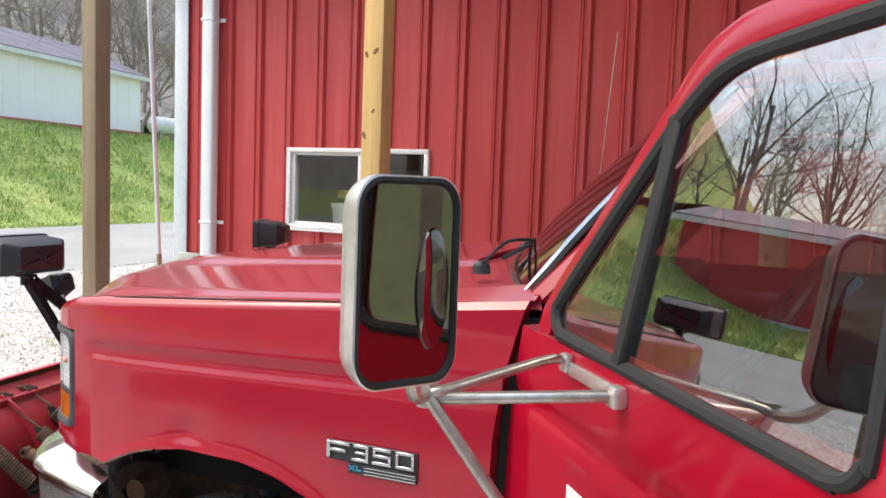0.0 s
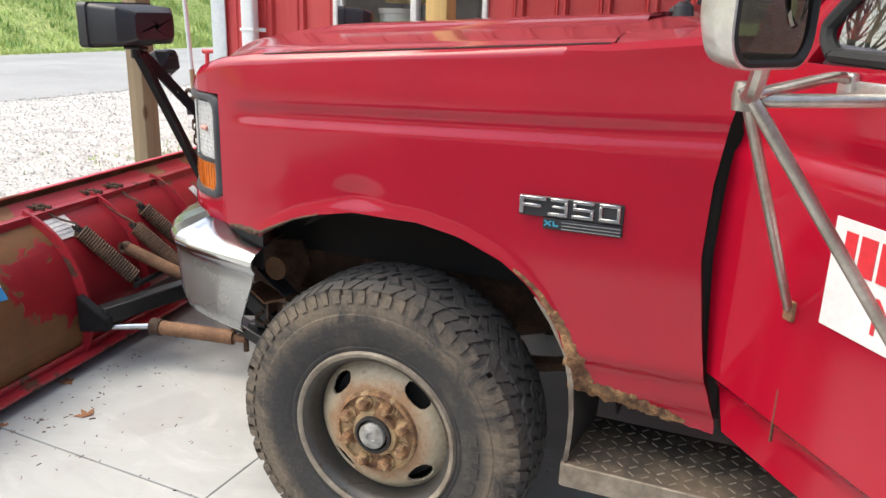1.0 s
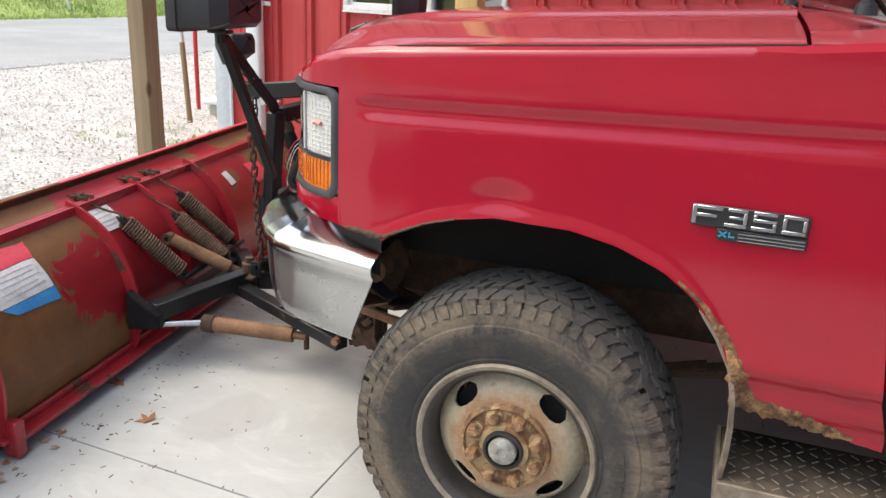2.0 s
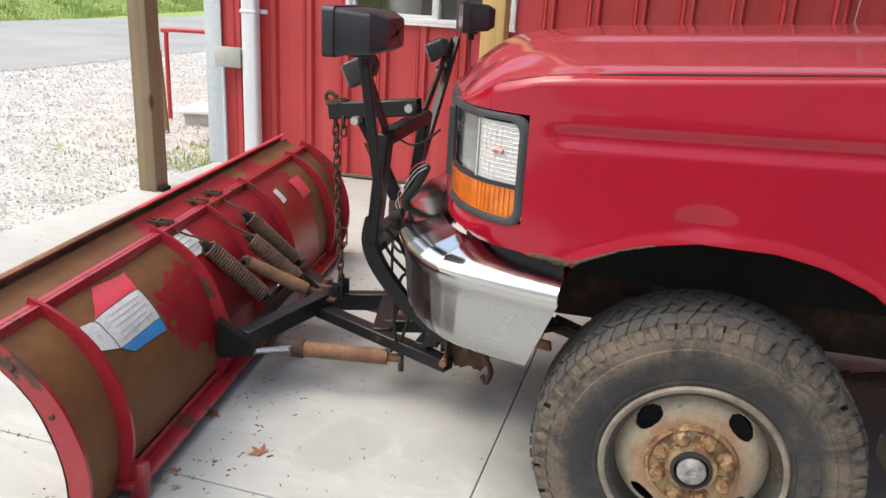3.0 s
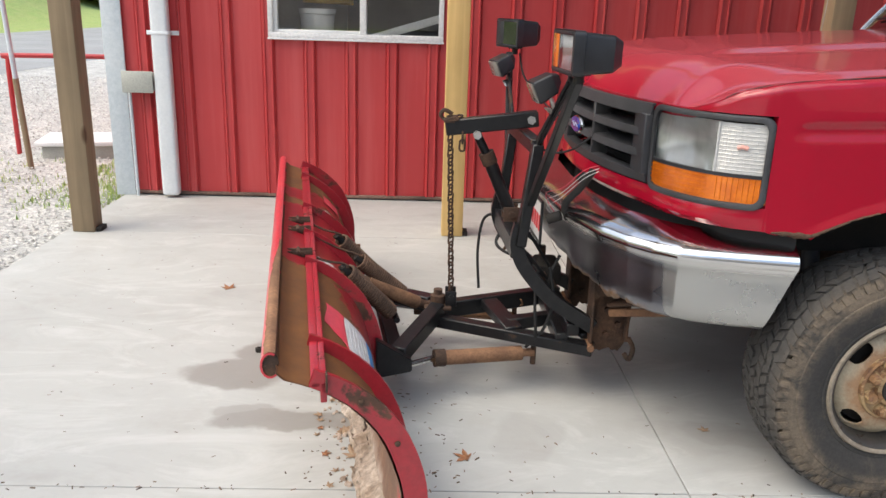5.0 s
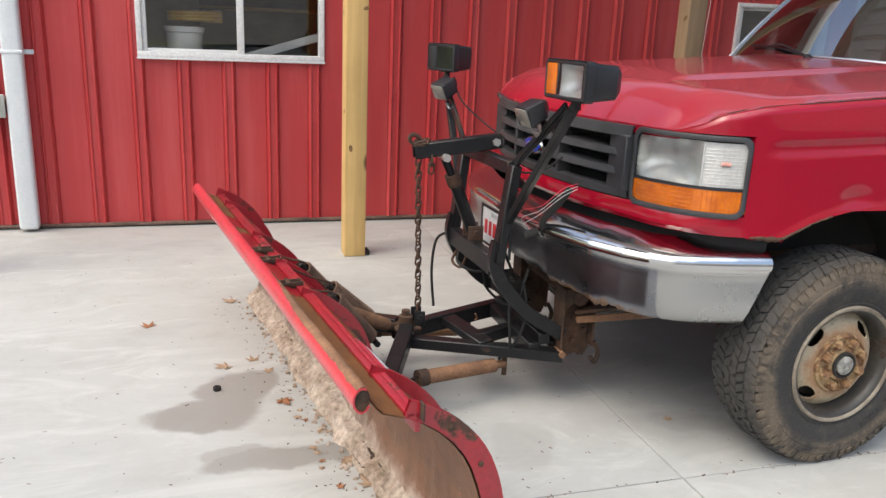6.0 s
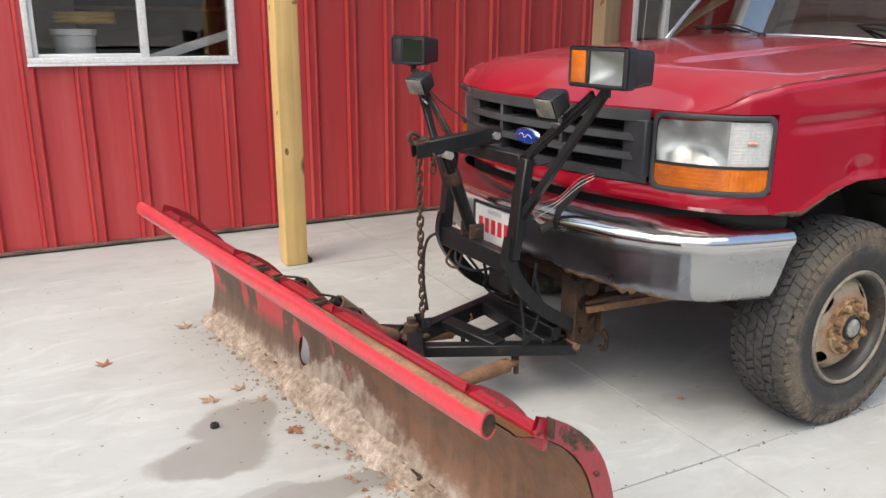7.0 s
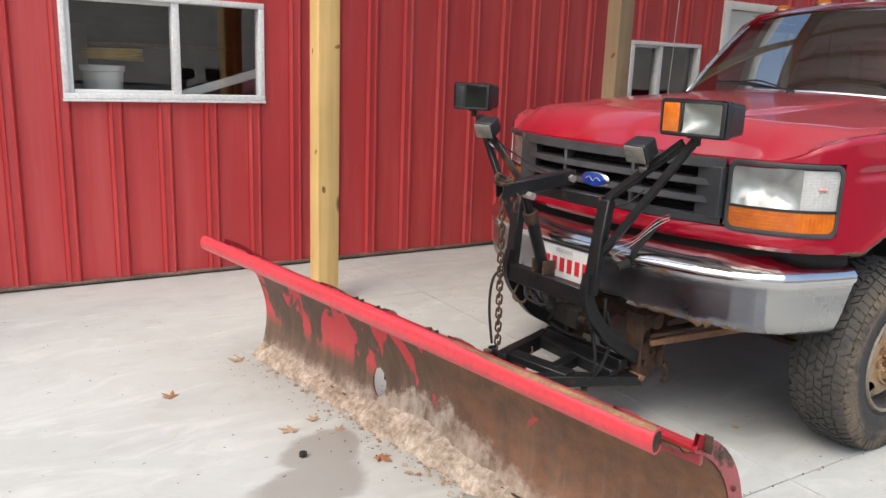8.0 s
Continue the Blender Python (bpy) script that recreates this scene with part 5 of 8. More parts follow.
def wheel_parts(wheel, convex=True):
    """Steel wheel with four hand holes, a ring of eight nuts and a hub. Outer side is -y."""
    carcass, tread = tyre_bm()
    tyre = part("tyre", carcass, TYRE, wheel, "dusty black all-terrain tyre", sharp=30)
    tagged(part("tread", tread, TYRE, tyre, sharp=30), kind="stuff")
    for r, n, h in ((0.275, 9, 0.03), (0.31, 5, 0.016)):
        for k in range(n):
            a = radians(-60 + k * 9 + (0 if r < 0.3 else 150))
            b = box(-0.010, 0.010, -0.0028, 0.0, -h / 2, h / 2, 0.001, 1)
            part("raised_mark", moved(b, Matrix.Rotation(-a, 4, "Y") @ Matrix.Translation((r, -0.1225, 0))), TYRE, tyre)
    rim = part("rim", lathe([(0.218, -0.112), (0.229, -0.116), (0.232, -0.104), (0.214, -0.086), (0.205, -0.08), (0.200, -0.02), (0.185, 0.02), (0.200, 0.06), (0.21, 0.10), (0.18, 0.10), (0.17, 0.02), (0.192, -0.03), (0.196, -0.085), (0.206, -0.106)], 64, "y", close=True), RIM_EDGE, wheel, "grey steel rim edge")
    moved_rim = Matrix.Diagonal((0.95, 1, 0.95, 1))
    rim.data.transform(moved_rim)
    part("rim_lip", lathe([(0.2165, -0.1125), (0.2215, -0.1175), (0.229, -0.1185), (0.2335, -0.110), (0.229, -0.106), (0.220, -0.108)], 64, "y", close=True), BOARD_EDGE, rim, "worn bright rim lip").data.transform(moved_rim)
    # dish with four oval holes, cut out of a polar grid
    prof = [(0.203, -0.060), (0.196, -0.068), (0.186, -0.078), (0.176, -0.088), (0.166, -0.097), (0.156, -0.104), (0.146, -0.109), (0.136, -0.113), (0.124, -0.116), (0.110, -0.118), (0.085, -0.118), (0.062, -0.118)]
    n = 300
    rr = np.linspace(prof[0][0], prof[-1][0], 64)
    prof = [(float(r), float(np.interp(r, [p[0] for p in prof][::-1], [p[1] for p in prof][::-1]))) for r in rr]
    bm = bmesh.new()
    V = [[bm.verts.new((r * math.cos(2 * math.pi * j / n), h, r * math.sin(2 * math.pi * j / n))) for j in range(n)] for r, h in prof]
    for i in range(len(prof) - 1):
        for j in range(n):
            a = 360 * (j + 0.5) / n
            d = min(abs((a - c + 180) % 360 - 180) for c in (48, 138, 228, 318))
            r = (prof[i][0] + prof[i + 1][0]) / 2
            if (d / 15.0) ** 2 + ((r - 0.160) / 0.023) ** 2 < 1:
                continue
            bm.faces.new((V[i][j], V[i][(j + 1) % n], V[i + 1][(j + 1) % n], V[i + 1][j]))
    for v in [v for v in bm.verts if not v.link_faces]:
        bm.verts.remove(v)
    inward = Matrix.Translation((0, 0.028, 0))
    part("dish", thick(moved(bm, inward @ Matrix.Diagonal((0.96, 1, 0.96, 1))), 0.006), DISH, rim, "cream painted wheel dish with rust stains")
    hub = part("hub", moved(lathe([(0.112, -0.116), (0.109, -0.127), (0.102, -0.131), (0.100, -0.122), (0.064, -0.121), (0.060, -0.135), (0.050, -0.138), (0.001, -0.138)], 48, "y"), inward), HUB_RUST, wheel, "rusty brown wheel hub ring")
    nut = None
    for k in range(8):
        a = radians(22.5 + 45 * k)
        m = Matrix.Translation((0.083 * math.cos(a), -0.093, 0.083 * math.sin(a)))
        if nut is None:
            nut = part("lug_nut", join(lathe([(0.0165, 0.0), (0.0165, -0.026), (0.012, -0.031), (0.001, -0.032)], 6, "y"), lathe([(0.022, 0.001), (0.021, -0.006), (0.001, -0.0065)], 16, "y")), HUB_RUST, hub, sharp=25)
            put(nut, m)
        else:
            again(nut, hub, m @ Matrix.Rotation(a * 3, 4, "Y"))
    part("collar", moved(lathe([(0.050, -0.134), (0.049, -0.146), (0.042, -0.148), (0.039, -0.138)], 32, "y"), inward), DARK, hub, "dark greasy hub collar")
    part("cap", moved(lathe([(0.035, -0.138), (0.034, -0.150), (0.030, -0.153), (0.012, -0.1535), (0.010, -0.151), (0.001, -0.151)], 24, "y"), inward), HUB_CAP, hub, "grey cast hub cap")


wheels = []
wheel = part("wheel", lathe([(0.10, -0.03), (0.16, -0.03), (0.16, 0.09), (0.10, 0.09)], 32, "y", close=True), DARK, truck, "front wheel with a dusty tyre")
put(wheel, pose(-0.042, -0.853, 0.386))
wheel_parts(wheel)


def wheel_copy(m):
    base = again(wheel, truck, m, "wheel")
    for o in wheel.children:
        c = again(o, base, o.matrix_basis.copy())
        for q in o.children:
            again(q, c, q.matrix_basis.copy())


wheel_copy(pose(-0.042, 0.853, 0.386, 0, 0, 180))
wheel_copy(pose(3.38, -0.80, 0.386))
wheel_copy(pose(3.38, 0.80, 0.386, 0, 0, 180))

# under the body
for s in (-1, 1):
    part("frame_rail", beam((-0.72, s * 0.40, 0.60), (4.2, s * 0.42, 0.62), 0.07, 0.16), RUST, truck, "rusty frame rail")
    wh = []
    for k in range(19):
        a = radians(8 + 122 * k / 18)
        wh.append([(0.0 + 0.53 * math.cos(a), s * y, 0.42 + 0.56 * math.sin(a)) for y in (0.80, 0.70, 0.56)])
    part("wheelhouse", thick(sheet(wh), 0.004), DARK, truck, "black wheel housing")
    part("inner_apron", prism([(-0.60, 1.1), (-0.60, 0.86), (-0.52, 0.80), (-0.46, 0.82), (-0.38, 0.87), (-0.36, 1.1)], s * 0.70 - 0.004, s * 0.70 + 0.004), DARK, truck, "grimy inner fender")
    horn = part("bumper_bracket", prism([(-0.66, 0.70), (-0.66, 0.60), (-0.60, 0.555), (-0.53, 0.56), (-0.47, 0.60), (-0.43, 0.68), (-0.46, 0.745), (-0.55, 0.735)], s * 0.615 - 0.006, s * 0.615 + 0.006, "y", 0.003), RUST, truck, "rusty bumper bracket")
    part("bracket_boss", tube([(-0.515, s * 0.60, 0.665), (-0.515, s * 0.68, 0.665)], 0.036, 14), RUST_LIGHT, horn, "rust-orange bushing")
    part("bracket_strap", thick(sheet([[(-0.60, s * 0.635, 0.60), (-0.60, s * 0.70, 0.60)], [(-0.53, s * 0.64, 0.575), (-0.53, s * 0.72, 0.57)], [(-0.46, s * 0.64, 0.59), (-0.45, s * 0.73, 0.60)]]), 0.006), RUST_LIGHT, horn)
    part("inner_apron", box(-0.64, 0.5, s * 0.56 - 0.004, s * 0.56 + 0.004, 0.70, 1.1), DARK, truck)
    # hanging edge of the splash shield behind the wheel
    edge = [(0.345, 0.81), (0.385, 0.755), (0.42, 0.69), (0.436, 0.62), (0.442, 0.55), (0.442, 0.49), (0.438, 0.432)]
    shield = part("splash_shield", thick(sheet([[(x + 0.002, s * 0.922, z), (x + 0.02, s * 0.70, z)] for x, z in edge]), 0.003), DARK, truck, "black splash shield behind the wheel")
    part("bent_edge", thick(sheet([[(x + 0.006, s * 0.945, z), (x - 0.004, s * 0.950, z), (x - 0.006, s * 0.926, z)] for x, z in edge]), 0.002), BOARD_EDGE, shield, "bent pale edge of the shield")
    part("shock", tube([(-0.12, s * 0.55, 0.42), (-0.16, s * 0.52, 0.95)], 0.03, 12), GREY_PLASTIC, truck, "grey shock absorber")
    for k in range(4):
        part("spring_leaf", tube(curve_pts([(-0.62 + 0.09 * k, s * 0.50, 0.55 - 0.012 * k), (0.0, s * 0.50, 0.43 - 0.012 * k), (0.66 - 0.09 * k, s * 0.50, 0.52 - 0.012 * k)]), 0.02, 6), RUST, truck)
    part("brake_drum", moved(lathe([(0.17, s * 0.72), (0.175, s * 0.79), (0.09, s * 0.80)], 32, "y"), Matrix.Translation((-0.005, 0, 0.388))), RUST, truck)
    part("hanger", beam((-0.60, s * 0.47, 0.70), (-0.62, s * 0.50, 0.50), 0.04, 0.03), RUST, truck, "rusty spring hanger")
    part("tow_loop", tube(curve_pts([(-0.49, s * 0.78, 0.57), (-0.51, s * 0.785, 0.55), (-0.49, s * 0.785, 0.535), (-0.47, s * 0.78, 0.55)]), 0.006, 6), RUST, truck)
    part("bumper_brace", beam((-0.60, s * 0.62, 0.64), (-0.45, s * 0.70, 0.60), 0.05, 0.006), GREY_PLASTIC, truck, "bent pale bumper brace")
part("front_axle", tube([(0, -0.76, 0.36), (0, 0.76, 0.36)], 0.045, 12), RUST, truck, "rusty front axle")
diff = part("differential", lathe([(0.02, -0.14), (0.10, -0.10), (0.13, 0.0), (0.10, 0.10), (0.02, 0.14)], 20, "x"), RUST, truck)
diff.location = (0, 0.18, 0.36)
part("tie_rod", tube([(-0.16, -0.70, 0.36), (-0.16, 0.70, 0.36)], 0.016, 8), RUST, truck)
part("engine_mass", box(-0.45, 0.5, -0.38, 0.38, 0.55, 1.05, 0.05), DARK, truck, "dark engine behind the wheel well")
part("floor_pan", box(0.5, 2.4, -0.85, 0.85, 0.56, 0.62, 0.01), DARK, truck)

# running board
board = part("running_board", box(0.44, 2.3, -0.955, -0.70, 0.395, 0.43, 0.006), PLATE_TREAD, truck, "dark diamond-plate running board")
grip = []
for i in range(24):
    for j in range(8):
        turn = 45 if (i + j) % 2 else -45
        grip.append(moved(box(-0.010, 0.010, -0.0016, 0.0016, 0.0, 0.0018), Matrix.Translation((0.465 + 0.030 * i, -0.935 + 0.030 * j, 0.4296)) @ Matrix.Rotation(radians(turn), 4, "Z")))
tagged(part("grip_pattern", join(*grip), BOARD_EDGE, board, "raised diagonal grip bars", smooth=False), kind="stuff")
part("edge_strip", box(0.436, 2.3, -0.962, -0.955, 0.375, 0.432, 0.002, 1), BOARD_EDGE, board, "pale worn board edge")
part("end_cap", box(0.430, 0.44, -0.96, -0.70, 0.375, 0.43, 0.002, 1), BOARD_EDGE, board)
part("running_board", box(0.44, 2.3, 0.70, 0.955, 0.395, 0.43, 0.006), PLATE_TREAD, truck, "dark diamond-plate running board")

# badge on the fender: plain strokes on a dark plate
badge = part("fender_badge", box(-0.001, 0.218, -0.004, 0.0, -0.005, 0.039, 0.002, 1), BLACK_PLASTIC, truck, "silver character strokes over a dark badge plate")
put(badge, Matrix.Translation((0.297, -0.9485, 0.998)) @ Matrix.Rotation(radians(1.2), 4, "Z"))
part("lower_plate", box(0.052, 0.218, -0.0045, 0.0, -0.030, -0.0055, 0.002, 1), BLACK_PLASTIC, badge)


def stroke(x0, x1, z0, z1):
    part("stroke", box(x0, x1, -0.0095, -0.004, z0, z1, 0.0012, 1), CHROME_TRIM, badge)


S = 0.0075
for x0, x1, z0, z1 in ((0.0, S + 0.002, 0.0, 0.038), (S, 0.058, 0.038 - S, 0.038), (S, 0.048, 0.015, 0.015 + S),
                       (0.066, 0.104, 0.038 - S, 0.038), (0.070, 0.098, 0.0165, 0.0165 + S * 0.8), (0.062, 0.104, 0.0, S), (0.104 - S, 0.104, S, 0.038 - S),
                       (0.114, 0.158, 0.038 - S, 0.038), (0.114, 0.114 + S, 0.022, 0.038 - S), (0.114, 0.158, 0.0165, 0.0165 + S * 0.9), (0.158 - S, 0.158, S, 0.0165), (0.112, 0.158, 0.0, S),
                       (0.168, 0.212, 0.038 - S, 0.038), (0.168, 0.212, 0.0, S), (0.168, 0.168 + S, S, 0.038 - S), (0.212 - S, 0.212, S, 0.038 - S)):
    stroke(x0, x1, z0, z1)
for z in (-0.012, -0.019, -0.026):
    part("silver_line", box(0.092, 0.214, -0.0058, -0.0045, z - 0.0012, z + 0.0012), CHROME_TRIM, badge)
part("letter_bar", join(beam((0.056, -0.0055, -0.022), (0.070, -0.0055, -0.011), 0.002, 0.003, 0), beam((0.056, -0.0055, -0.011), (0.070, -0.0055, -0.022), 0.002, 0.003, 0), box(0.074, 0.077, -0.0065, -0.0045, -0.022, -0.011), box(0.077, 0.086, -0.0065, -0.0045, -0.022, -0.019)), CYAN, badge, "small cyan letters")

# cab
WB = [(0.50 + 0.20 * (abs(y) / 0.83) ** 2, y, 1.420 - 0.046 * (abs(y) / 0.83) ** 2) for y in np.linspace(-0.83, 0.83, 25)]
WT = [(0.955 + 0.14 * (abs(y) / 0.71) ** 2, y, 1.865 - 0.045 * (abs(y) / 0.71) ** 2) for y in np.linspace(-0.71, 0.71, 25)]
ws_rows = [[tuple(Vector(a).lerp(Vector(b), t) + Vector((-0.018, 0, 0.012)) * 4 * t * (1 - t)) for a, b in zip(WB, WT)] for t in np.linspace(0, 1, 9)]
shield = part("windshield", thick(sheet(ws_rows), 0.005), SHIELD_GLASS, truck, "tinted windshield")
shield.visible_shadow = False
loop = [Vector(p) for p in ws_rows[0]] + [Vector(r[-1]) for r in ws_rows[1:]] + [Vector(p) for p in ws_rows[-1][::-1]][1:] + [Vector(r[0]) for r in ws_rows[::-1][1:-1]]
part("trim", tube([p + Vector((-0.004, 0, 0.004)) for p in loop], 0.0075, 6, closed=True), CHROME_TRIM, shield, "bright silver windshield trim")
part("seal", tube([p + Vector((0.004, 0, -0.002)) for p in loop], 0.010, 6, closed=True), RUBBER_AND_SHADE, shield)

ROOF_TOP = 1.915
roof_rows = []
for x, zc, w in ((0.965, 1.872, 0.71), (1.00, 1.893, 0.715), (1.10, 1.912, 0.725), (1.5, 1.922, 0.74), (2.0, 1.92, 0.74), (2.25, 1.91, 0.735), (2.32, 1.88, 0.72)):
    row = []
    for k in range(25):
        y = -w + 2 * w * k / 24
        a = abs(y) / w
        row.append((x + 0.10 * a * a * (1 if x < 1.2 else 0), y, zc - 0.035 * a * a - (0.03 * ease((a - 0.9) / 0.1))))
    roof_rows.append(row)
part("roof", thick(sheet(roof_rows), 0.02), PAINT, truck, "red cab roof")
for s in (-1, 1):
    part("front_pillar", thick(sheet([[(0.705 + 0.40 * t + dx, s * (0.845 - 0.118 * t + dy), 1.37 + 0.45 * t) for dx, dy in ((-0.012, -0.012), (0.0, 0.012), (0.035, 0.022), (0.055, 0.0))] for t in np.linspace(0, 1, 8)]), 0.006), PAINT, truck, "red windshield pillar")
    part("rear_pillar", thick(sheet([[(1.95 + dx, s * (0.925 - 0.185 * max(0, (z - 1.3) / 0.57)), z) for dx in (-0.04, 0.10, 0.36)] for z in (0.55, 0.95, 1.3, 1.6, 1.87)]), 0.02), PAINT, truck, "red rear cab corner")
    part("sill", box(0.80, 2.0, s * 0.80 - 0.03, s * 0.80 + 0.03, 0.50, 0.60, 0.01), PAINT, truck)
    # shade of the door gap is put into the pillar's dark colour
    part("hinge_pillar", box(0.66, 0.74, s * 0.855 - 0.03, s * 0.855 + 0.03, 0.58, 1.335, 0.01), DARK, truck, "door hinge pillar coloured dark for shade")
part("cab_back", join(box(2.28, 2.31, -0.9, 0.9, 0.55, 1.40), box(2.28, 2.31, -0.74, -0.64, 1.40, 1.86), box(2.28, 2.31, 0.64, 0.74, 1.40, 1.86), box(2.28, 2.31, -0.64, 0.64, 1.80, 1.87)), PAINT, truck, "red cab back panel")
part("cab_lining", join(box(2.255, 2.275, -0.9, 0.9, 0.6, 1.395), box(1.98, 2.25, 0.70, 0.715, 1.0, 1.84)), SEAT_CLOTH, truck, "dark cloth lining")
rear_glass = part("rear_window", box(2.292, 2.297, -0.64, 0.64, 1.40, 1.80), CAR_GLASS, truck, "tinted rear window")
rear_glass.visible_shadow = False
part("headliner", sheet([[(x, y, 1.855) for y in (-0.70, 0.70)] for x in (1.08, 2.28)]), SEAT_CLOTH, truck, "grey headliner")
part("dashboard", join(box(0.74, 0.98, -0.76, 0.76, 1.08, 1.36, 0.04), box(0.60, 0.80, -0.55, 0.55, 1.30, 1.37, 0.02)), BLACK_PLASTIC, truck, "dark dashboard")
part("bench_seat", join(box(1.45, 2.0, -0.75, 0.75, 0.85, 1.02, 0.05), box(1.92, 2.16, -0.75, 0.75, 0.95, 1.50, 0.06)), SEAT_CLOTH, truck, "grey cloth bench seat")
whl = part("steering_wheel", tube([(0, 0.19 * math.cos(a), 0.19 * math.sin(a)) for a in np.linspace(0, 2 * math.pi, 29)[:-1]], 0.014, 8, closed=True), BLACK_PLASTIC, truck, "black steering wheel")
put(whl, pose(1.20, -0.38, 1.30, 0, 32, 0))
part("spoke", join(tube([(0, -0.185, 0), (0, 0.185, 0)], 0.014, 6), tube([(0, 0, 0), (0, 0, -0.185)], 0.014, 6), lathe([(0.001, -0.02), (0.06, -0.015), (0.06, 0.02)], 20, "x")), BLACK_PLASTIC, whl)
part("rear_mirror", box(1.02, 1.04, -0.12, 0.12, 1.70, 1.76, 0.01), BLACK_PLASTIC, truck, "black inside mirror")
# closed door on the far side
part("door", thick(sheet([[(x, 0.943 - 0.006 * (x - 0.75) - 0.025 * ease((0.72 - z) / 0.1) - 0.012 * max(0, 1 - abs((z - 1.19) / 0.025) ** 2), z) for x in np.linspace(0.752, 1.90, 10)] for z in np.linspace(0.56, 1.33, 36)]), 0.03), PAINT, truck, "closed red door")
for a, b in (((0.80, 0.90, 1.36), (1.16, 0.78, 1.80)), ((1.16, 0.78, 1.80), (1.88, 0.78, 1.82)), ((1.88, 0.78, 1.82), (1.90, 0.90, 1.34))):
    part("window_frame", beam(a, b, 0.04, 0.05, 0.006), PAINT, truck)
for k, y in enumerate((-0.56, -0.28, 0.0, 0.28, 0.56)):
    lamp = part("clearance_lamp", lathe([(0.045, 0.0), (0.044, 0.012), (0.03, 0.028), (0.001, 0.032)], 20, "z"), AMBER, truck, "amber cab roof lamp")
    put(lamp, Matrix.Translation((1.13 + 0.09 * (y / 0.7) ** 2, y, ROOF_TOP - 0.035 * (y / 0.72) ** 2 - 0.002)))
    part("base", lathe([(0.052, -0.006), (0.052, 0.004), (0.045, 0.006)], 20, "z"), CHROME_TRIM, lamp)
part("antenna", tube([(0.50, 0.80, 1.38), (0.56, 0.82, 2.25)], 0.0018, 5), STAINLESS, truck, "thin whip antenna")


def wiper(y0, x0, tip):
    """Wiper arm and blade that rest on the glass foot."""
    w = part("wiper", lathe([(0.022, 0.0), (0.020, 0.02), (0.010, 0.03)], 14, "z"), BLACK_PLASTIC, truck, "black wiper arm and blade")
    put(w, Matrix.Translation((x0, y0, 1.405)))
    t = Vector(tip) - Vector((x0, y0, 1.405))
    part("arm", tube(curve_pts([(0, 0, 0.02), t * 0.35 + Vector((-0.02, 0, 0.045)), t * 0.6 + Vector((0, 0, 0.03))]), 0.0045, 6), BLACK_PLASTIC, w)
    part("blade", tube(curve_pts([t * 0.18 + Vector((0.01, 0, 0.02)), t * 0.6 + Vector((0, 0, 0.022)), t]), 0.0055, 6), BLACK_PLASTIC, w)


wiper(-0.72, 0.56, (0.62, -0.18, 1.46))
wiper(-0.02, 0.46, (0.62, 0.55, 1.46))

# open driver's door: its own frame, s along the door, outside is -y
DOOR_AT = pose(0.742, -0.955, 0, 0, 0, -52.5)


def door_skin(s, z):
    y = -0.004 * math.sin(math.pi * min(1, max(0, (z - 0.55) / 0.8)))
    y += 0.012 * max(0.0, 1 - abs((z - 1.19) / 0.026) ** 2)
    y += 0.030 * ease((0.70 - z) / 0.03)
    return y


rows = []
for z in np.linspace(0.575, 1.335, 44):
    s0 = rear_cut(z) - 0.742 - 0.012 - 0.016 * ease((1.36 - z) / 0.75)
    rows.append([(s0 + (1.17 - s0) * t, door_skin(0, z) + 0.045 * (1 - ease(t / 0.012)), z) for t in [0, 0.004, 0.012] + list(np.linspace(0.03, 0.99, 16)) + [1.0]])
inner_panel = [[(p[0] + 0.01, 0.085, p[2]) for p in r] for r in rows]
ddoor = part("door", join(sheet(rows), sheet(inner_panel), sheet([[r[0], q[0]] for r, q in zip(rows, inner_panel)]), sheet([[r[-1], q[-1]] for r, q in zip(rows, inner_panel)]), sheet([rows[-1], inner_panel[-1]]), sheet([rows[0], inner_panel[0]])), PAINT, truck, "open red driver's door")
put(ddoor, DOOR_AT)


def lean(z):
    """The window part of the door leans in."""
    return 0.006 + 0.09 * max(0.0, z - 1.335)


def P(s, z, o=0.0):
    return (s, lean(z) + o, z)


frame_line = [P(0.055, 1.33), P(0.09, 1.385), P(0.22, 1.515), P(0.40, 1.69), P(0.475, 1.765), P(0.545, 1.80), P(0.65, 1.815), P(1.14, 1.835)]
fl = curve_pts(frame_line, 5)
rows = []
for p in fl:
    rows.append([(p.x - 0.018, p.y + 0.03, p.z + 0.030), (p.x - 0.012, p.y + 0.004, p.z + 0.026), (p.x + 0.004, p.y - 0.004, p.z + 0.008), (p.x + 0.018, p.y + 0.002, p.z - 0.022), (p.x + 0.02, p.y + 0.03, p.z - 0.026)])
part("window_frame", thick(sheet(rows), 0.006), PAINT, ddoor, "red door window frame")
# broad rear post of the frame, rounded into the sill
post_in = [(0.80, 1.334), (0.832, 1.341), (0.850, 1.362), (0.857, 1.40), (0.857, 1.74), (0.850, 1.80)]
part("window_frame", thick(sheet([[P(a, z, -0.006), P(1.16, z, -0.006)] for a, z in post_in]), 0.03), PAINT, ddoor)
part("seal", tube(curve_pts([P(a, z, -0.006) for a, z in post_in], 4), 0.010, 8), RUBBER_AND_SHADE, ddoor)
seal = curve_pts([P(0.150, 1.352), P(0.128, 1.385), P(0.16, 1.43), P(0.40, 1.662), P(0.49, 1.738), P(0.56, 1.772), P(0.66, 1.783), P(0.87, 1.795)], 5)
part("seal", tube([p + Vector((0, -0.002, 0)) for p in seal], 0.013, 8), RUBBER_AND_SHADE, ddoor, "black window rubber")
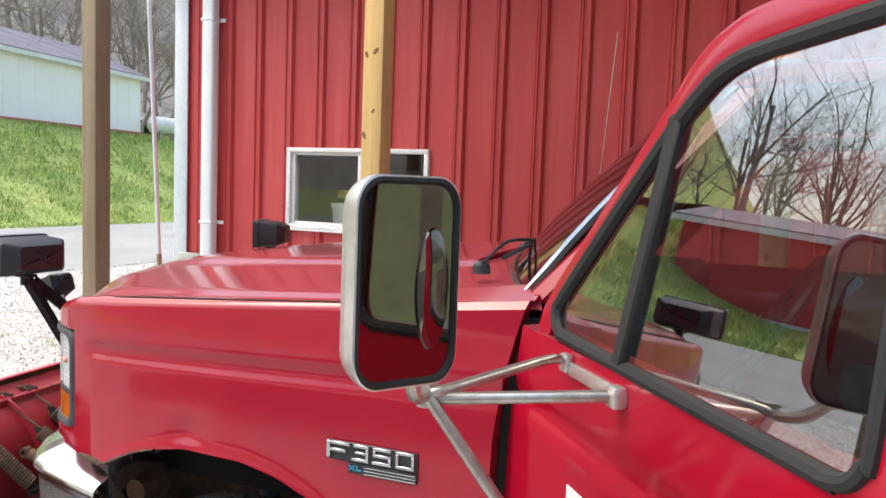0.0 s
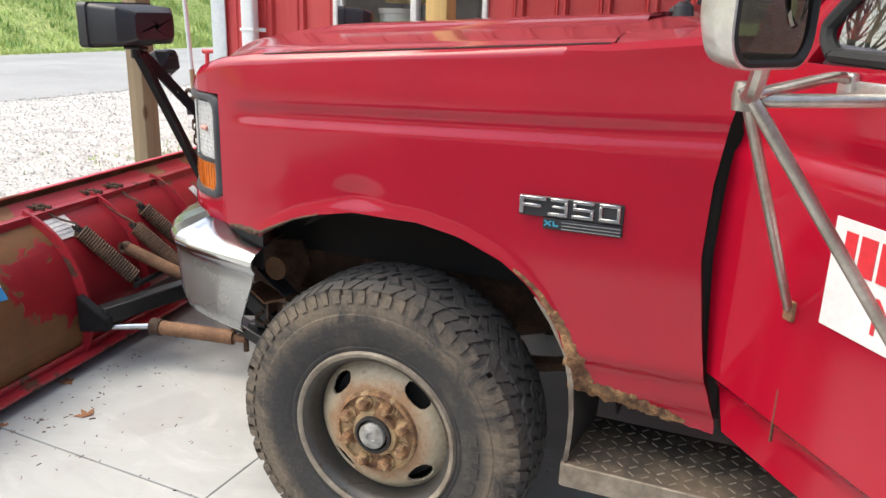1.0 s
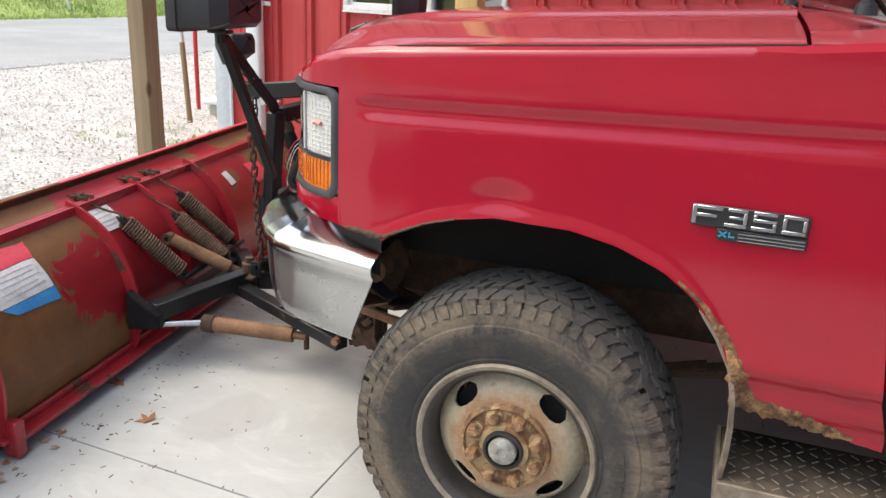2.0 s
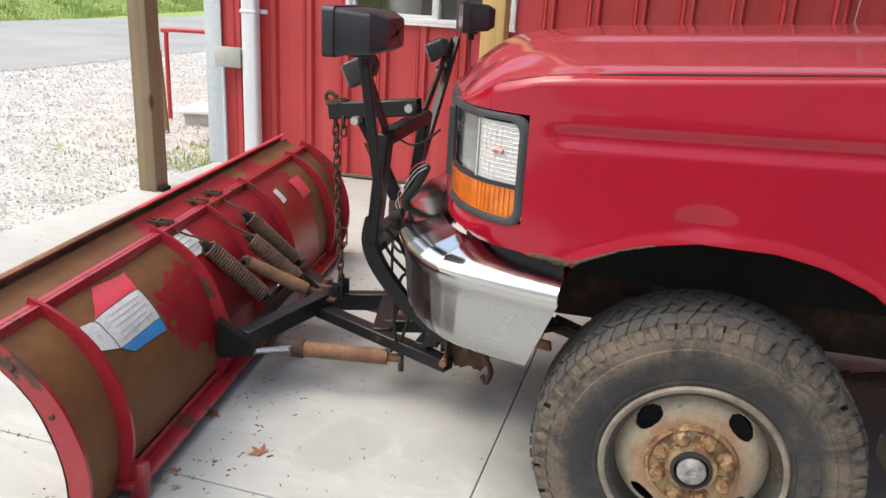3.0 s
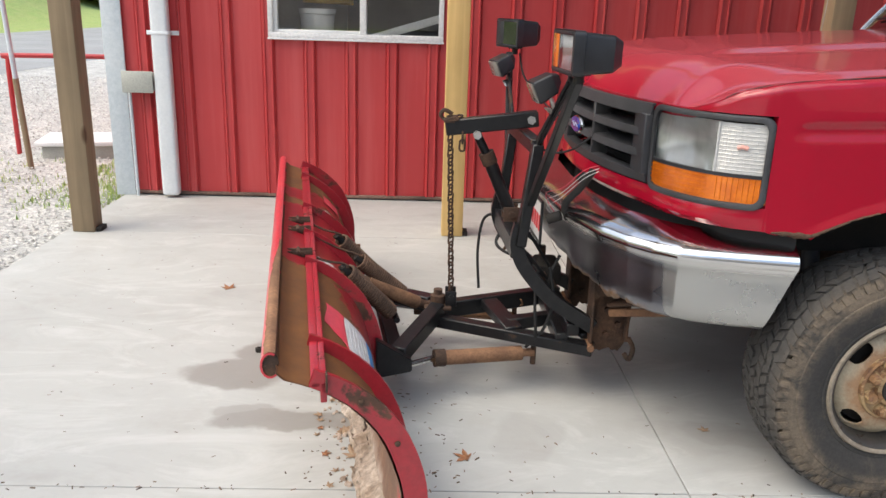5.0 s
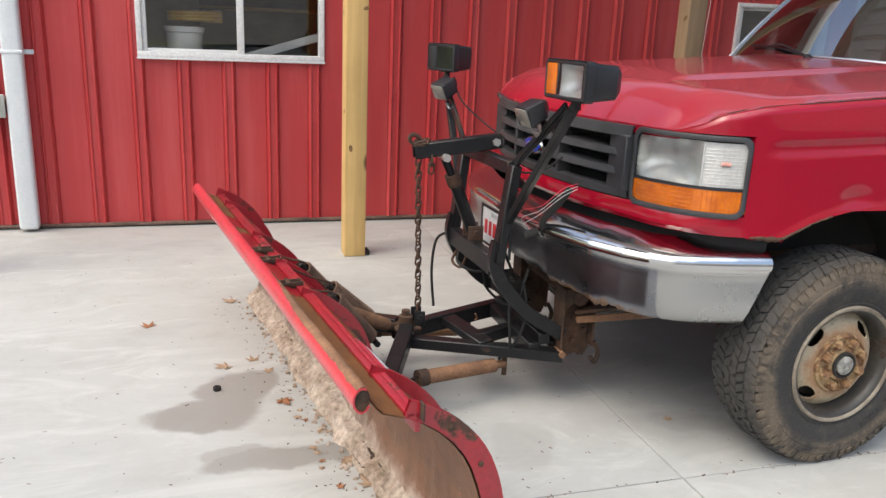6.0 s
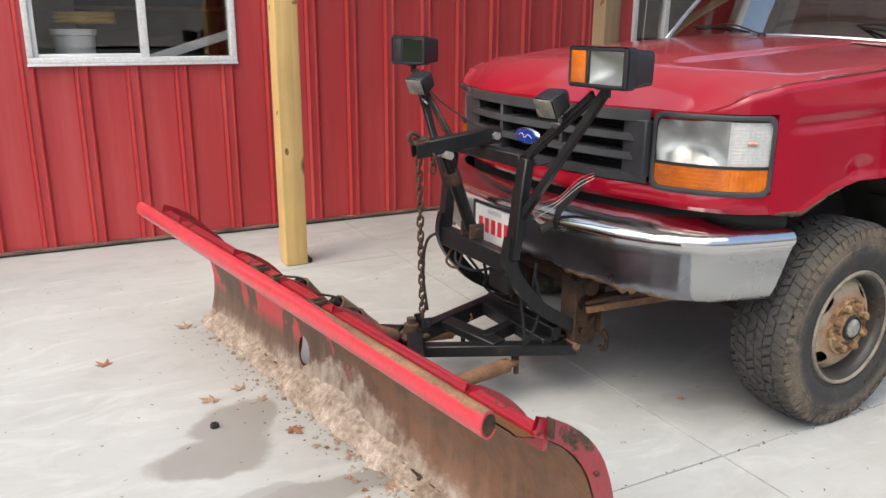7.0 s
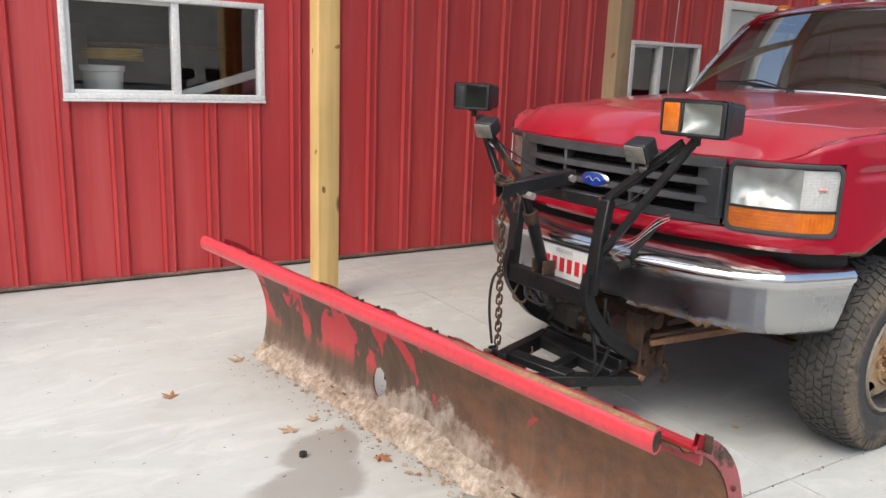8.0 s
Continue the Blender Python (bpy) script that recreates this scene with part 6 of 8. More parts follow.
part("seal", tube([P(0.15, 1.350, -0.002), P(0.82, 1.334, -0.002)], 0.012, 8), RUBBER_AND_SHADE, ddoor)
part("division_bar", beam(P(0.378, 1.345, -0.004), P(0.448, 1.715, -0.004), 0.030, 0.020, 0.005, (0, 1, 0)), RUBBER_AND_SHADE, ddoor, "black vent window bar")
vent = part("vent_glass", thick(sheet([[P(0.15, 1.36), P(0.375, 1.36)], [P(0.16, 1.42), P(0.387, 1.42)], [P(0.42, 1.675), P(0.436, 1.675)]]), 0.004), CAR_GLASS, ddoor)
main = part("window_glass", thick(sheet([[P(0.385, 1.345), P(0.90, 1.342)], [P(0.455, 1.72), P(0.90, 1.725)], [P(0.56, 1.768), P(0.90, 1.792)]]), 0.004), CAR_GLASS, ddoor, "rolled-up door glass")
vent.visible_shadow = main.visible_shadow = False
part("door_handle", join(box(0.98, 1.10, -0.028, -0.018, 1.10, 1.13, 0.006), box(0.985, 1.0, -0.02, 0.0, 1.10, 1.13, 0.004), box(1.08, 1.095, -0.02, 0.0, 1.10, 1.13, 0.004)), CHROME_TRIM, ddoor, "chrome door handle")
# towing mirror on tubular arms
JM = Vector((0.345, -0.285, 1.305))
bracket = part("mirror_bracket", join(box(0.185, 0.415, -0.008, 0.0, 1.292, 1.316, 0.003), box(0.195, 0.225, -0.016, 0.0, 1.296, 1.328, 0.005), box(0.385, 0.415, -0.024, 0.0, 1.288, 1.322, 0.006)), CHROME_DULL, ddoor, "dull chrome mirror bracket")
part("mirror_arm", tube(curve_pts([(0.215, -0.02, 1.318), (0.235, -0.06, 1.322), JM + Vector((0.01, 0.03, 0.008)), JM]), 0.0085, 10), STAINLESS, ddoor, "dull chrome mirror tube")
part("mirror_arm", tube([(0.395, -0.02, 1.305), JM + Vector((0.015, 0.02, -0.004)), JM], 0.0095, 10), STAINLESS, ddoor, "dull chrome mirror tube")
part("mirror_arm", tube(curve_pts([JM, JM + Vector((-0.005, 0.012, -0.02)), (0.165, -0.012, 0.925)], 8), 0.0085, 10), STAINLESS, ddoor, "dull chrome mirror tube")
part("mirror_arm", tube(curve_pts([JM + Vector((0.012, 0, 0)), JM + Vector((0.02, 0.012, -0.022)), (0.46, -0.012, 0.90)], 8), 0.0095, 10), STAINLESS, ddoor, "dull chrome mirror tube")
for s, z in ((0.165, 0.925), (0.46, 0.90)):
    part("arm_foot", box(s - 0.012, s + 0.012, -0.012, 0.002, z - 0.025, z + 0.012, 0.004), RUST_LIGHT, ddoor)
part("rust_streak", box(0.163, 0.166, -0.0030, 0.002, 0.66, 0.90), PAINT_RUST, ddoor, "thin rust streak under the arm foot")
joint = part("arm_joint", lathe([(0.001, -0.02), (0.016, -0.018), (0.018, 0.0), (0.016, 0.018), (0.001, 0.02)], 14, "z"), STAINLESS, ddoor)
joint.location = JM


def mirror_head():
    """Rectangular towing mirror; its glass faces +x of its own frame."""
    w, h = 0.185, 0.262
    prof = ((-0.052, 0.10, 0.16), (-0.050, 0.150, 0.222), (-0.035, 0.178, 0.252), (-0.01, 0.186, 0.262), (0.010, 0.187, 0.263), (0.012, 0.180, 0.256))
    rows = []
    for x, ww, hh in prof:
        rows.append([(x, a, b) for a, b in rounded(ww, hh, min(0.042, ww * 0.3))])
    bm = sheet([r + [r[0]] for r in rows])
    bmesh.ops.remove_doubles(bm, verts=bm.verts, dist=0.0001)
    head = part("mirror_head", join(bm, prism(rounded(0.10, 0.16, 0.03), -0.0525, -0.0515, "x")), CHROME_DULL, ddoor, "scuffed chrome towing mirror")
    part("rim", join(sheet([[(0.012, a, b) for a, b in rounded(0.182, 0.258, 0.04)] + [(0.012, *rounded(0.182, 0.258, 0.04)[0])], [(0.014, a, b) for a, b in rounded(0.172, 0.248, 0.037)] + [(0.014, *rounded(0.172, 0.248, 0.037)[0])], [(0.006, a, b) for a, b in rounded(0.165, 0.241, 0.035)] + [(0.006, *rounded(0.165, 0.241, 0.035)[0])]])), RUBBER_AND_SHADE, head, "black rubber rim")
    part("mirror_glass", prism(rounded(0.166, 0.242, 0.035), 0.004, 0.0065, "x"), MIRROR, head)
    spot = lathe([(0.030, 0.0), (0.029, 0.004), (0.02, 0.0075), (0.001, 0.009)], 28, "x")
    for v in spot.verts:
        v.co.z *= 2.6
    sp = part("spot_mirror", spot, MIRROR, head, "tall convex spot mirror")
    put(sp, Matrix.Translation((0.0065, 0.045, -0.01)))
    return head


head = mirror_head()
put(head, pose(0.456, -0.348, 1.482, 0, 0, 52.5 - 33) @ Matrix.Diagonal((0.92, 0.83, 1.03, 1)))
part("mount", tube(curve_pts([JM, (0.40, -0.315, 1.318), (0.44, -0.335, 1.365)]), 0.011, 8), STAINLESS, ddoor)

# magnetic sign on the door
sign = part("door_sign", box(0.235, 0.86, -0.0075, -0.0045, 0.925, 1.108, 0.001, 1), SIGN_WHITE, ddoor, "white magnetic sign with red writing")
x = 0.262
for k, w in enumerate((0.032, 0.04, 0.05, 0.04, 0.036, 0.04, 0.036, 0.034, 0.0, 0.036, 0.05, 0.036)):
    if w:
        part("letter_bar", box(x, x + w - 0.008, -0.0088, -0.0074, 1.028, 1.09), PRINT_RED, sign)
    x += w or 0.022
wm = text_mesh("Not For", 0.085, 0.0006)
moved(wm, Matrix.Translation((0.335, -0.0080, 0.948)) @ Matrix.Rotation(radians(90), 4, "X"))
part("words", wm, PRINT_RED, sign, smooth=False)

# bed, behind the cab
for s in (-1, 1):
    part("bed_side", join(box(2.42, 2.92, s * 0.95 - 0.02, s * 0.95 + 0.02, 0.60, 1.32, 0.015), box(3.84, 4.7, s * 0.95 - 0.02, s * 0.95 + 0.02, 0.60, 1.32, 0.015), box(2.92, 3.84, s * 0.95 - 0.02, s * 0.95 + 0.02, 0.93, 1.32, 0.015)), PAINT, truck, "red bed side")
part("bed_floor", join(box(2.42, 4.7, -0.93, 0.93, 0.78, 0.82), box(2.42, 2.45, -0.93, 0.93, 0.82, 1.32), box(4.67, 4.7, -0.93, 0.93, 0.60, 1.32)), PAINT, truck, "red bed floor")


# ---- snow plow ----
ROOT = Vector((-1.38, -0.02, 0))
plow = thing("snow_plow", "worn red snow plow with black lift frame on the truck's nose", "snow plow", Matrix.Translation(ROOT))


def pp(name, bm, material, parent=None, label="", sharp=38):
    """A plow part drawn in the place's own metres."""
    par = parent or plow
    return part(name, moved(bm, Matrix.Translation(-ROOT)), material, par, label, sharp)


BLADE = Matrix.Translation(Vector((-1.795, -1.372, 0)) - ROOT) @ Matrix.Rotation(radians(9.07), 4, "Z")
LEN = 2.60
PD = [0.012, 0.030, 0.065, 0.10, 0.14, 0.18, 0.215, 0.25, 0.272, 0.29, 0.303, 0.312, 0.317, 0.318, 0.316, 0.311, 0.303, 0.295]
PZ = [0.622, 0.604, 0.592, 0.578, 0.556, 0.528, 0.494, 0.450, 0.408, 0.360, 0.318, 0.277, 0.235, 0.195, 0.155, 0.118, 0.085, 0.05]


def prof(z):
    return float(np.interp(z, PZ[::-1], PD[::-1]))


def board(off):
    """The curved sheet, with the torn hole in it."""
    bm = bmesh.new()
    ss = list(np.linspace(0, LEN, 131)) + list(np.linspace(1.53, 1.67, 36))
    ss = sorted(set(round(v, 4) for v in ss))
    zz = sorted(set(PZ + [round(v, 4) for v in np.linspace(0.09, 0.26, 40)]), reverse=True)
    n = len(zz)
    V = []
    for s in ss:
        row = []
        for z in zz:
            w = 0.004 * noise.noise(Vector((s * 2.5, z * 4, 1)))
            row.append(bm.verts.new((prof(z) + off + w, s, z)))
        V.append(row)
    for i in range(len(ss) - 1):
        for j in range(n - 1):
            s = (ss[i] + ss[i + 1]) / 2
            z = (zz[j] + zz[j + 1]) / 2
            if ((s - 1.60) / 0.046) ** 2 + ((z - 0.170) / 0.062) ** 2 < 1:
                continue
            bm.faces.new((V[i][j], V[i + 1][j], V[i + 1][j + 1], V[i][j + 1]))
    for v in [v for v in bm.verts if not v.link_faces]:
        bm.verts.remove(v)
    return bm


mold = part("moldboard", board(0.006), BOARD_BACK, plow, "curved plow blade, brown bare steel with red paint patches", sharp=60)
put(mold, BLADE)
part("face", board(0.0), BOARD_FRONT, mold, "scraped brown working face caked with mud", sharp=60)
# rolled lip along the top
ss = np.linspace(0.05, LEN, 60)
ring = [(0.0 + 0.024 * math.cos(a), 0.620 + 0.034 * math.sin(a)) for a in np.linspace(radians(-150), radians(120), 12)]
lip = [[(-d * 1.0 + 0.0, s, z) for d, z in ring] for s in ss]
lb = thick(sheet(lip), 0.005)
part("rolled_lip", lb, PLOW_RED_BRIGHT, mold, "bright red rolled top lip")
worn_top = []
for k in range(46):
    q = 0.05 + 0.95 * k / 45
    lo = 52 + 14 * noise.noise(Vector((q * 7, 2, 2))) + 8 * noise.noise(Vector((q * 30, 1, 2))) + 50 * ease((q - 0.55) / 0.45)
    worn_top.append([(-0.0253 * math.cos(radians(e)), q, 0.620 + 0.0355 * math.sin(radians(e))) for e in np.linspace(min(lo, 119), 121, 5)])
part("lip_patch", sheet(worn_top), RUST_LIGHT, mold, "bare tan strip on top of the lip")
part("lip_end", prism([(0.021 * math.cos(a), 0.620 + 0.031 * math.sin(a)) for a in np.linspace(0, 2 * math.pi, 17)[:-1]], 0.052, 0.062, "y"), RUST, mold, "rusty closed end of the lip")
part("lip_lining", sheet([[(-d * 0.80 + 0.002, s, 0.620 + (z - 0.620) * 0.80) for d, z in ring] for s in ss]), RUST_LIGHT, mold, "rusty inside of the lip")
part("top_flange", join(box(0.116, 0.132, 0.0, LEN, 0.540, 0.594, 0.003), box(0.094, 0.116, 0.0, LEN, 0.582, 0.594, 0.002)), PLOW_RED, mold, "red steel flange along the top")
for s, z in ((1.02, 0.0), (1.32, 0.0), (1.46, 0.0)):
    part("spring_lug", join(box(0.03, 0.12, s - 0.022, s - 0.014, 0.585, 0.608, 0.002), box(0.03, 0.12, s + 0.014, s + 0.022, 0.585, 0.608, 0.002), tube([(0.07, s - 0.03, 0.604), (0.07, s + 0.03, 0.604)], 0.007, 6)), RUST, mold, "rusty spring lug")


def rib_plate(s, depth, t=0.012, extra=0.0):
    """A curved rib on the back of the blade."""
    zs = np.linspace(0.06, 0.585, 22)
    inn = [(prof(z) + 0.006, z) for z in zs]
    out = []
    for k, z in enumerate(zs):
        a, b = max(0, k - 1), min(len(zs) - 1, k + 1)
        tx, tz = prof(zs[b]) - prof(zs[a]), zs[b] - zs[a]
        ln = math.hypot(tx, tz)
        dd = depth * (0.65 + 0.35 * math.sin(math.pi * k / 21)) + extra
        out.append((prof(z) + dd * tz / ln, z - dd * tx / ln))
    rows = [[(d, s + o, z) for d, z in inn] for o in (-t / 2,)] + [[(d, s - t / 2, z) for d, z in out], [(d, s + t / 2, z) for d, z in out], [(d, s + t / 2, z) for d, z in inn]]
    return sheet(rows, close_rows=True)


for s, dep, ex in ((0.006, 0.058, 0.01), (0.245, 0.052, 0), (0.92, 0.052, 0), (1.30, 0.045, 0), (1.71, 0.052, 0), (2.35, 0.052, 0), (2.594, 0.058, 0.01)):
    part("rib", rib_plate(s, dep, extra=ex), PLOW_RED, mold, "curved red rib", sharp=30)
for k in range(3):
    part("rivet", lathe([(0.008, 0.0), (0.007, -0.004), (0.001, -0.006)], 10, "y"), RUST, mold)
    put(mold.children[-1], Matrix.Identity(4))
rivets = [o for o in mold.children if o.name.startswith("rivet")]
for k, o in enumerate(sorted(rivets, key=lambda o: o.name)):
    z = (0.16, 0.42, 0.53)[k]
    o.matrix_basis = Matrix.Translation((prof(z) + 0.036, -0.001, z - 0.01 + 0.02 * ease((z - 0.3) / 0.3)))
part("base_angle", join(box(0.313, 0.322, 0.26, LEN, 0.045, 0.085, 0.003), box(0.312, 0.375, 0.26, LEN, 0.045, 0.058, 0.003)), PLOW_RED, mold, "red base angle")
part("cutting_edge", join(box(0.283, 0.297, -0.004, LEN + 0.004, 0.006, 0.048, 0.003)), RUST, mold, "worn steel cutting edge")
for k in range(9):
    s = 0.14 + 0.29 * k
    part("edge_bolt", lathe([(0.014, 0.0), (0.012, -0.006), (0.001, -0.008)], 10, "x"), RUST, mold)
for k, o in enumerate(sorted([o for o in mold.children if o.name.startswith("edge_bolt")], key=lambda o: o.name)):
    o.matrix_basis = Matrix.Translation((0.283, 0.14 + 0.29 * k, 0.032))
part("end_tab", box(0.128, 0.133, -0.020, 0.004, 0.575, 0.622, 0.001), RUST, mold, "rusty tab at the blade end")
part("skid_lug", join(box(0.335, 0.385, 0.245, 0.285, 0.01, 0.125, 0.006), box(0.312, 0.36, 0.22, 0.31, 0.06, 0.075, 0.003)), PLOW_RED, mold, "red skid shoe lug")
part("pull_loop", tube([(0.33, 2.47, 0.10), (0.40, 2.47, 0.10), (0.40, 2.47, 0.18), (0.33, 2.47, 0.18)], 0.007, 6), RUST_LIGHT, mold, "bent wire loop")


def patch(corners, off=0.0115, n=6):
    """A stuck label on the back of the blade between four (s, z) corners."""
    (a, b, c, d) = [Vector((p[0], p[1])) for p in corners]
    rows = []
    for i in range(n + 1):
        u = i / n
        row = []
        for j in range(n + 1):
            v = j / n
            p = a.lerp(b, v).lerp(d.lerp(c, v), u)
            p += Vector((0.006 * noise.noise(Vector((p.x * 30, p.y * 30, 0))) * (i in (0, n)), 0.006 * noise.noise(Vector((p.x * 30, p.y * 30, 4))) * (j in (0, n))))
            row.append((prof(p.y) + off, p.x, p.y))
        rows.append(row)
    return thick(sheet(rows), 0.0012)


part("sticker", patch(((0.36, 0.512), (0.60, 0.515), (0.60, 0.425), (0.37, 0.425))), PAPER, mold, "torn white warning sticker")
part("sticker", patch(((0.46, 0.562), (0.62, 0.552), (0.60, 0.517), (0.36, 0.514))), STICK_RED, mold, "red part of a torn sticker")
part("sticker", patch(((0.25, 0.520), (0.355, 0.510), (0.365, 0.427), (0.245, 0.470))), PAPER, mold, "peeling white sticker flap")
part("sticker", patch(((0.375, 0.423), (0.60, 0.423), (0.605, 0.382), (0.42, 0.395))), BLUE, mold, "blue part of a torn sticker")
part("sticker", patch(((0.935, 0.562), (1.08, 0.562), (1.07, 0.495), (0.93, 0.497))), PAPER, mold, "white instruction label")
part("sticker", patch(((2.08, 0.52), (2.22, 0.52), (2.23, 0.44), (2.10, 0.43))), STICK_RED, mold, "red warning sticker")
part("sticker", patch(((1.86, 0.52), (1.91, 0.525), (1.92, 0.47), (1.87, 0.465))), PAPER, mold, "small white label scrap")
for k in range(5):
    part("print_line", patch(((0.40, 0.502 - 0.014 * k), (0.58 - 0.02 * (k % 2), 0.504 - 0.014 * k), (0.58 - 0.02 * (k % 2), 0.502 - 0.014 * k), (0.40, 0.500 - 0.014 * k)), 0.0130, 2), PRINT_GREY, mold)
for k in range(4):
    part("print_line", patch(((0.95, 0.552 - 0.013 * k), (1.065 - 0.015 * (k % 2), 0.552 - 0.013 * k), (1.065 - 0.015 * (k % 2), 0.549 - 0.013 * k), (0.95, 0.549 - 0.013 * k)), 0.0130, 2), PRINT_GREY, mold)

# caked mud along the cutting edge
mud = []
for i in range(120):
    s = 0.0 + LEN * i / 119
    big = 0.5 + 0.5 * noise.noise(Vector((s * 2.3, 0, 0)))
    h = 0.030 + 0.035 * big + 0.05 * math.exp(-((s - 1.28) / 0.20) ** 2) + 0.022 * noise.noise(Vector((s * 14, 3, 0)))
    toe = 0.010 + 0.035 * big + 0.022 * noise.noise(Vector((s * 9, 7, 0)))
    row = [(prof(h + 0.02) + 0.001, s, h + 0.02 + 0.012 * noise.noise(Vector((s * 40, 1, 6))))]
    for j in range(9):
        t = j / 8
        z = h * (1 - t) ** 1.3
        d = prof(max(z, 0.05)) - 0.0015 - 0.022 * math.sin(min(1.0, t * 2.2) * math.pi / 2) - toe * t ** 1.4
        d -= 0.017 * ease((0.10 - z) / 0.03)
        w = 0.018 * noise.noise(Vector((s * 20, j * 0.7, 1))) + 0.007 * noise.noise(Vector((s * 70, j * 2.1, 1)))
        row.append((d - abs(w) if 0 < j < 8 else d, s, max(0.001, z + (w * 0.7 if 0 < j < 8 else 0.5 * w))))
    mud.append(row)
part("caked_mud", sheet(mud), CLOD, mold, "dry tan mud caked on the edge")


def coil(p, q, r, wire, turns):
    """A trip spring from p to q with a hook at each end."""
    p, q = Vector(p), Vector(q)
    d = (q - p).normalized()
    a = d.orthogonal().normalized()
    b = d.cross(a)
    pts = []
    n = turns * 9
    L = (q - p).length
    for k in range(n + 1):
        t = k / n
        ang = 2 * math.pi * turns * t
        pts.append(p + d * (0.03 + (L - 0.06) * t) + (a * math.cos(ang) + b * math.sin(ang)) * r)
    pts = [p, p + d * 0.015 + a * r * 0.3] + pts + [q - d * 0.015 + a * r * 0.3, q]
    return tube(pts, wire, 5)


def trip_spring(p, q, anchor):
    s = pp("trip_spring", coil(p, q, 0.028, 0.0062, 24), SPRING, None, "rusty coil trip spring")
    pp("core", tube([p, q], 0.0135, 8), DARK, s)
    pp("eye_bolt", tube(curve_pts([anchor, Vector(anchor).lerp(Vector(p), 0.6), Vector(p) + Vector((0, 0, 0.012)), Vector(p) + Vector((0.02, 0, 0.0)), Vector(p) + Vector((0.0, 0, -0.016)), Vector(p) + Vector((-0.012, 0, 0.0))]), 0.0048, 6), RUST, s)
    return s


def on_blade(d, s, z):
    return tuple((Matrix.Translation(ROOT) @ BLADE) @ Vector((d, s, z)))


trip_spring((-1.735, -0.314, 0.535), (-1.545, -0.18, 0.290), on_blade(0.09, 1.00, 0.60))
trip_spring((-1.71, -0.05, 0.488), (-1.50, 0.03, 0.290), on_blade(0.09, 1.30, 0.60))
trip_spring((-1.80, 0.085, 0.535), (-1.61, 0.21, 0.300), on_blade(0.09, 1.46, 0.60))
damper = pp("damper", tube([(-1.655, -0.13, 0.405), (-1.46, -0.03, 0.292)], 0.027, 14), RUST_LIGHT, None, "rust-brown shock damper")
pp("rod", tube([(-1.46, -0.03, 0.292), (-1.40, 0.0, 0.262)], 0.018, 10), RUST, damper)
pp("eye", moved(lathe([(0.012, -0.016), (0.024, -0.016), (0.024, 0.016), (0.012, 0.016)], 14, "y", close=True), Matrix.Translation((-1.665, -0.135, 0.410))), RUST, damper)

# push frame against the blade
sector = pp("sector", join(beam((-1.525, -0.40, 0.225), (-1.375, -0.04, 0.265), 0.06, 0.065), beam((-1.62, 0.27, 0.225), (-1.395, 0.03, 0.265), 0.06, 0.065), beam((-1.525, -0.40, 0.20), (-1.63, 0.28, 0.20), 0.055, 0.06)), BLACK, None, "black steel push frame behind the blade")
pp("corner_plate", moved(prism([(0, 0.0), (0.13, 0.02), (0.13, 0.065), (0.0, 0.15)], -0.03, 0.012, "y", 0.004), Matrix.Translation((-1.605, -0.425, 0.155)) @ Matrix.Rotation(radians(9), 4, "Z")), BLACK, sector, "black corner gusset")
pp("corner_plate", moved(prism([(0, 0.0), (0.10, 0.02), (0.10, 0.07), (0.0, 0.12)], -0.04, 0.03, "y", 0.004), Matrix.Translation((-1.70, 0.25, 0.165)) @ Matrix.Rotation(radians(9), 4, "Z")), BLACK, sector, "black corner gusset")
pp("anchor_bar", tube([(-1.535, -0.22, 0.288), (-1.62, 0.28, 0.288)], 0.012, 8), BLACK, sector)
pp("pivot_pin", moved(lathe([(0.03, 0.19), (0.03, 0.32), (0.018, 0.325), (0.018, 0.345), (0.001, 0.347)], 16, "z"), Matrix.Translation((-1.375, -0.01, 0))), RUST, sector, "rusty pivot pin")

aframe = pp("a_frame", beam((-1.41, -0.055, 0.232), (-0.785, -0.30, 0.218), 0.055, 0.046), BLACK, None, "black welded A-frame")
pp("leg", beam((-1.41, 0.03, 0.232), (-0.83, 0.27, 0.236), 0.05, 0.07), BLACK, aframe)
pp("crossbar", beam((-1.155, 0.125, 0.245), (-1.075, -0.19, 0.240), 0.075, 0.035), BLACK, aframe)
pp("crossbar", beam((-0.90, -0.27, 0.240), (-0.90, 0.245, 0.240), 0.05, 0.055), BLACK, aframe)
pp("brace", beam((-1.10, -0.10, 0.235), (-0.865, -0.02, 0.240), 0.05, 0.05), BLACK, aframe)
pp("brace", beam((-0.87, 0.0, 0.262), (-0.80, -0.26, 0.255), 0.055, 0.022), BLACK, aframe)
pp("nose_plate", box(-1.43, -1.32, -0.07, 0.05, 0.272, 0.284, 0.003), RUST, aframe, "rust-stained nose plate")
pp("clevis", join(box(-1.345, -1.30, -0.045, -0.033, 0.28, 0.345, 0.004), box(-1.345, -1.30, 0.02, 0.032, 0.28, 0.345, 0.004), tube([(-1.322, -0.06, 0.325), (-1.322, 0.045, 0.325)], 0.011, 8)), BLACK, aframe, "black chain clevis")


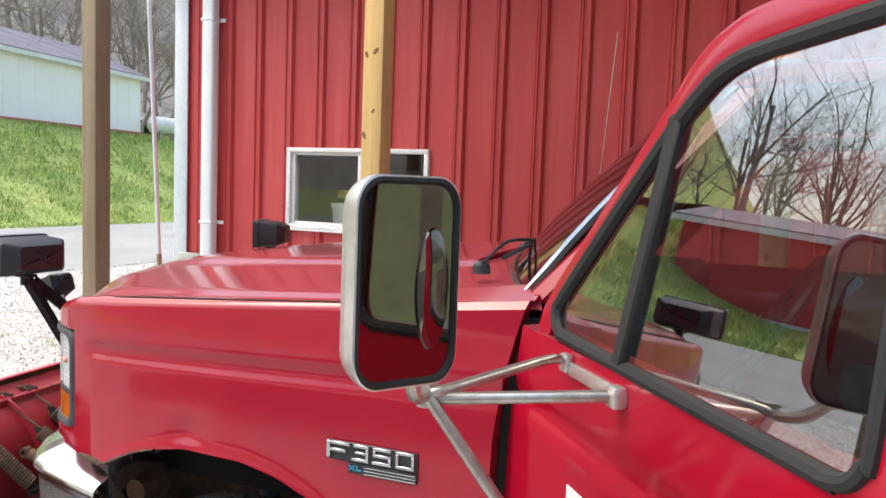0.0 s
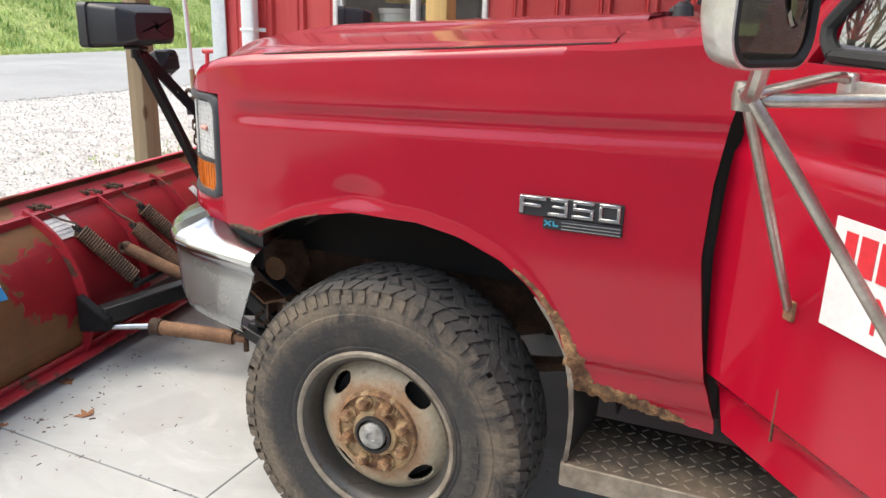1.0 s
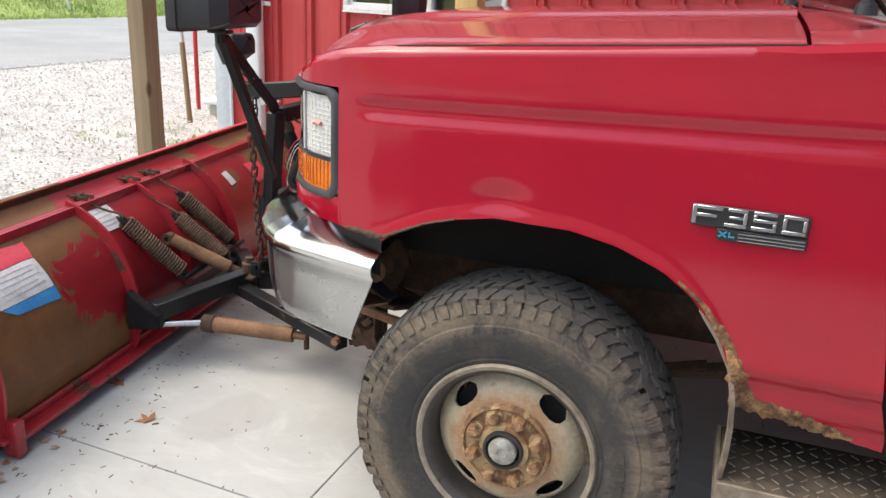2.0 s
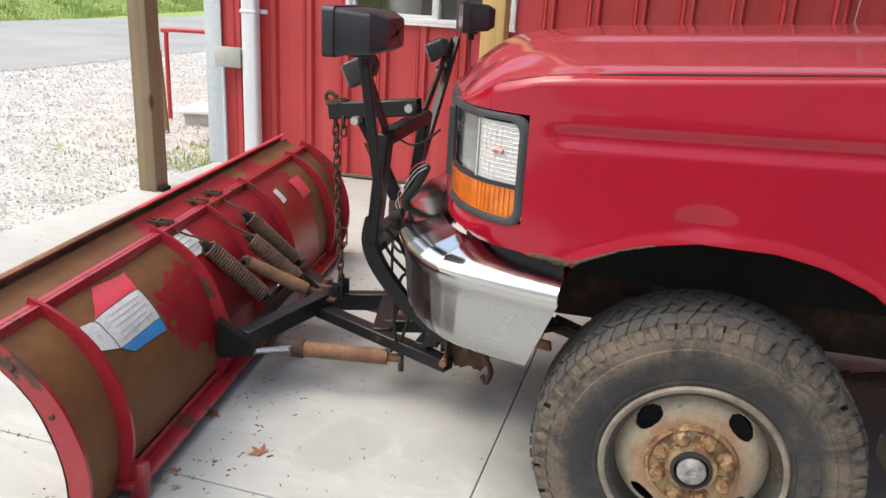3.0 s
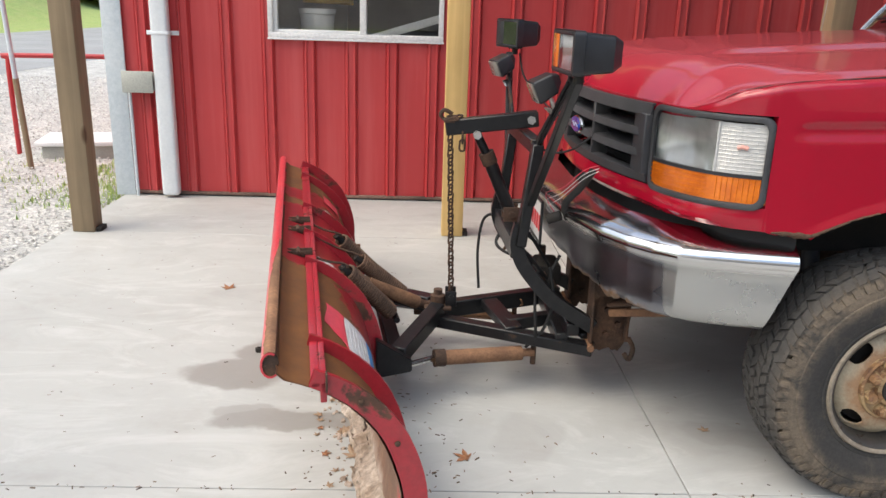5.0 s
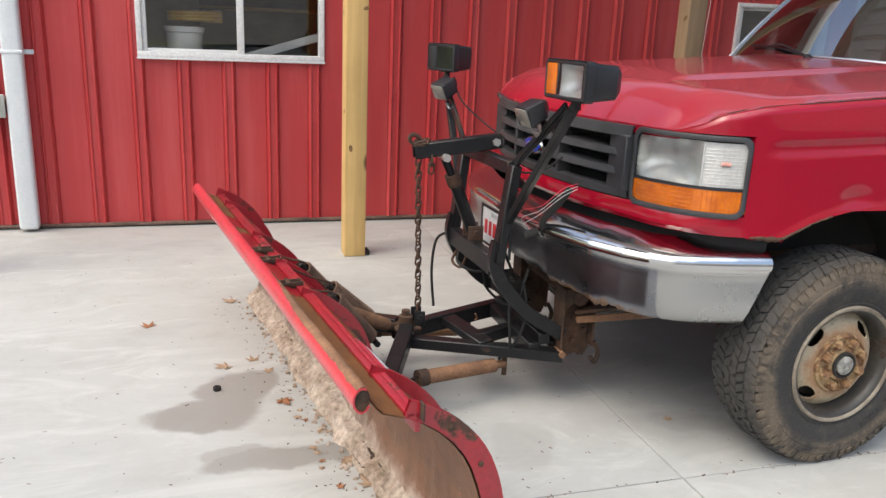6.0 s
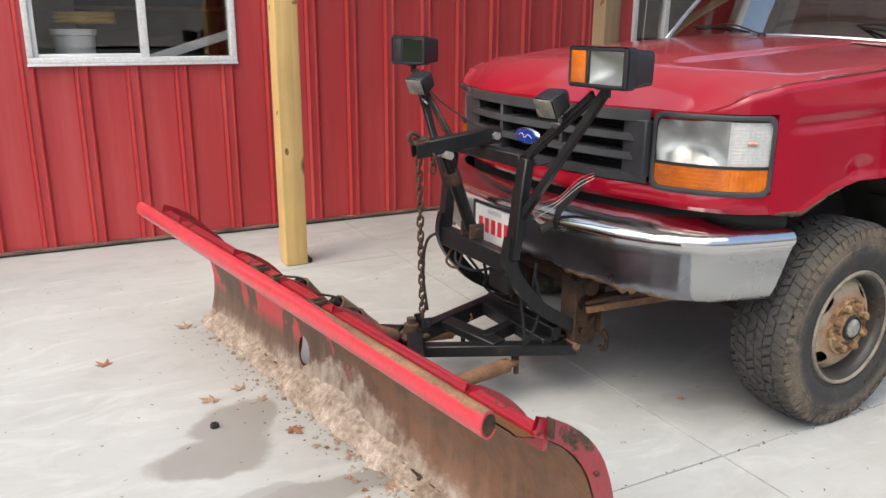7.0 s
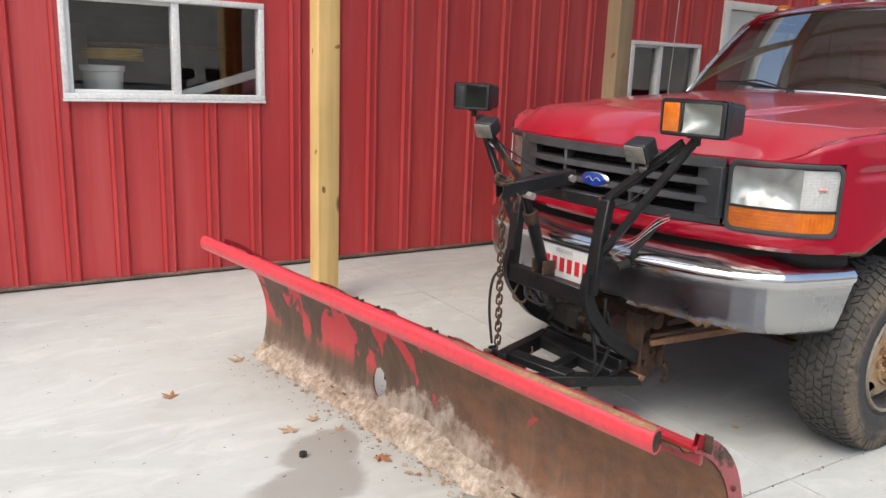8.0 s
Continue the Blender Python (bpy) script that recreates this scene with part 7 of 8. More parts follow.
def angle_ram(front, a, b, tail):
    ram = pp("angle_cylinder", tube([a, b], 0.029, 16), RUST_LIGHT, None, "tan rusted hydraulic angle cylinder")
    pp("gland", tube([a, Vector(a).lerp(Vector(b), 0.12)], 0.034, 16), RUST, ram)
    pp("rod", tube([front, a], 0.013, 10), CHROME_TRIM, ram, "bright piston rod")
    pp("tail", tube([b, tail], 0.017, 8), RUST_LIGHT, ram)
    pp("tail_pin", tube([Vector(tail) + Vector((0, 0, -0.05)), Vector(tail) + Vector((0, 0, 0.06))], 0.011, 8), RUST, ram)
    pp("cotter", tube(curve_pts([Vector(tail) + Vector((0, 0, 0.05)), Vector(tail) + Vector((0.03, -0.02, 0.06)), Vector(tail) + Vector((0.02, -0.03, 0.09))]), 0.004, 5), RUST_LIGHT, ram)


angle_ram((-1.53, -0.40, 0.172), (-1.39, -0.285, 0.162), (-1.045, -0.205, 0.155), (-0.995, -0.195, 0.155))
angle_ram((-1.63, 0.27, 0.172), (-1.47, 0.25, 0.162), (-1.08, 0.20, 0.155), (-1.03, 0.185, 0.155))

# lift frame
YN, YF = -0.275, 0.205


def upright(y, sgn, dx):
    col = pp("upright", beam((-1.085 + dx, y, 0.62), (-1.045 + dx, y + 0.015 * sgn, 1.0), 0.04, 0.06, 0.005, (0, 1, 0)), BLACK, None, "black lift frame upright")
    path = curve_pts([(-1.085 + dx, y, 0.70), (-1.097 + dx, y, 0.625), (-1.075 + dx, y, 0.555), (-1.02 + dx, y - 0.002, 0.48), (-0.94 + dx, y - 0.004, 0.40), (-0.79, y - 0.006, 0.305)], 5)
    rows = []
    for i, p in enumerate(path):
        a, b = path[max(0, i - 1)], path[min(len(path) - 1, i + 1)]
        t = (b - a).normalized()
        nrm = Vector((t.z, 0, -t.x))
        rows.append([tuple(p + nrm * u + Vector((0, v, 0))) for u, v in ((-0.026, -0.017), (0.026, -0.017), (0.026, 0.017), (-0.026, 0.017), (-0.026, -0.017))])
    pp("curved_foot", sheet(rows), BLACK, col, "curved olive-black foot of the frame", sharp=30)
    return col


near_up = upright(YN, -1, 0.0)
far_up = upright(YF, 1, -0.03)
pp("lower_crossbar", beam((-1.092, YN, 0.605), (-1.115, YF, 0.605), 0.05, 0.075), BLACK, near_up)
pp("upper_crossbar", beam((-1.045, YN, 0.985), (-1.075, YF, 0.985), 0.045, 0.05), BLACK, near_up)
pp("foot_crossbar", beam((-0.86, YN, 0.285), (-0.88, YF, 0.285), 0.05, 0.05), BLACK, near_up)


def lamp_stand(up, low, knee, top, foot):
    pp("lamp_bar", beam(knee, top, 0.012, 0.038, 0.003, (0, 0, 1)), BLACK, up, "flat black lamp bar")
    pp("lamp_bar", beam(low, foot, 0.028, 0.028, 0.003), BLACK, up, "square black lamp bar")


lamp_stand(near_up, (-1.06, YN - 0.02, 0.78), (-1.045, YN - 0.01, 1.0), (-1.0, -0.60, 1.245), (-0.985, -0.635, 1.255))
lamp_stand(far_up, (-1.09, YF + 0.02, 0.80), (-1.08, YF + 0.01, 1.0), (-1.085, 0.555, 1.255), (-1.07, 0.585, 1.262))

arm = pp("lift_arm", join(beam((-1.365, -0.043, 1.008), (-1.015, -0.068, 1.056), 0.008, 0.058), beam((-1.365, 0.005, 1.008), (-1.015, -0.018, 1.056), 0.008, 0.058), beam((-1.36, -0.019, 1.035), (-1.02, -0.043, 1.083), 0.05, 0.006)), BLACK, None, "black lift arm")
for x, z in ((-1.043, 1.052), (-1.245, 0.99)):
    pp("bolt", tube([(x, -0.085, z), (x, 0.02, z)], 0.016, 6), CHROME_DULL, arm, "pale bolt head")
pp("chain_hook", join(tube(curve_pts([(-1.36, -0.02, 1.03), (-1.385, -0.02, 1.055), (-1.37, -0.02, 1.075), (-1.34, -0.02, 1.06)]), 0.008, 6), box(-1.372, -1.33, -0.05, 0.01, 1.03, 1.042, 0.002)), RUST, arm)
ram = pp("lift_cylinder", tube([(-1.19, -0.012, 0.885), (-1.095, 0.012, 0.672)], 0.026, 14), BLACK, None, "black lift cylinder")
pp("rod", tube([(-1.245, -0.028, 0.99), (-1.19, -0.012, 0.885)], 0.017, 10), BLACK, ram)
pp("gland", tube([(-1.205, -0.016, 0.915), (-1.185, -0.011, 0.872)], 0.031, 14), RUST, ram)
pp("foot_lugs", join(box(-1.125, -1.06, -0.03, -0.018, 0.60, 0.70, 0.004), box(-1.125, -1.06, 0.04, 0.052, 0.60, 0.70, 0.004), tube([(-1.092, -0.045, 0.672), (-1.092, 0.065, 0.672)], 0.012, 8)), RUST, ram)

chain = pp("lift_chain", tube([(-1.348, -0.02, 1.0), (-1.346, -0.02, 0.985)], 0.005, 6), RUST, None, "rusty lift chain")
link_pts = [(0.0, 0.011 * math.cos(a), (0.011 if math.sin(a) > 0 else -0.011) + 0.011 * math.sin(a)) for a in np.linspace(0, 2 * math.pi, 13)[:-1]]
link = None
top, low = Vector((-1.346, -0.021, 0.985)), Vector((-1.322, -0.005, 0.335))
NL = 22
for k in range(NL):
    p = top.lerp(low, (k + 0.5) / NL) - ROOT
    m = Matrix.Translation(p) @ Matrix.Rotation(radians(2.1), 4, "Y") @ Matrix.Rotation(radians(45 + 90 * (k % 2) + 8 * math.sin(k)), 4, "Z")
    if link is None:
        link = part("link", tube(link_pts, 0.0042, 6, closed=True), RUST, chain)
        put(link, m)
    else:
        again(link, chain, m)
for k in range(4):
    again(link, chain, Matrix.Translation(Vector((-1.352 + 0.012 * k, -0.03 + 0.012 * (k % 2), 1.045 + 0.006 * (k % 2))) - ROOT) @ pose(0, 0, 0, 70 * k, 80, 30 * k))
again(link, chain, Matrix.Translation(Vector((-1.30, -0.05, 0.975)) - ROOT))
again(link, chain, Matrix.Translation(Vector((-1.30, -0.05, 0.945)) - ROOT) @ pose(0, 0, 0, 0, 0, 90))


def plow_lamp(centre, turn, label, lit=True):
    """Plow headlamp: black tapered housing, amber signal beside a clear lamp. Its front faces -x."""
    lamp = part("plow_lamp", sheet([[(x, a, b) for a, b in rounded(w, h, 0.014, 3)] + [(x, *rounded(w, h, 0.014, 3)[0])] for x, w, h in ((-0.055, 0.262, 0.118), (-0.06, 0.270, 0.126), (-0.03, 0.270, 0.126), (-0.028, 0.260, 0.118), (0.06, 0.235, 0.105), (0.095, 0.16, 0.075), (0.10, 0.02, 0.02))]), BLACK_PLASTIC, plow, label, sharp=30)
    put(lamp, Matrix.Translation(Vector(centre) - ROOT) @ Matrix.Rotation(radians(turn), 4, "Z"))
    part("reflector", sheet([[(-0.052 + 0.045 * max(0.0, 1 - ((y + 0.035) / 0.085) ** 2) * max(0.0, 1 - (z / 0.054) ** 2), y, z) for y in np.linspace(-0.120, 0.050, 15)] for z in np.linspace(-0.054, 0.054, 11)]), REFLECTOR if lit else DARK, lamp)
    part("clear_lens", box(-0.0610, -0.0575, -0.112, 0.042, -0.050, 0.050, 0.0015, 1), CLEAR_LENS if lit else BLACK_LENS, lamp, "clear plow lamp lens" if lit else "black plow lamp lens")
    part("frame", join(box(-0.062, -0.05, -0.13, -0.112, -0.058, 0.058, 0.003), box(-0.062, -0.05, -0.112, 0.13, 0.050, 0.060, 0.003), box(-0.062, -0.05, -0.112, 0.13, -0.060, -0.050, 0.003)), BLACK_PLASTIC, lamp)
    part("amber_lens", box(-0.0610, -0.050, 0.055, 0.124, -0.050, 0.050, 0.003, 2), AMBER if lit else BLACK_PLASTIC, lamp, "amber turn-signal lens" if lit else "blanked signal opening")
    part("divider", box(-0.0605, -0.048, 0.043, 0.054, -0.056, 0.056, 0.002, 1), BLACK_PLASTIC, lamp)
    part("swivel", join(tube([(0.0, 0.02, -0.058), (0.0, 0.02, -0.095)], 0.016, 8), box(-0.03, 0.03, 0.0, 0.04, -0.070, -0.060, 0.003)), BLACK, lamp)
    return lamp


plow_lamp((-0.985, -0.660, 1.334), 4, "black plow headlamp with amber signal")
far_lamp = plow_lamp((-1.03, 0.665, 1.348), 24, "black plow headlamp with a dark lens", False)
far_lamp.matrix_basis = far_lamp.matrix_basis @ Matrix.Diagonal((0.9, 0.74, 1.0, 1.0))


def side_lamp(centre, turn, tilt):
    lamp = part("marker_lamp", sheet([[(x, a, b + dz) for a, b in rounded(w, h, 0.010, 3)] + [(x, rounded(w, h, 0.010, 3)[0][0], rounded(w, h, 0.010, 3)[0][1] + dz)] for x, w, h, dz in ((-0.045, 0.095, 0.07, 0.0), (-0.04, 0.10, 0.076, 0.0), (0.02, 0.094, 0.066, 0.006), (0.045, 0.05, 0.03, 0.012), (0.047, 0.01, 0.01, 0.012))]), BLACK_PLASTIC, plow, "small black marker lamp on the frame", sharp=30)
    put(lamp, Matrix.Translation(Vector(centre) - ROOT) @ pose(0, 0, 0, 0, tilt, turn))
    part("lens", box(-0.052, -0.044, -0.044, 0.044, -0.033, 0.033, 0.004), DIM_LENS, lamp, "cloudy marker lens")
    part("stem", tube([(0, 0, -0.035), (0.0, 0, -0.075)], 0.008, 6), CHROME_DULL, lamp)


side_lamp((-1.055, -0.463, 1.212), 5, -24)
side_lamp((-1.105, 0.445, 1.222), 20, -24)
pp("marker_bracket", beam((-1.05, -0.463, 1.145), (-1.02, -0.44, 1.12), 0.03, 0.006), CHROME_DULL, near_up, "pale marker lamp bracket")
pp("marker_bracket", beam((-1.10, 0.445, 1.155), (-1.085, 0.42, 1.13), 0.03, 0.006), CHROME_DULL, far_up, "pale marker lamp bracket")

# truck side brackets
for s in (-1, 1):
    y = -0.255 if s < 0 else 0.215
    g = random.Random(40 + s)
    ragged = [(-0.795, 0.52), (-0.80, 0.33), (-0.785, 0.235)] + [(-0.775 + 0.012 * k, 0.205 + g.uniform(-0.014, 0.016)) for k in range(10)] + [(-0.655, 0.235), (-0.64, 0.34), (-0.66, 0.54)]
    br = pp("mount_plate", prism(ragged, y - 0.007, y + 0.007, "y"), RUST, None, "rusty push plate bolted under the truck", 30)
    pp("flange", box(-0.802, -0.792, y - 0.055, y + 0.045, 0.225, 0.50, 0.004), RUST, br)
    pp("flange", box(-0.665, -0.655, y - 0.05, y + 0.05, 0.25, 0.54, 0.004), RUST, br)
    pp("gusset", prism([(-0.80, 0.50), (-0.80, 0.42), (-0.70, 0.475), (-0.66, 0.50)], y - 0.055, y - 0.045, "y"), RUST, br, "flaking rusty gusset")
    pp("brace", beam((-0.69, y, 0.46), (-0.18, y + 0.14 * s, 0.60), 0.06, 0.045), RUST, br, "rusty brace back to the frame")
    pp("brace", beam((-0.72, y + 0.02 * s, 0.40), (-0.40, y + 0.36 * s, 0.555), 0.085, 0.016), RUST, br, "flaking rust on a brace")
    pp("brace", beam((-0.735, y + 0.035 * s, 0.365), (-0.40, y + 0.39 * s, 0.515), 0.012, 0.03), RUST_LIGHT, br, "pale worn brace edge")
    pp("pin", tube([(-0.80, y - 0.075, 0.232), (-0.80, y + 0.06, 0.232)], 0.014, 8), RUST_LIGHT, br)
    pp("hook_pin", tube(curve_pts([(-0.655, y - 0.05, 0.27), (-0.635, y - 0.055, 0.23), (-0.645, y - 0.055, 0.185), (-0.665, y - 0.05, 0.205)]), 0.010, 7), RUST, br)
    for xx, zz in ((-0.735, 0.27), (-0.735, 0.37), (-0.70, 0.46), (-0.76, 0.44), (-0.69, 0.31)):
        pp("bolt", tube([(xx, y - 0.024, zz), (xx, y + 0.024, zz)], 0.012, 6), RUST, br)
pp("cross_tube", tube([(-0.74, -0.33, 0.47), (-0.74, 0.29, 0.47)], 0.032, 10), RUST, None, "rusty cross tube under the bumper")
pump = pp("pump_block", box(-0.985, -0.89, -0.10, 0.06, 0.40, 0.485, 0.012), DARK, None, "greasy hydraulic valve block")
for a, b in (((-0.965, -0.14, 0.45), (-0.965, -0.09, 0.45)), ((-0.93, -0.15, 0.42), (-0.93, -0.09, 0.42)), ((-0.95, 0.03, 0.48), (-0.95, 0.03, 0.53))):
    pp("fitting", tube([a, b], 0.014, 6), RUST, pump)
for k, pts in enumerate((
        ((-0.965, -0.13, 0.45), (-1.0, -0.20, 0.48), (-1.01, -0.25, 0.38), (-1.0, -0.25, 0.26), (-0.995, -0.20, 0.18)),
        ((-0.965, -0.26, 0.53), (-0.945, -0.27, 0.40), (-0.975, -0.25, 0.27), (-1.03, -0.215, 0.185)),
        ((-1.12, 0.20, 0.62), (-1.18, 0.24, 0.58), (-1.20, 0.24, 0.44), (-1.19, 0.22, 0.27)),
        ((-0.95, 0.03, 0.52), (-1.04, -0.05, 0.60), (-1.10, -0.14, 0.62), (-1.04, -0.22, 0.56), (-0.93, -0.15, 0.42)),
        ((-1.05, -0.25, 0.66), (-1.0, -0.19, 0.58), (-0.95, -0.15, 0.50)),
        ((-1.07, 0.17, 0.57), (-1.03, 0.10, 0.49), (-0.97, 0.12, 0.43), (-0.93, 0.05, 0.44)),
        ((-1.08, -0.05, 0.58), (-1.04, -0.02, 0.47), (-1.0, 0.06, 0.40), (-0.96, 0.0, 0.36), (-0.90, -0.08, 0.34)),
        ((-1.10, 0.10, 0.60), (-1.14, 0.06, 0.53), (-1.09, 0.0, 0.50), (-1.02, -0.06, 0.52)),
        ((-0.92, -0.20, 0.56), (-0.96, -0.24, 0.48), (-0.93, -0.20, 0.38), (-0.86, -0.16, 0.33)))):
    pp("hose", tube(curve_pts(pts, 7), 0.0062, 7), RUBBER_AND_SHADE, None, "black rubber hose")
pp("loop", tube(curve_pts([(-1.10, 0.15, 0.57), (-1.13, 0.16, 0.50), (-1.10, 0.12, 0.48), (-1.08, 0.11, 0.55)]), 0.006, 6), RUST, None, "bent rusty wire hook")
# cables
cables = (((-1.02, 0.62, 1.26), (-1.0, 0.55, 1.16), (-0.93, 0.40, 1.07), (-0.87, 0.30, 1.02)),
          ((-1.05, -0.21, 0.98), (-0.98, -0.24, 0.96), (-0.92, -0.28, 0.98), (-0.86, -0.30, 1.03)),
          ((-1.01, -0.60, 1.24), (-1.03, -0.45, 1.12), (-1.05, -0.31, 1.0), (-1.075, -0.31, 0.85), (-1.09, -0.31, 0.70)))
for pts in cables:
    pp("cable", tube(curve_pts(pts, 7), 0.004, 6), RUBBER_AND_SHADE, None, "thin black cable")
plug = pp("plug_cable", tube(curve_pts([(-0.93, -0.345, 0.745), (-0.945, -0.36, 0.80), (-0.90, -0.38, 0.865), (-0.865, -0.40, 0.93)], 6), 0.013, 10), DARK, None, "black plow plug with loose wires")
pp("plug_head", tube([(-1.0, -0.33, 0.735), (-0.955, -0.345, 0.755)], 0.018, 12), DARK, plug)
for k in range(3):
    pp("wire", tube(curve_pts([(-0.965, -0.34, 0.745), (-1.0, -0.30 + 0.02 * k, 0.77 + 0.02 * k), (-0.96, -0.35 - 0.01 * k, 0.82 + 0.02 * k), (-0.90, -0.41, 0.90 + 0.015 * k), (-0.855, -0.44, 0.935 + 0.01 * k)], 7), 0.0013, 5), WIRE_WHITE if k < 2 else STICK_RED, plug)


# ---- yard, bank and distance ----
def grass_patch(name, n, region, height, material, label, blades=3, kind="stuff", spread=0.05):
    g = random.Random(len(name) * 13 + n)
    bm = bmesh.new()
    for _ in range(n):
        x, y = region(g)
        z = ground_z(x, y) if x < -9 else -0.03
        for _ in range(blades):
            a = g.random() * 6.28
            h = height * g.uniform(0.5, 1.3)
            w = h * g.uniform(0.10, 0.22)
            bx, by = x + g.uniform(-spread, spread), y + g.uniform(-spread, spread)
            lx, ly = math.cos(a) * h * g.uniform(0.1, 0.6), math.sin(a) * h * g.uniform(0.1, 0.6)
            p = bm.verts.new((bx - math.sin(a) * w, by + math.cos(a) * w, z - 0.01))
            q = bm.verts.new((bx + math.sin(a) * w, by - math.cos(a) * w, z - 0.01))
            t = bm.verts.new((bx + lx, by + ly, z + h))
            bm.faces.new((p, q, t))
    return tagged(finish(name, bm, material, smooth=False), label, "grass", kind=kind)


def bank(g):
    y = g.uniform(2, 36)
    edge = -18.5 - 0.24 * max(0.0, y - 17)
    return edge - 12.5 * g.random() ** 1.1, y


grass_patch("bank_grass", 26000, bank, 0.10, GRASS, "rough uneven grass on the road bank", 3, spread=0.16)
def weedy(g):
    """Spots where broad weeds have taken over the bank."""
    while True:
        x, y = bank(g)
        if noise.noise(Vector((x * 0.45, y * 0.45, 2))) > -0.05:
            return x, y


grass_patch("bank_weeds", 7500, weedy, 0.17, WEEDS, "leafy green weeds on the road bank", 4, spread=0.2)
grass_patch("corner_weeds", 900, lambda g: (-3.80 - 0.60 * g.random() ** 1.6, 2.55 + 2.3 * g.random() ** 0.8), 0.034, WEEDS, "low green weeds at the building corner", 4, spread=0.03)
grass_patch("gravel_weeds", 90, lambda g: (-4.75 + 0.5 * g.gauss(0, 0.8), 3.4 + 0.9 * g.gauss(0, 0.7)), 0.035, WEEDS, "thin weeds growing in the gravel", 4, spread=0.04)
grass_patch("verge_grass", 1500, lambda g: (-18.55 - 0.24 * max(0.0, 0) - 0.5 * g.random(), g.uniform(0, 17)), 0.08, GRASS, "short grass on the road verge", 3, spread=0.1)


def gable(name, label, at, length, depth, wall_h, rise, wall_mat, roof_mat, category):
    """A long low building with its eave to the road; its front faces +x of its own frame."""
    ob = thing(name, label, category, at)
    w = part("wall", prism([(-depth, 0), (0, 0), (0, wall_h), (-depth / 2, wall_h + rise), (-depth, wall_h)], 0, length, "y"), wall_mat, ob, smooth=False)
    ov = 0.35
    sl = rise / (depth / 2)
    for sx in (0, 1):
        if sx == 0:
            rows = [(ov, wall_h - ov * sl + 0.03), (-depth / 2, wall_h + rise + 0.03)]
        else:
            rows = [(-depth / 2, wall_h + rise + 0.03), (-depth - ov, wall_h - ov * sl + 0.03)]
        part("roof", prism([rows[0], rows[1], (rows[1][0], rows[1][1] + 0.12), (rows[0][0], rows[0][1] + 0.12)], -ov, length + ov, "y"), roof_mat, ob, smooth=False)
    part("eave_trim", box(0.30, 0.38, -ov, length + ov, wall_h - ov * sl - 0.10, wall_h - ov * sl + 0.10), WHITE, ob)
    part("base_strip", box(0.0, 0.04, 0, length, 0.0, 0.14), STICK_RED if wall_mat == SHED_WHITE else WHITE, ob)
    n = int(length / 0.9)
    for k in range(n):
        part("wall_seam", box(0.0, 0.01, 0.4 + 0.9 * k, 0.43 + 0.9 * k, 0.14, wall_h - 0.1), wall_mat, ob)
    return ob


gable("white_shed", "long white metal shed with a purple-grey roof", pose(-28.6, 17.2, 3.62, 0, 0, 10.2), 11.2, 8.0, 3.0, 1.5, SHED_WHITE, SHED_ROOF, "shed")
gable("red_barn", "red barn with white trim across the road", pose(-24.5, 1.0, 0.45, 0, 0, 4), 6.2, 6.0, 3.0, 0.6, BARN_RED, SHED_ROOF, "barn")
tank = thing("gas_tank", "white horizontal gas tank beside the shed", "tank", pose(-30.2, 29.6, 3.95))
part("shell", moved(lathe([(0.001, -1.1), (0.25, -1.05), (0.42, -0.9), (0.45, -0.7), (0.45, 0.7), (0.42, 0.9), (0.25, 1.05), (0.001, 1.1)], 20, "y"), Matrix.Translation((0, 0, 0.25))), WHITE, tank)
for y in (-0.6, 0.6):
    part("foot", box(-0.3, 0.3, y - 0.08, y + 0.08, -0.5, -0.1), CONCRETE, tank)
stake = thing("marker_stake", "leaning white marker stake on the bank", "stake", pose(-19.6, 16.3, ground_z(-19.6, 16.3), 0, 0, 0))
part("stake", beam((0, 0, -0.1), (0.05, -0.28, 0.85), 0.09, 0.03), WHITE, stake)
part("flag", box(-0.06, 0.04, -0.42, -0.24, 0.92, 1.02, 0.01), WHITE, stake)


def bare_tree(seed, height):
    """Trunk and limbs of a leafless tree; returns two meshes: trunk with limbs, and twigs."""
    g = random.Random(seed)
    limbs, twigs = [], []

    def grow(p, d, length, r, level):
        k = 4
        pts, tap = [p], [1.0]
        q, dd = p.copy(), d.copy()
        for i in range(k):
            dd = (dd + Vector((g.gauss(0, 0.12), g.gauss(0, 0.12), 0.04))).normalized()
            q = q + dd * (length / k)
            pts.append(q.copy())
            tap.append(1 - 0.55 * (i + 1) / k)
        (limbs if level < 2 else twigs).append(tube(pts, r, 6 if level == 0 else 4 if level == 1 else 3, taper=tap))
        if level >= 4:
            return
        kids = (7, 5, 5, 4)[level]
        for c in range(kids):
            t = g.uniform(0.35, 1.0) if level else g.uniform(0.38, 1.0)
            i = min(k - 1, int(t * k))
            b = pts[i].lerp(pts[i + 1], t * k - i)
            side = Vector((g.gauss(0, 1), g.gauss(0, 1), g.gauss(0.25, 0.5))).normalized()
            nd = (dd * 0.75 + side * 0.8).normalized()
            grow(b, nd, length * g.uniform(0.45, 0.68), r * 0.45 * (1 - 0.4 * t), level + 1)
    grow(Vector((0, 0, -0.2)), Vector((0, 0, 1)), height * 0.62, height * 0.018, 0)
    return join(*limbs), join(*twigs)


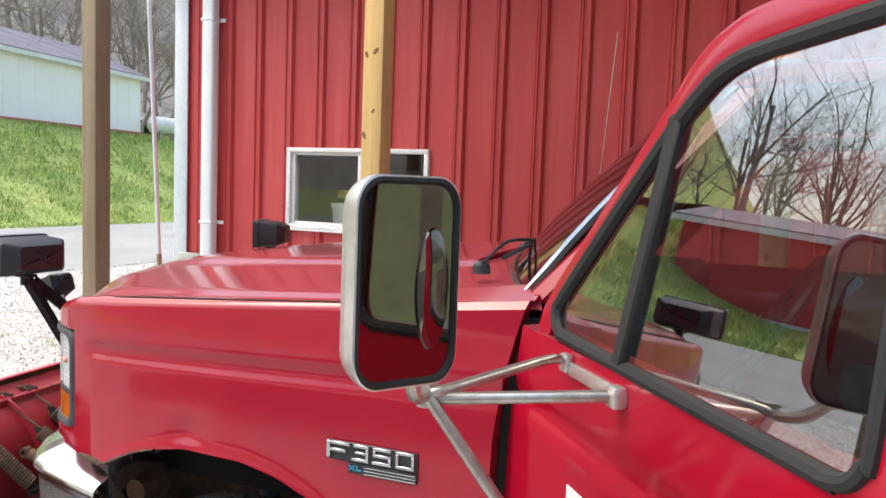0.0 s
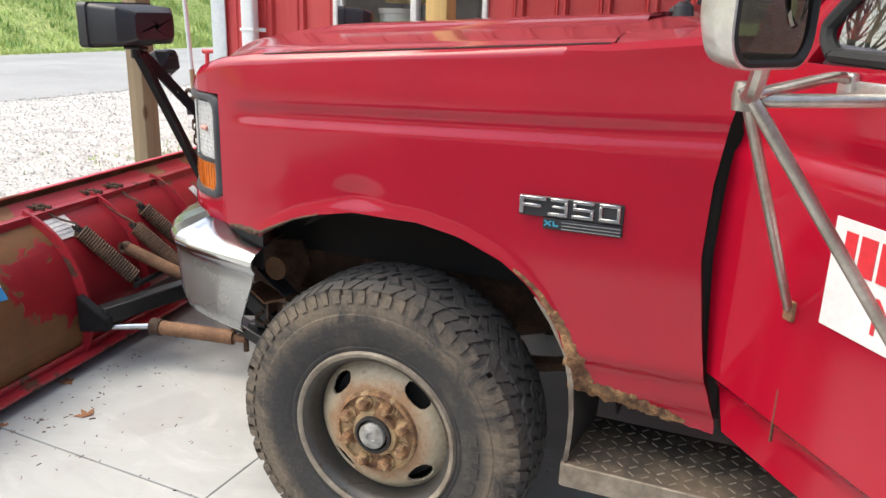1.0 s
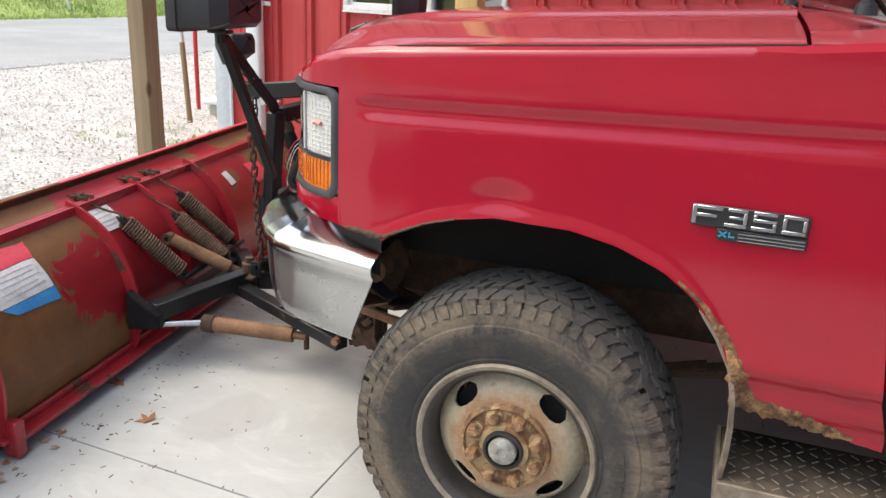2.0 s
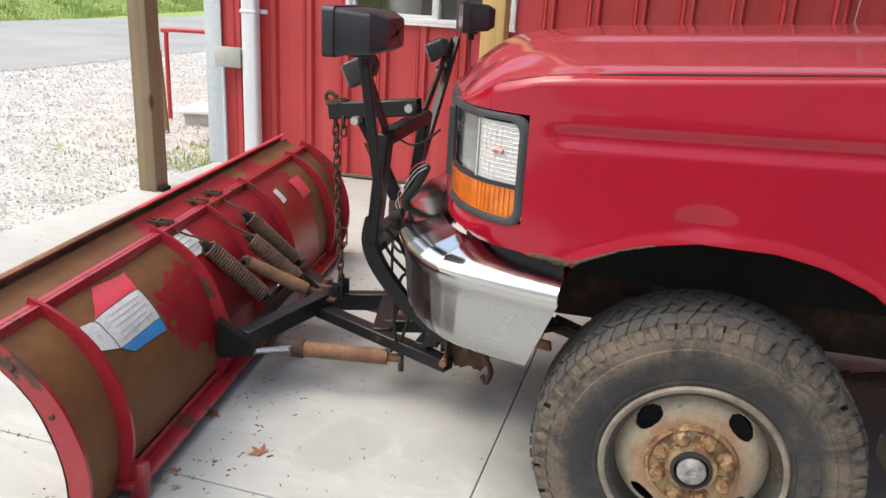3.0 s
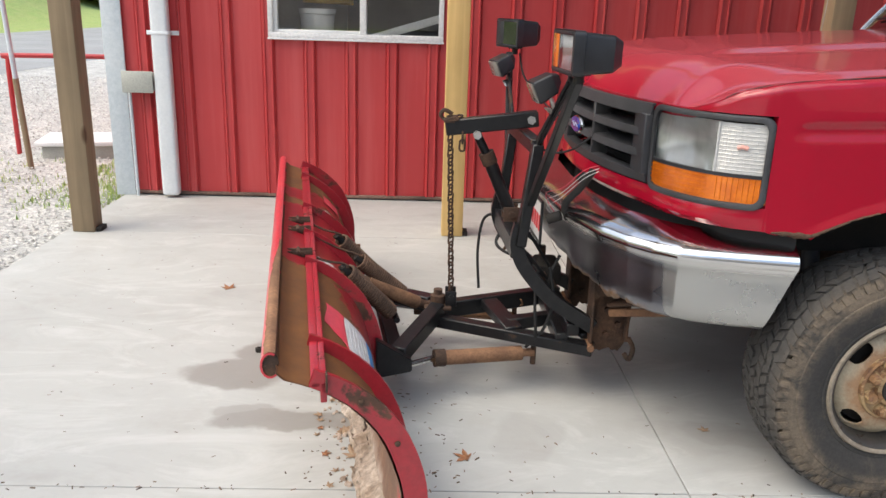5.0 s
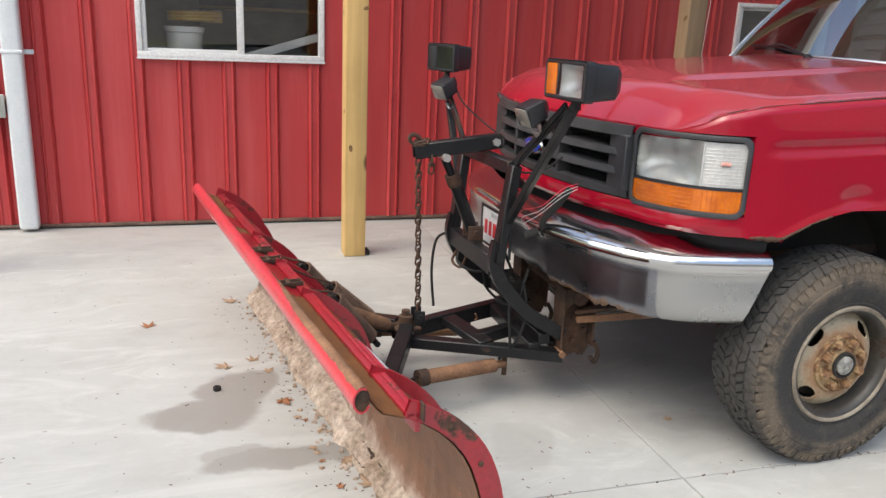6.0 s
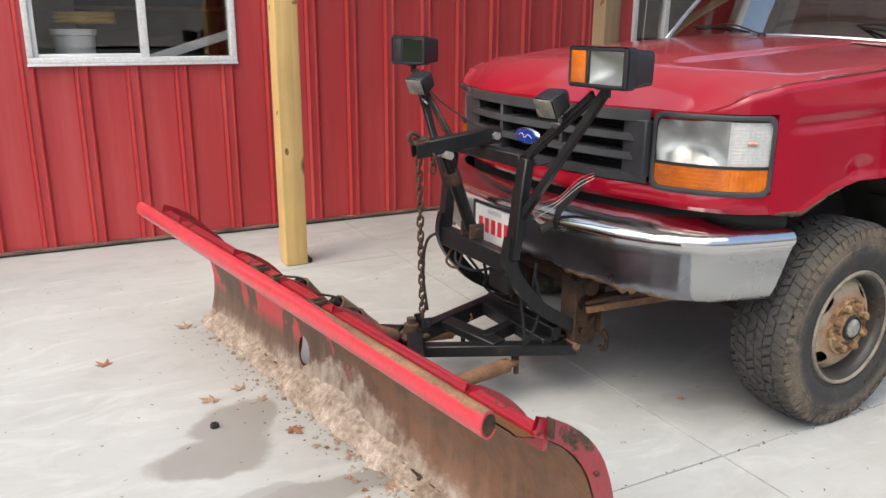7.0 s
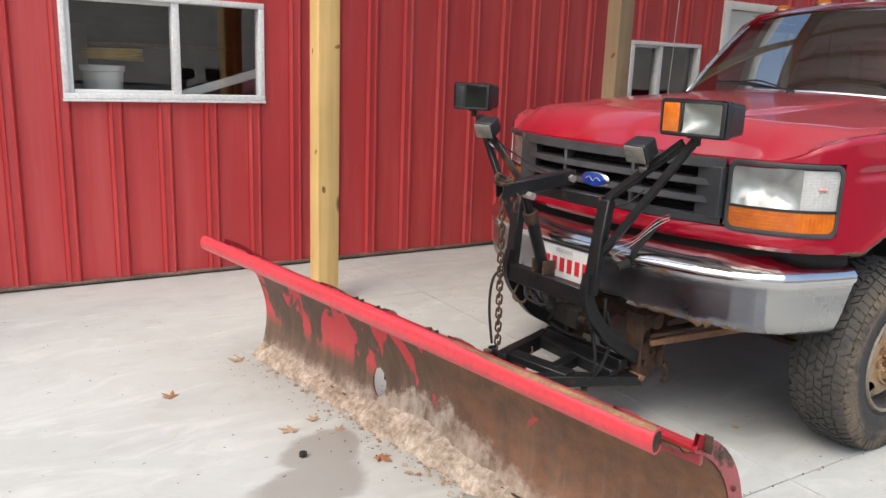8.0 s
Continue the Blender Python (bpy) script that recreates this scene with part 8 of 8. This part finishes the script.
kinds = []
for seed, h in ((3, 11), (8, 9), (21, 13)):
    lm, tw = bare_tree(seed, h)
    ob = thing("tree", "bare leafless tree on the hillside", "tree", group="hillside trees")
    part("trunk", lm, BARK, ob)
    part("crown", tw, TWIGS, ob, "fine leafless twigs", smooth=False)
    kinds.append(ob)
g = random.Random(5)
spots = []
for k in range(64):
    spots.append((g.uniform(-62, -38), -14 + 74 * (k + g.random()) / 64))
for k in range(10):
    spots.append((g.uniform(-37, -33), 30 + 14 * g.random()))
for x, y in ((-24.5, 15.0), (-22.5, -3.5), (-27, -8)):
    spots.append((x, y))
for k, (x, y) in enumerate(spots):
    src = kinds[k % 3]
    m = pose(x, y, ground_z(x, y) - 0.1, 0, 0, g.uniform(0, 360))
    if k < 3:
        src.matrix_basis = m
    else:
        copy_thing(src, m)

pole = thing("leaning_pole", "thin white metal pole leaning in the gravel", "pole", pose(-4.95, 3.95, -0.04))
part("pole", tube([(0, 0, 0), (-0.14, -0.10, 3.9)], 0.022, 10), GALV, pole)
part("sleeve", tube([(0, 0, 0), (-0.03, -0.021, 0.8)], 0.027, 10), WOOD_GREY, pole, "tan sleeve at the foot")
rail = thing("pipe_rail", "red painted pipe rail beside the building", "rail", pose(-5.38, 4.62, -0.05))
part("pipe", tube(curve_pts([(0, 0, 0), (0, 0, 0.86), (0.03, 0.005, 0.93), (0.10, 0.02, 0.955), (1.9, 0.30, 0.955)], 6), 0.024, 10), RED_PIPE, rail)
part("pipe", tube([(1.55, 0.25, 0.0), (1.55, 0.25, 0.95)], 0.024, 10), RED_PIPE, rail)
well = thing("well_cover", "white lid on a low grey concrete curb", "cover", pose(-4.80, 4.72, -0.04, 0, 0, 12))
part("curb", box(-0.32, 0.32, -0.26, 0.26, 0.0, 0.13, 0.01), BOX_GREY, well)
part("lid", box(-0.37, 0.37, -0.31, 0.31, 0.13, 0.175, 0.012), WHITE, well)

# ---- inside the windows ----
bucket = thing("bucket", "white plastic bucket standing inside the window", "bucket", pose(-2.30, 3.40, 1.045))
part("pail", lathe([(0.10, 0.0), (0.115, 0.02), (0.135, 0.33), (0.145, 0.335), (0.145, 0.36), (0.13, 0.362), (0.128, 0.34), (0.105, 0.02)], 28, "z", close=True), WHITE, bucket)
part("lid", lathe([(0.148, 0.36), (0.148, 0.372), (0.001, 0.374)], 28, "z"), WHITE, bucket)
hose = thing("coiled_hose", "yellow hose coiled on the bucket", "hose", pose(-2.22, 3.44, 1.44))
part("coil", tube([(0.19 * math.cos(a) * (1 + 0.02 * math.sin(5 * a)), 0.12 * math.sin(a), 0.02 + 0.011 * a / 6.28 * 2) for a in np.linspace(0, 6 * math.pi, 70)], 0.012, 6), YELLOW, hose)
bench = thing("workbench", "grey wooden workbench inside the window", "workbench", pose(-1.95, 3.5, 0))
part("top", box(-1.4, 1.4, -0.36, 0.36, 1.0, 1.045, 0.006), WOOD_GREY, bench)
for x in (-1.3, 1.3):
    for y in (-0.3, 0.3):
        part("leg", box(x - 0.04, x + 0.04, y - 0.04, y + 0.04, 0.0, 1.0), WOOD_GREY, bench)
plank = thing("plank", "white board leaning across the workbench", "board", pose(-1.62, 3.30, 1.0, 0, -17, 0))
part("board", box(-0.45, 0.50, -0.02, 0.02, 0.24, 0.30, 0.004), WHITE, plank)
shelf = thing("shelf_unit", "dark shelf unit behind the window", "shelf", pose(-1.7, 5.6, 0))
for x in (-0.9, 0.9):
    part("side", box(x - 0.02, x + 0.02, -0.25, 0.25, 0.0, 2.2), WOOD_GREY, shelf)
for z in (0.4, 1.0, 1.6, 2.18):
    part("board", box(-0.88, 0.88, -0.25, 0.25, z - 0.02, z + 0.01), WOOD_GREY, shelf)
panel = thing("plywood", "pale plywood sheet leaning inside the building", "plywood", pose(-2.6, 4.7, 0, -6, 0, 0))
part("sheet", box(-0.4, 0.4, -0.02, 0.02, 0.0, 1.75, 0.004), BOX_GREY, panel)

# ---- litter on the slab ----
def leaf_bm(seed, size):
    g = random.Random(seed)
    tips = []
    for k in range(5):
        a = radians(-20 + 55 * k)
        tips.append((a, size * (1.0 if k == 2 else 0.8 if k in (1, 3) else 0.55) * g.uniform(0.85, 1.1)))
    ring = [(radians(-75), size * 0.16)]
    for k, (a, r) in enumerate(tips):
        ring += [(a - 0.30, r * 0.62), (a - 0.13, r * 0.78), (a, r), (a + 0.13, r * 0.76), (a + 0.30, r * 0.60)]
        if k < 4:
            ring.append((a + radians(27), size * 0.30))
    ring.append((radians(255), size * 0.16))
    bm = bmesh.new()
    c = bm.verts.new((0, 0, 0.006))
    V = []
    for a, r in ring:
        x, y = r * math.cos(a), r * math.sin(a)
        V.append(bm.verts.new((x, y, 0.002 + 0.32 * size * (r / size) ** 2 * max(0, 0.4 + noise.noise(Vector((a * 1.3, seed, 0)))))))
    for i in range(len(V)):
        bm.faces.new((c, V[i], V[(i + 1) % len(V)]))
    return thick(bm, 0.0007)


for k, (x, y, s, m, pale) in enumerate(((-2.454, 0.875, 0.062, 40, 0), (-1.884, -0.048, 0.062, 200, 0), (-2.10, 0.33, 0.065, 120, 1), (-1.98, 0.37, 0.05, 15, 1), (-1.93, 0.24, 0.045, 310, 1),
                                       (-1.62, 0.02, 0.05, 90, 1), (-1.71, -0.55, 0.06, 250, 1), (-1.66, -0.72, 0.06, 20, 1), (-1.28, -0.72, 0.055, 70, 0), (-0.40, -0.52, 0.035, 10, 1), (-2.05, 1.18, 0.07, 60, 1))):
    lf = tagged(finish("leaf", leaf_bm(k, s), LEAF_PALE if pale else LEAF), "pale curled dead leaf on the concrete" if pale else "brown curled maple leaf on the concrete", "leaf", "fallen leaves")
    lf.matrix_basis = pose(x, y, 0.001, 0, 0, m)

crumb = bmesh.new()
g = random.Random(11)


def speck(x, y, l, w, h):
    l, w, h = l * 0.75, w * 0.6, h * 0.7
    a = g.random() * 6.28
    cx, sx = math.cos(a), math.sin(a)
    vs = []
    for z in (0.0006, h):
        k = 1.0 if z < h else 0.7
        for u, v in ((-l, -w), (l, -w), (l, w), (-l, w)):
            u, v = u * k, v * k
            vs.append(crumb.verts.new((x + u * cx - v * sx, y + u * sx + v * cx, z)))
    for f in ((4, 5, 6, 7), (0, 1, 5, 4), (1, 2, 6, 5), (2, 3, 7, 6), (3, 0, 4, 7)):
        crumb.faces.new([vs[i] for i in f])


for _ in range(170):  # along the front of the blade
    s = g.random() * LEN
    d = 0.24 - abs(g.gauss(0, 0.10))
    p = on_blade(d, s, 0)
    speck(p[0], p[1], g.uniform(0.002, 0.008), g.uniform(0.0015, 0.005), g.uniform(0.001, 0.005))
for _ in range(120):  # behind it
    p = on_blade(0.40 + abs(g.gauss(0, 0.18)), g.random() * LEN, 0)
    speck(p[0], p[1], g.uniform(0.004, 0.013), g.uniform(0.0015, 0.004), g.uniform(0.001, 0.004))
for _ in range(420):  # strewn over the slab
    speck(g.uniform(-3.6, 1.0), g.uniform(-1.9, 2.6), g.uniform(0.003, 0.012), g.uniform(0.0012, 0.0035), g.uniform(0.0008, 0.003))
for _ in range(70):  # caught in the joint
    speck(g.uniform(-3.4, 0.4), -0.91 + g.gauss(0, 0.010), g.uniform(0.003, 0.014), g.uniform(0.002, 0.005), g.uniform(0.001, 0.005))
for _ in range(9):
    speck(-1.35 + g.gauss(0, 0.06), -0.80 + g.gauss(0, 0.07), g.uniform(0.006, 0.016), g.uniform(0.002, 0.004), g.uniform(0.002, 0.008))
tagged(finish("litter", crumb, CRUMBS, smooth=False), "seeds, crumbs and bits of leaf strewn on the concrete", "litter", kind="stuff")
clods = bmesh.new()
for _ in range(150):
    p = on_blade(0.245 - abs(g.gauss(0, 0.035)), 0.15 + (LEN - 0.2) * g.random(), 0)
    r = g.uniform(0.003, 0.013)
    ring = [clods.verts.new((p[0] + r * g.uniform(0.7, 1.2) * math.cos(a), p[1] + r * g.uniform(0.7, 1.2) * math.sin(a), 0.0004)) for a in (0, 1.05, 2.1, 3.14, 4.2, 5.24)]
    mid_ring = [clods.verts.new((p[0] + (v.co.x - p[0]) * 0.75, p[1] + (v.co.y - p[1]) * 0.75, r * g.uniform(0.4, 0.9))) for v in ring]
    for k in range(6):
        clods.faces.new((ring[k], ring[(k + 1) % 6], mid_ring[(k + 1) % 6], mid_ring[k]))
    clods.faces.new(mid_ring)
tagged(finish("mud_crumbs", clods, CLOD, smooth=False), "dry crumbs of mud fallen before the plow", "mud", kind="stuff")
for k in range(26):
    d, q = (0.34 + 0.10 * g.random(), 0.03 + 0.42 * g.random()) if k < 14 else (0.10 + 0.13 * g.random(), 0.45 + 0.75 * g.random())
    p = on_blade(d, q, 0)
    lf = tagged(finish("leaf", leaf_bm(60 + k, g.uniform(0.016, 0.034)), LEAF if k % 3 == 0 else LEAF_PALE), "torn bit of dry leaf beside the plow blade", "leaf", "fallen leaves")
    lf.matrix_basis = pose(p[0], p[1], 0.001, 0, 0, g.uniform(0, 360))
lf = tagged(finish("leaf", leaf_bm(99, 0.058), LEAF), "brown curled leaf on the concrete behind the plow", "leaf", "fallen leaves")
lf.matrix_basis = pose(-1.545, -0.566, 0.001, 0, 0, 130)
nut = thing("metal_nut", "small dark metal nut lying on the damp concrete", "nut", pose(-2.14, 0.095, 0.0))
part("ring", lathe([(0.007, 0.001), (0.016, 0.001), (0.016, 0.018), (0.007, 0.018)], 6, "z", close=True), DARK, nut)
